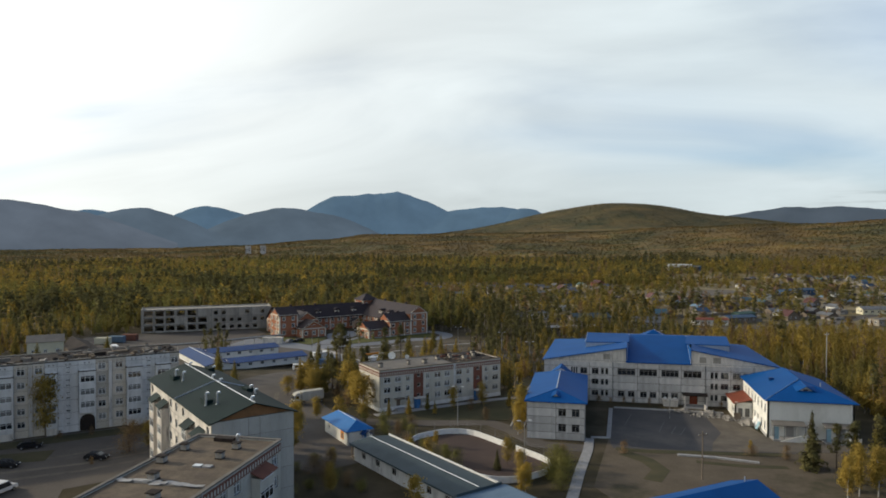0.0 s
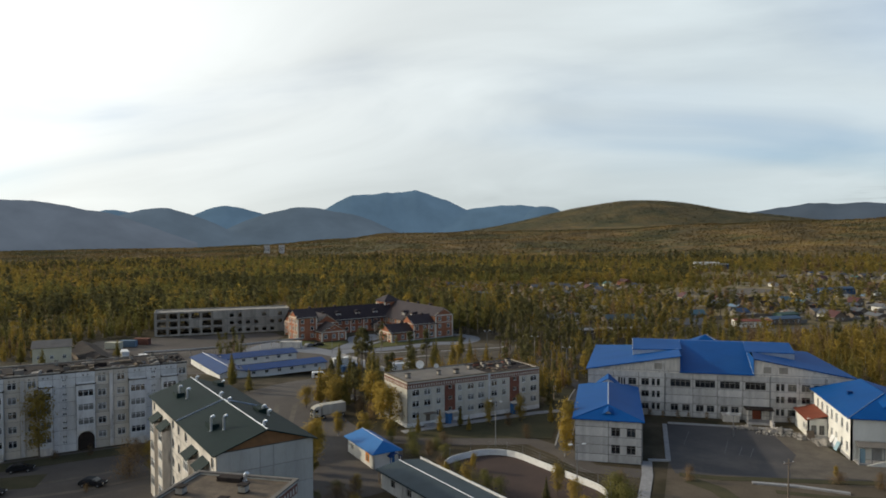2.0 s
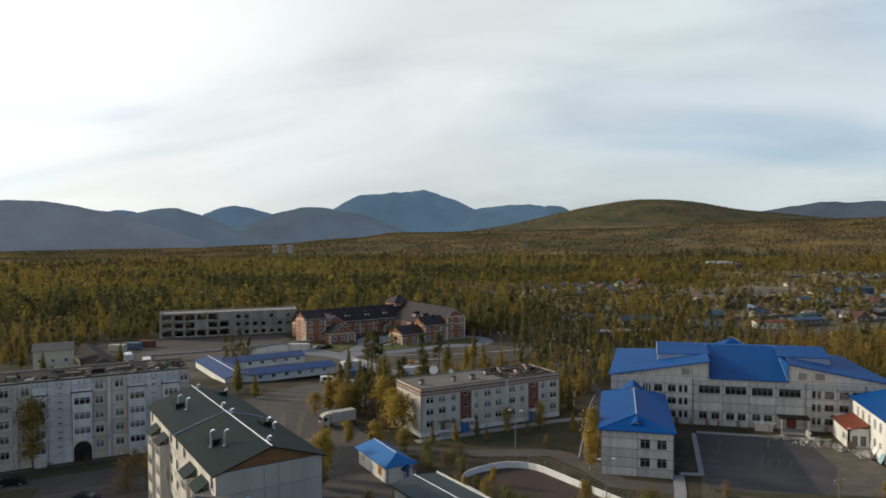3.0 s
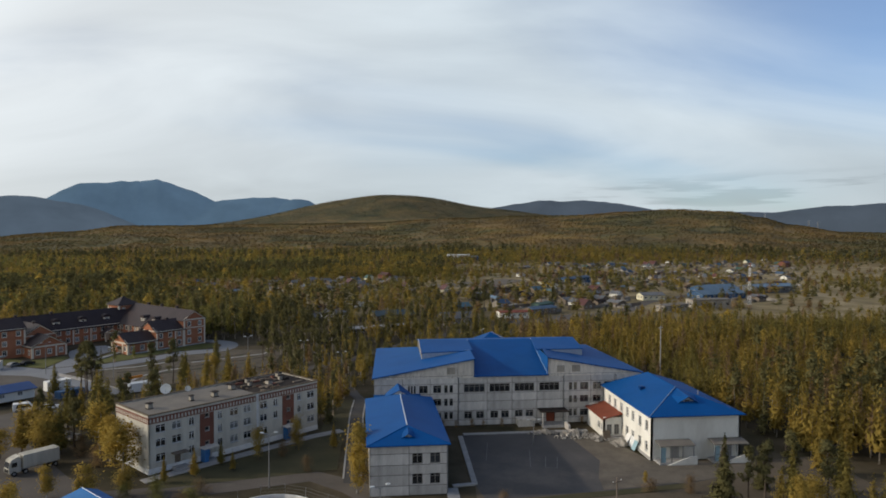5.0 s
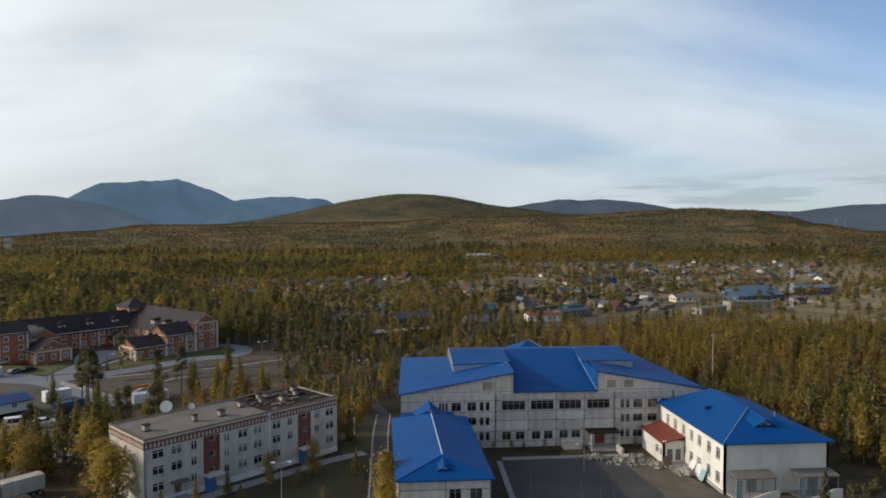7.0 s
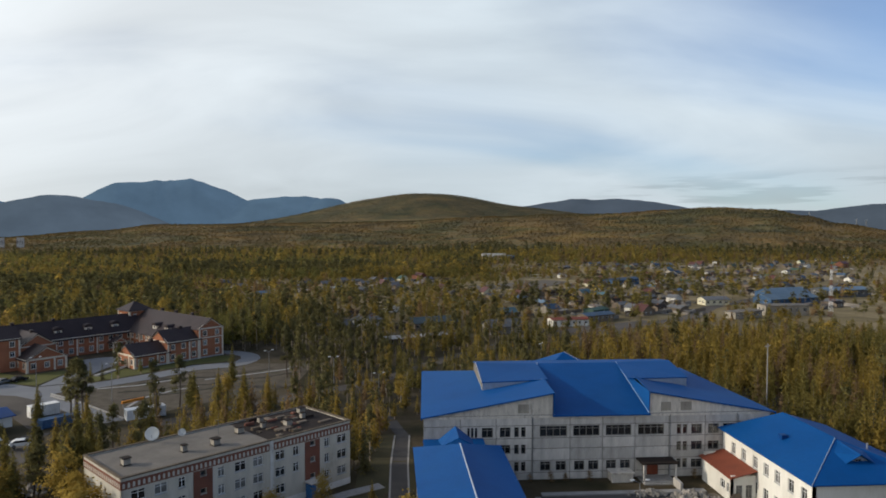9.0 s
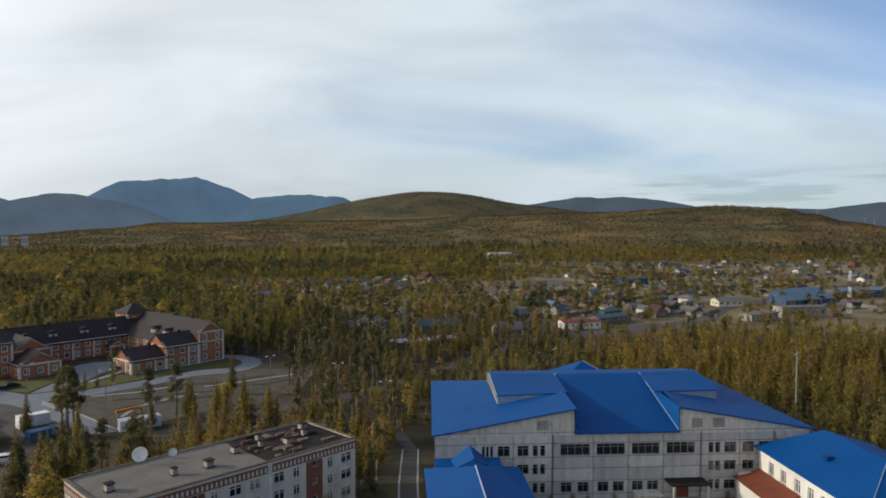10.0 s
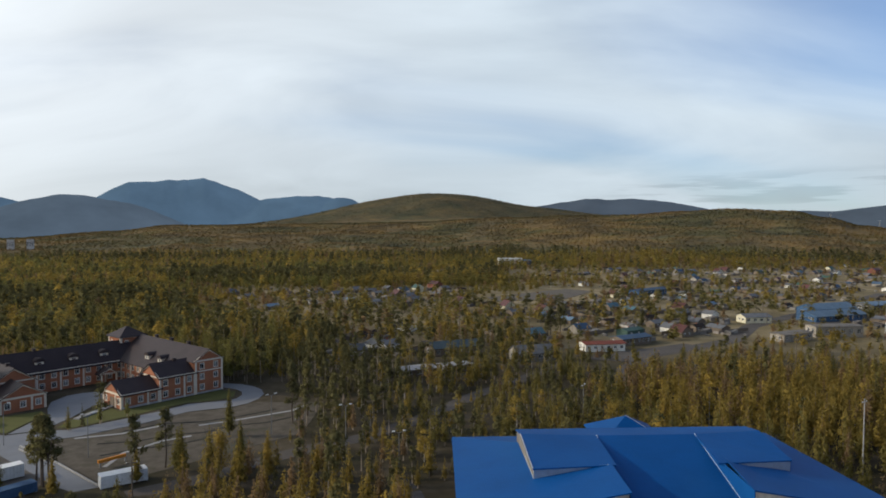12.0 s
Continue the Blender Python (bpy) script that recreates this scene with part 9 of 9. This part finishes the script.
def make_woods(name, label, r0, r1, cell, quads, size, seed, sides):
    """Woods as one mass of crowns: stands of gold, of olive and of dark pine, thinning out round houses and lanes."""
    rng = np.random.default_rng(seed)
    protos = []
    for kind, R, base in (("larch", 0.165, 0.12), ("larch", 0.135, 0.16), ("birch", 0.17, 0.22), ("pine", 0.165, 0.28), ("spruce", 0.14, 0.08)):
        protos.append([crown_leaves(kind, rng, quads, size, R, base) for _ in range(5)])
    leaf = ("gold", "olive", "birch_leaf", "pine", "rusty", "green_larch")
    out, skins, idx = [], [], []
    a0, a1 = radians(-53 if r0 < 700 else -48), radians(46)
    r = r0
    while r < r1:
        step = cell * (1 if r < 900 else r / 900)
        n = int((a1 - a0) * r / step)
        for i in range(n):
            a = a0 + (a1 - a0) * (i + rng.random()) / n
            rr = r + step * rng.random()
            x, y = rr * math.sin(a), 50 + rr * math.cos(a)
            if y < 120:
                continue
            v = in_village(x, y)
            if y < 440 and x < 36:
                v *= 0.5
            if rng.random() < v * (0.60 if x < 20 else 0.63 if x < 130 else 0.72 if x < 190 else 0.82):
                continue
            if -56 < x < 12 and 222 < y < 300 and rng.random() < 0.30:
                continue
            patch = noise.noise((x / 60, y / 60, 7.0))
            if rng.random() < 0.10 + (0.30 if patch < -0.25 else 0):
                continue
            if r < 760 and not clear_of(x, y, 1.2):
                continue
            if v > 0 and any(abs(x - p[0] - 4) < 7 and abs(y - p[1] - 2) < 7 for p in PLOTS):
                continue
            if r < 300 and any(abs(x - p[0]) < 1.6 and abs(y - p[1]) < 1.6 for p in TREES):
                continue
            g, d = noise.noise((x / 62, y / 62, 2.0)), noise.noise((x / 66, y / 66, 11.0))
            w = rng.random()
            dark = 0.03 + 2.0 * max(0, d - 0.06) + (0.14 if -62 < x < 34 and 225 < y < 300 else 0) + (0.30 if -50 < x < 62 and 300 < y < 440 else 0.10 if x < 40 and 225 < y < 430 else 0)
            if x > 44 and y < 340:
                dark *= 0.30
                g += 0.35
            if x < -30 and r > 300:
                g -= 0.15
                dark += 0.12
            if r > 430:
                # farther off whole stands share one colour
                g = noise.noise((x / 200, y / 120, 2.0)) + 0.45 * noise.noise((x / 90, y / 60, 8.0))
                d = noise.noise((x / 260, y / 150, 5.0)) + 0.3 * noise.noise((x / 100, y / 70, 3.0))
                az = math.degrees(a)
                d += 0.25 * math.exp(-((x - 20) / 70) ** 2 - ((y - 440) / 60) ** 2) + 0.30 * math.exp(-((az + 17) / 6) ** 2 - ((rr - 1120) / 130) ** 2) + 0.2 * math.exp(-((az + 2) / 9) ** 2 - ((rr - 1200) / 60) ** 2)
                dark = (0.72 if r < 900 else 0.5) if d + rng.normal(0, 0.08) > 0.24 else (0.10 if r < 900 else 0.03)
                g += 0.25 if r > 900 else 0.0
            if w < dark:
                k, m = (3, 3) if rng.random() < 0.7 else (4, 3)
            elif w < dark + 0.06:
                k, m = 2, (2 if rng.random() < 0.35 else 0)
            elif rng.random() < 0.34 + 2.0 * g:
                k, m = int(rng.integers(0, 2)), (0 if rng.random() < 0.8 else 4)
            else:
                k, m = int(rng.integers(0, 2)), (5 if x < -60 and rng.random() < 0.65 else 1)
            low = 0.78 if x < 30 and y < 300 else 0.95 if x > -60 and y < 440 else 1.2 if y > 300 else 1.0
            h = low * ((7.0 if x < 44 else 8.5) + 5.5 * rng.random() + (2.0 if k == 3 else 0)) * (1.0 + 0.18 * patch)
            if rng.random() < 0.16:
                h *= 0.55
            h *= 1 - 0.42 * v
            if v > 0.3 and rng.random() < 0.5:
                m = 1 if rng.random() < 0.45 else 0 if rng.random() < 0.4 else 4 if rng.random() < 0.7 else 3
            wide = h * (1 + 0.5 * v) * (0.85 + 0.4 * rng.random()) * (0.98 if r < 330 else 1.38)
            q, skin = protos[k][int(rng.integers(0, 5))]
            c, s = math.cos(i * 1.7), math.sin(i * 1.7)
            z = ground_z(x, y) - 0.1
            p, u = np.empty_like(q), np.empty_like(skin)
            p[..., 0], p[..., 1], p[..., 2] = (q[..., 0] * c - q[..., 1] * s) * wide + x, (q[..., 0] * s + q[..., 1] * c) * wide + y, q[..., 2] * h + z
            u[:, 0], u[:, 1], u[:, 2] = skin[:, 0] * c - skin[:, 1] * s, skin[:, 0] * s + skin[:, 1] * c, skin[:, 2]
            out.append(p)
            skins.append(u)
            idx.append(np.full(len(p), m))
            if r < sides:                                   # stems
                t = 0.10 + 0.004 * h
                lean = rng.normal(0, 0.02 * h)
                for e in ((t, 0), (0, t)):
                    out.append(np.array([[(x - e[0], y - e[1], z - 0.4), (x + e[0], y + e[1], z - 0.4), (x + lean, y, z + h * 0.85)]]))
                    skins.append(np.array([[-0.6, -0.8, 0.1]]))
                    idx.append(np.array([6 if k != 2 else 7]))
        r += step
    me = leaf_mesh(name, np.concatenate(out), leaf + ("pale_bark", "birch_bark"), np.concatenate(idx), np.concatenate(skins))
    return tagged(new(name, me), label, "woods", kind="stuff")


def far_canopy(name, label, r0, r1, cell, quads, seed):
    """Closed woods on the far slopes: low rounded crowns that run together."""
    rng = np.random.default_rng(seed)
    protos = [crown_leaves("birch" if k % 2 else "larch", rng, quads, 0.16, 0.30, 0.1) for k in range(8)]
    out, skins = [], []
    a0, a1 = radians(-52), radians(45)
    r = r0
    while r < r1:
        n = int((a1 - a0) * r / cell)
        for i in range(n):
            a, rr = a0 + (a1 - a0) * (i + rng.random()) / n, r + cell * rng.random()
            x, y = rr * math.sin(a), 50 + rr * math.cos(a)
            if noise.noise((x / 90, y / 90, 6.0)) < -0.28 and rng.random() < 0.7:
                continue
            q, skin = protos[int(rng.integers(0, 8))]
            h = (2.3 + 1.9 * rng.random()) * (1 + 0.3 * noise.noise((x / 120, y / 120, 9.0)))
            wide = cell * 1.25 * (0.8 + 0.5 * rng.random())
            z = ground_z(x, y) - 0.6
            out.append(q * np.array([wide, wide, h]) + np.array([x, y, z]))
            skins.append(skin * 0.6 + np.array([0, 0, 0.45]))
        r += cell
    sk = np.concatenate(skins)
    me = leaf_mesh(name, np.concatenate(out), ("canopy",), None, sk / np.linalg.norm(sk, axis=1, keepdims=True))
    return tagged(new(name, me), label, "woods", kind="stuff")


make_woods("woods", "dense autumn wood of golden larch, birch and dark pine", 125, 330, 3.4, 310, 0.0255, 1, 500)
make_woods("far_woods", "autumn woods thinning out among village houses", 330, 760, 5.0, 64, 0.048, 2, 500)
make_woods("distant_woods", "autumn woods of larch and pine on the far plain", 760, 1260, 6.6, 24, 0.070, 3, 0)
far_canopy("hill_woods", "wide mottled larch woods running up to the hills", 1240, 2320, 9.0, 9, 4)
far_canopy("hill_woods", "thin brown woods on the dome and far slopes", 2700, 3700, 16.0, 6, 5)
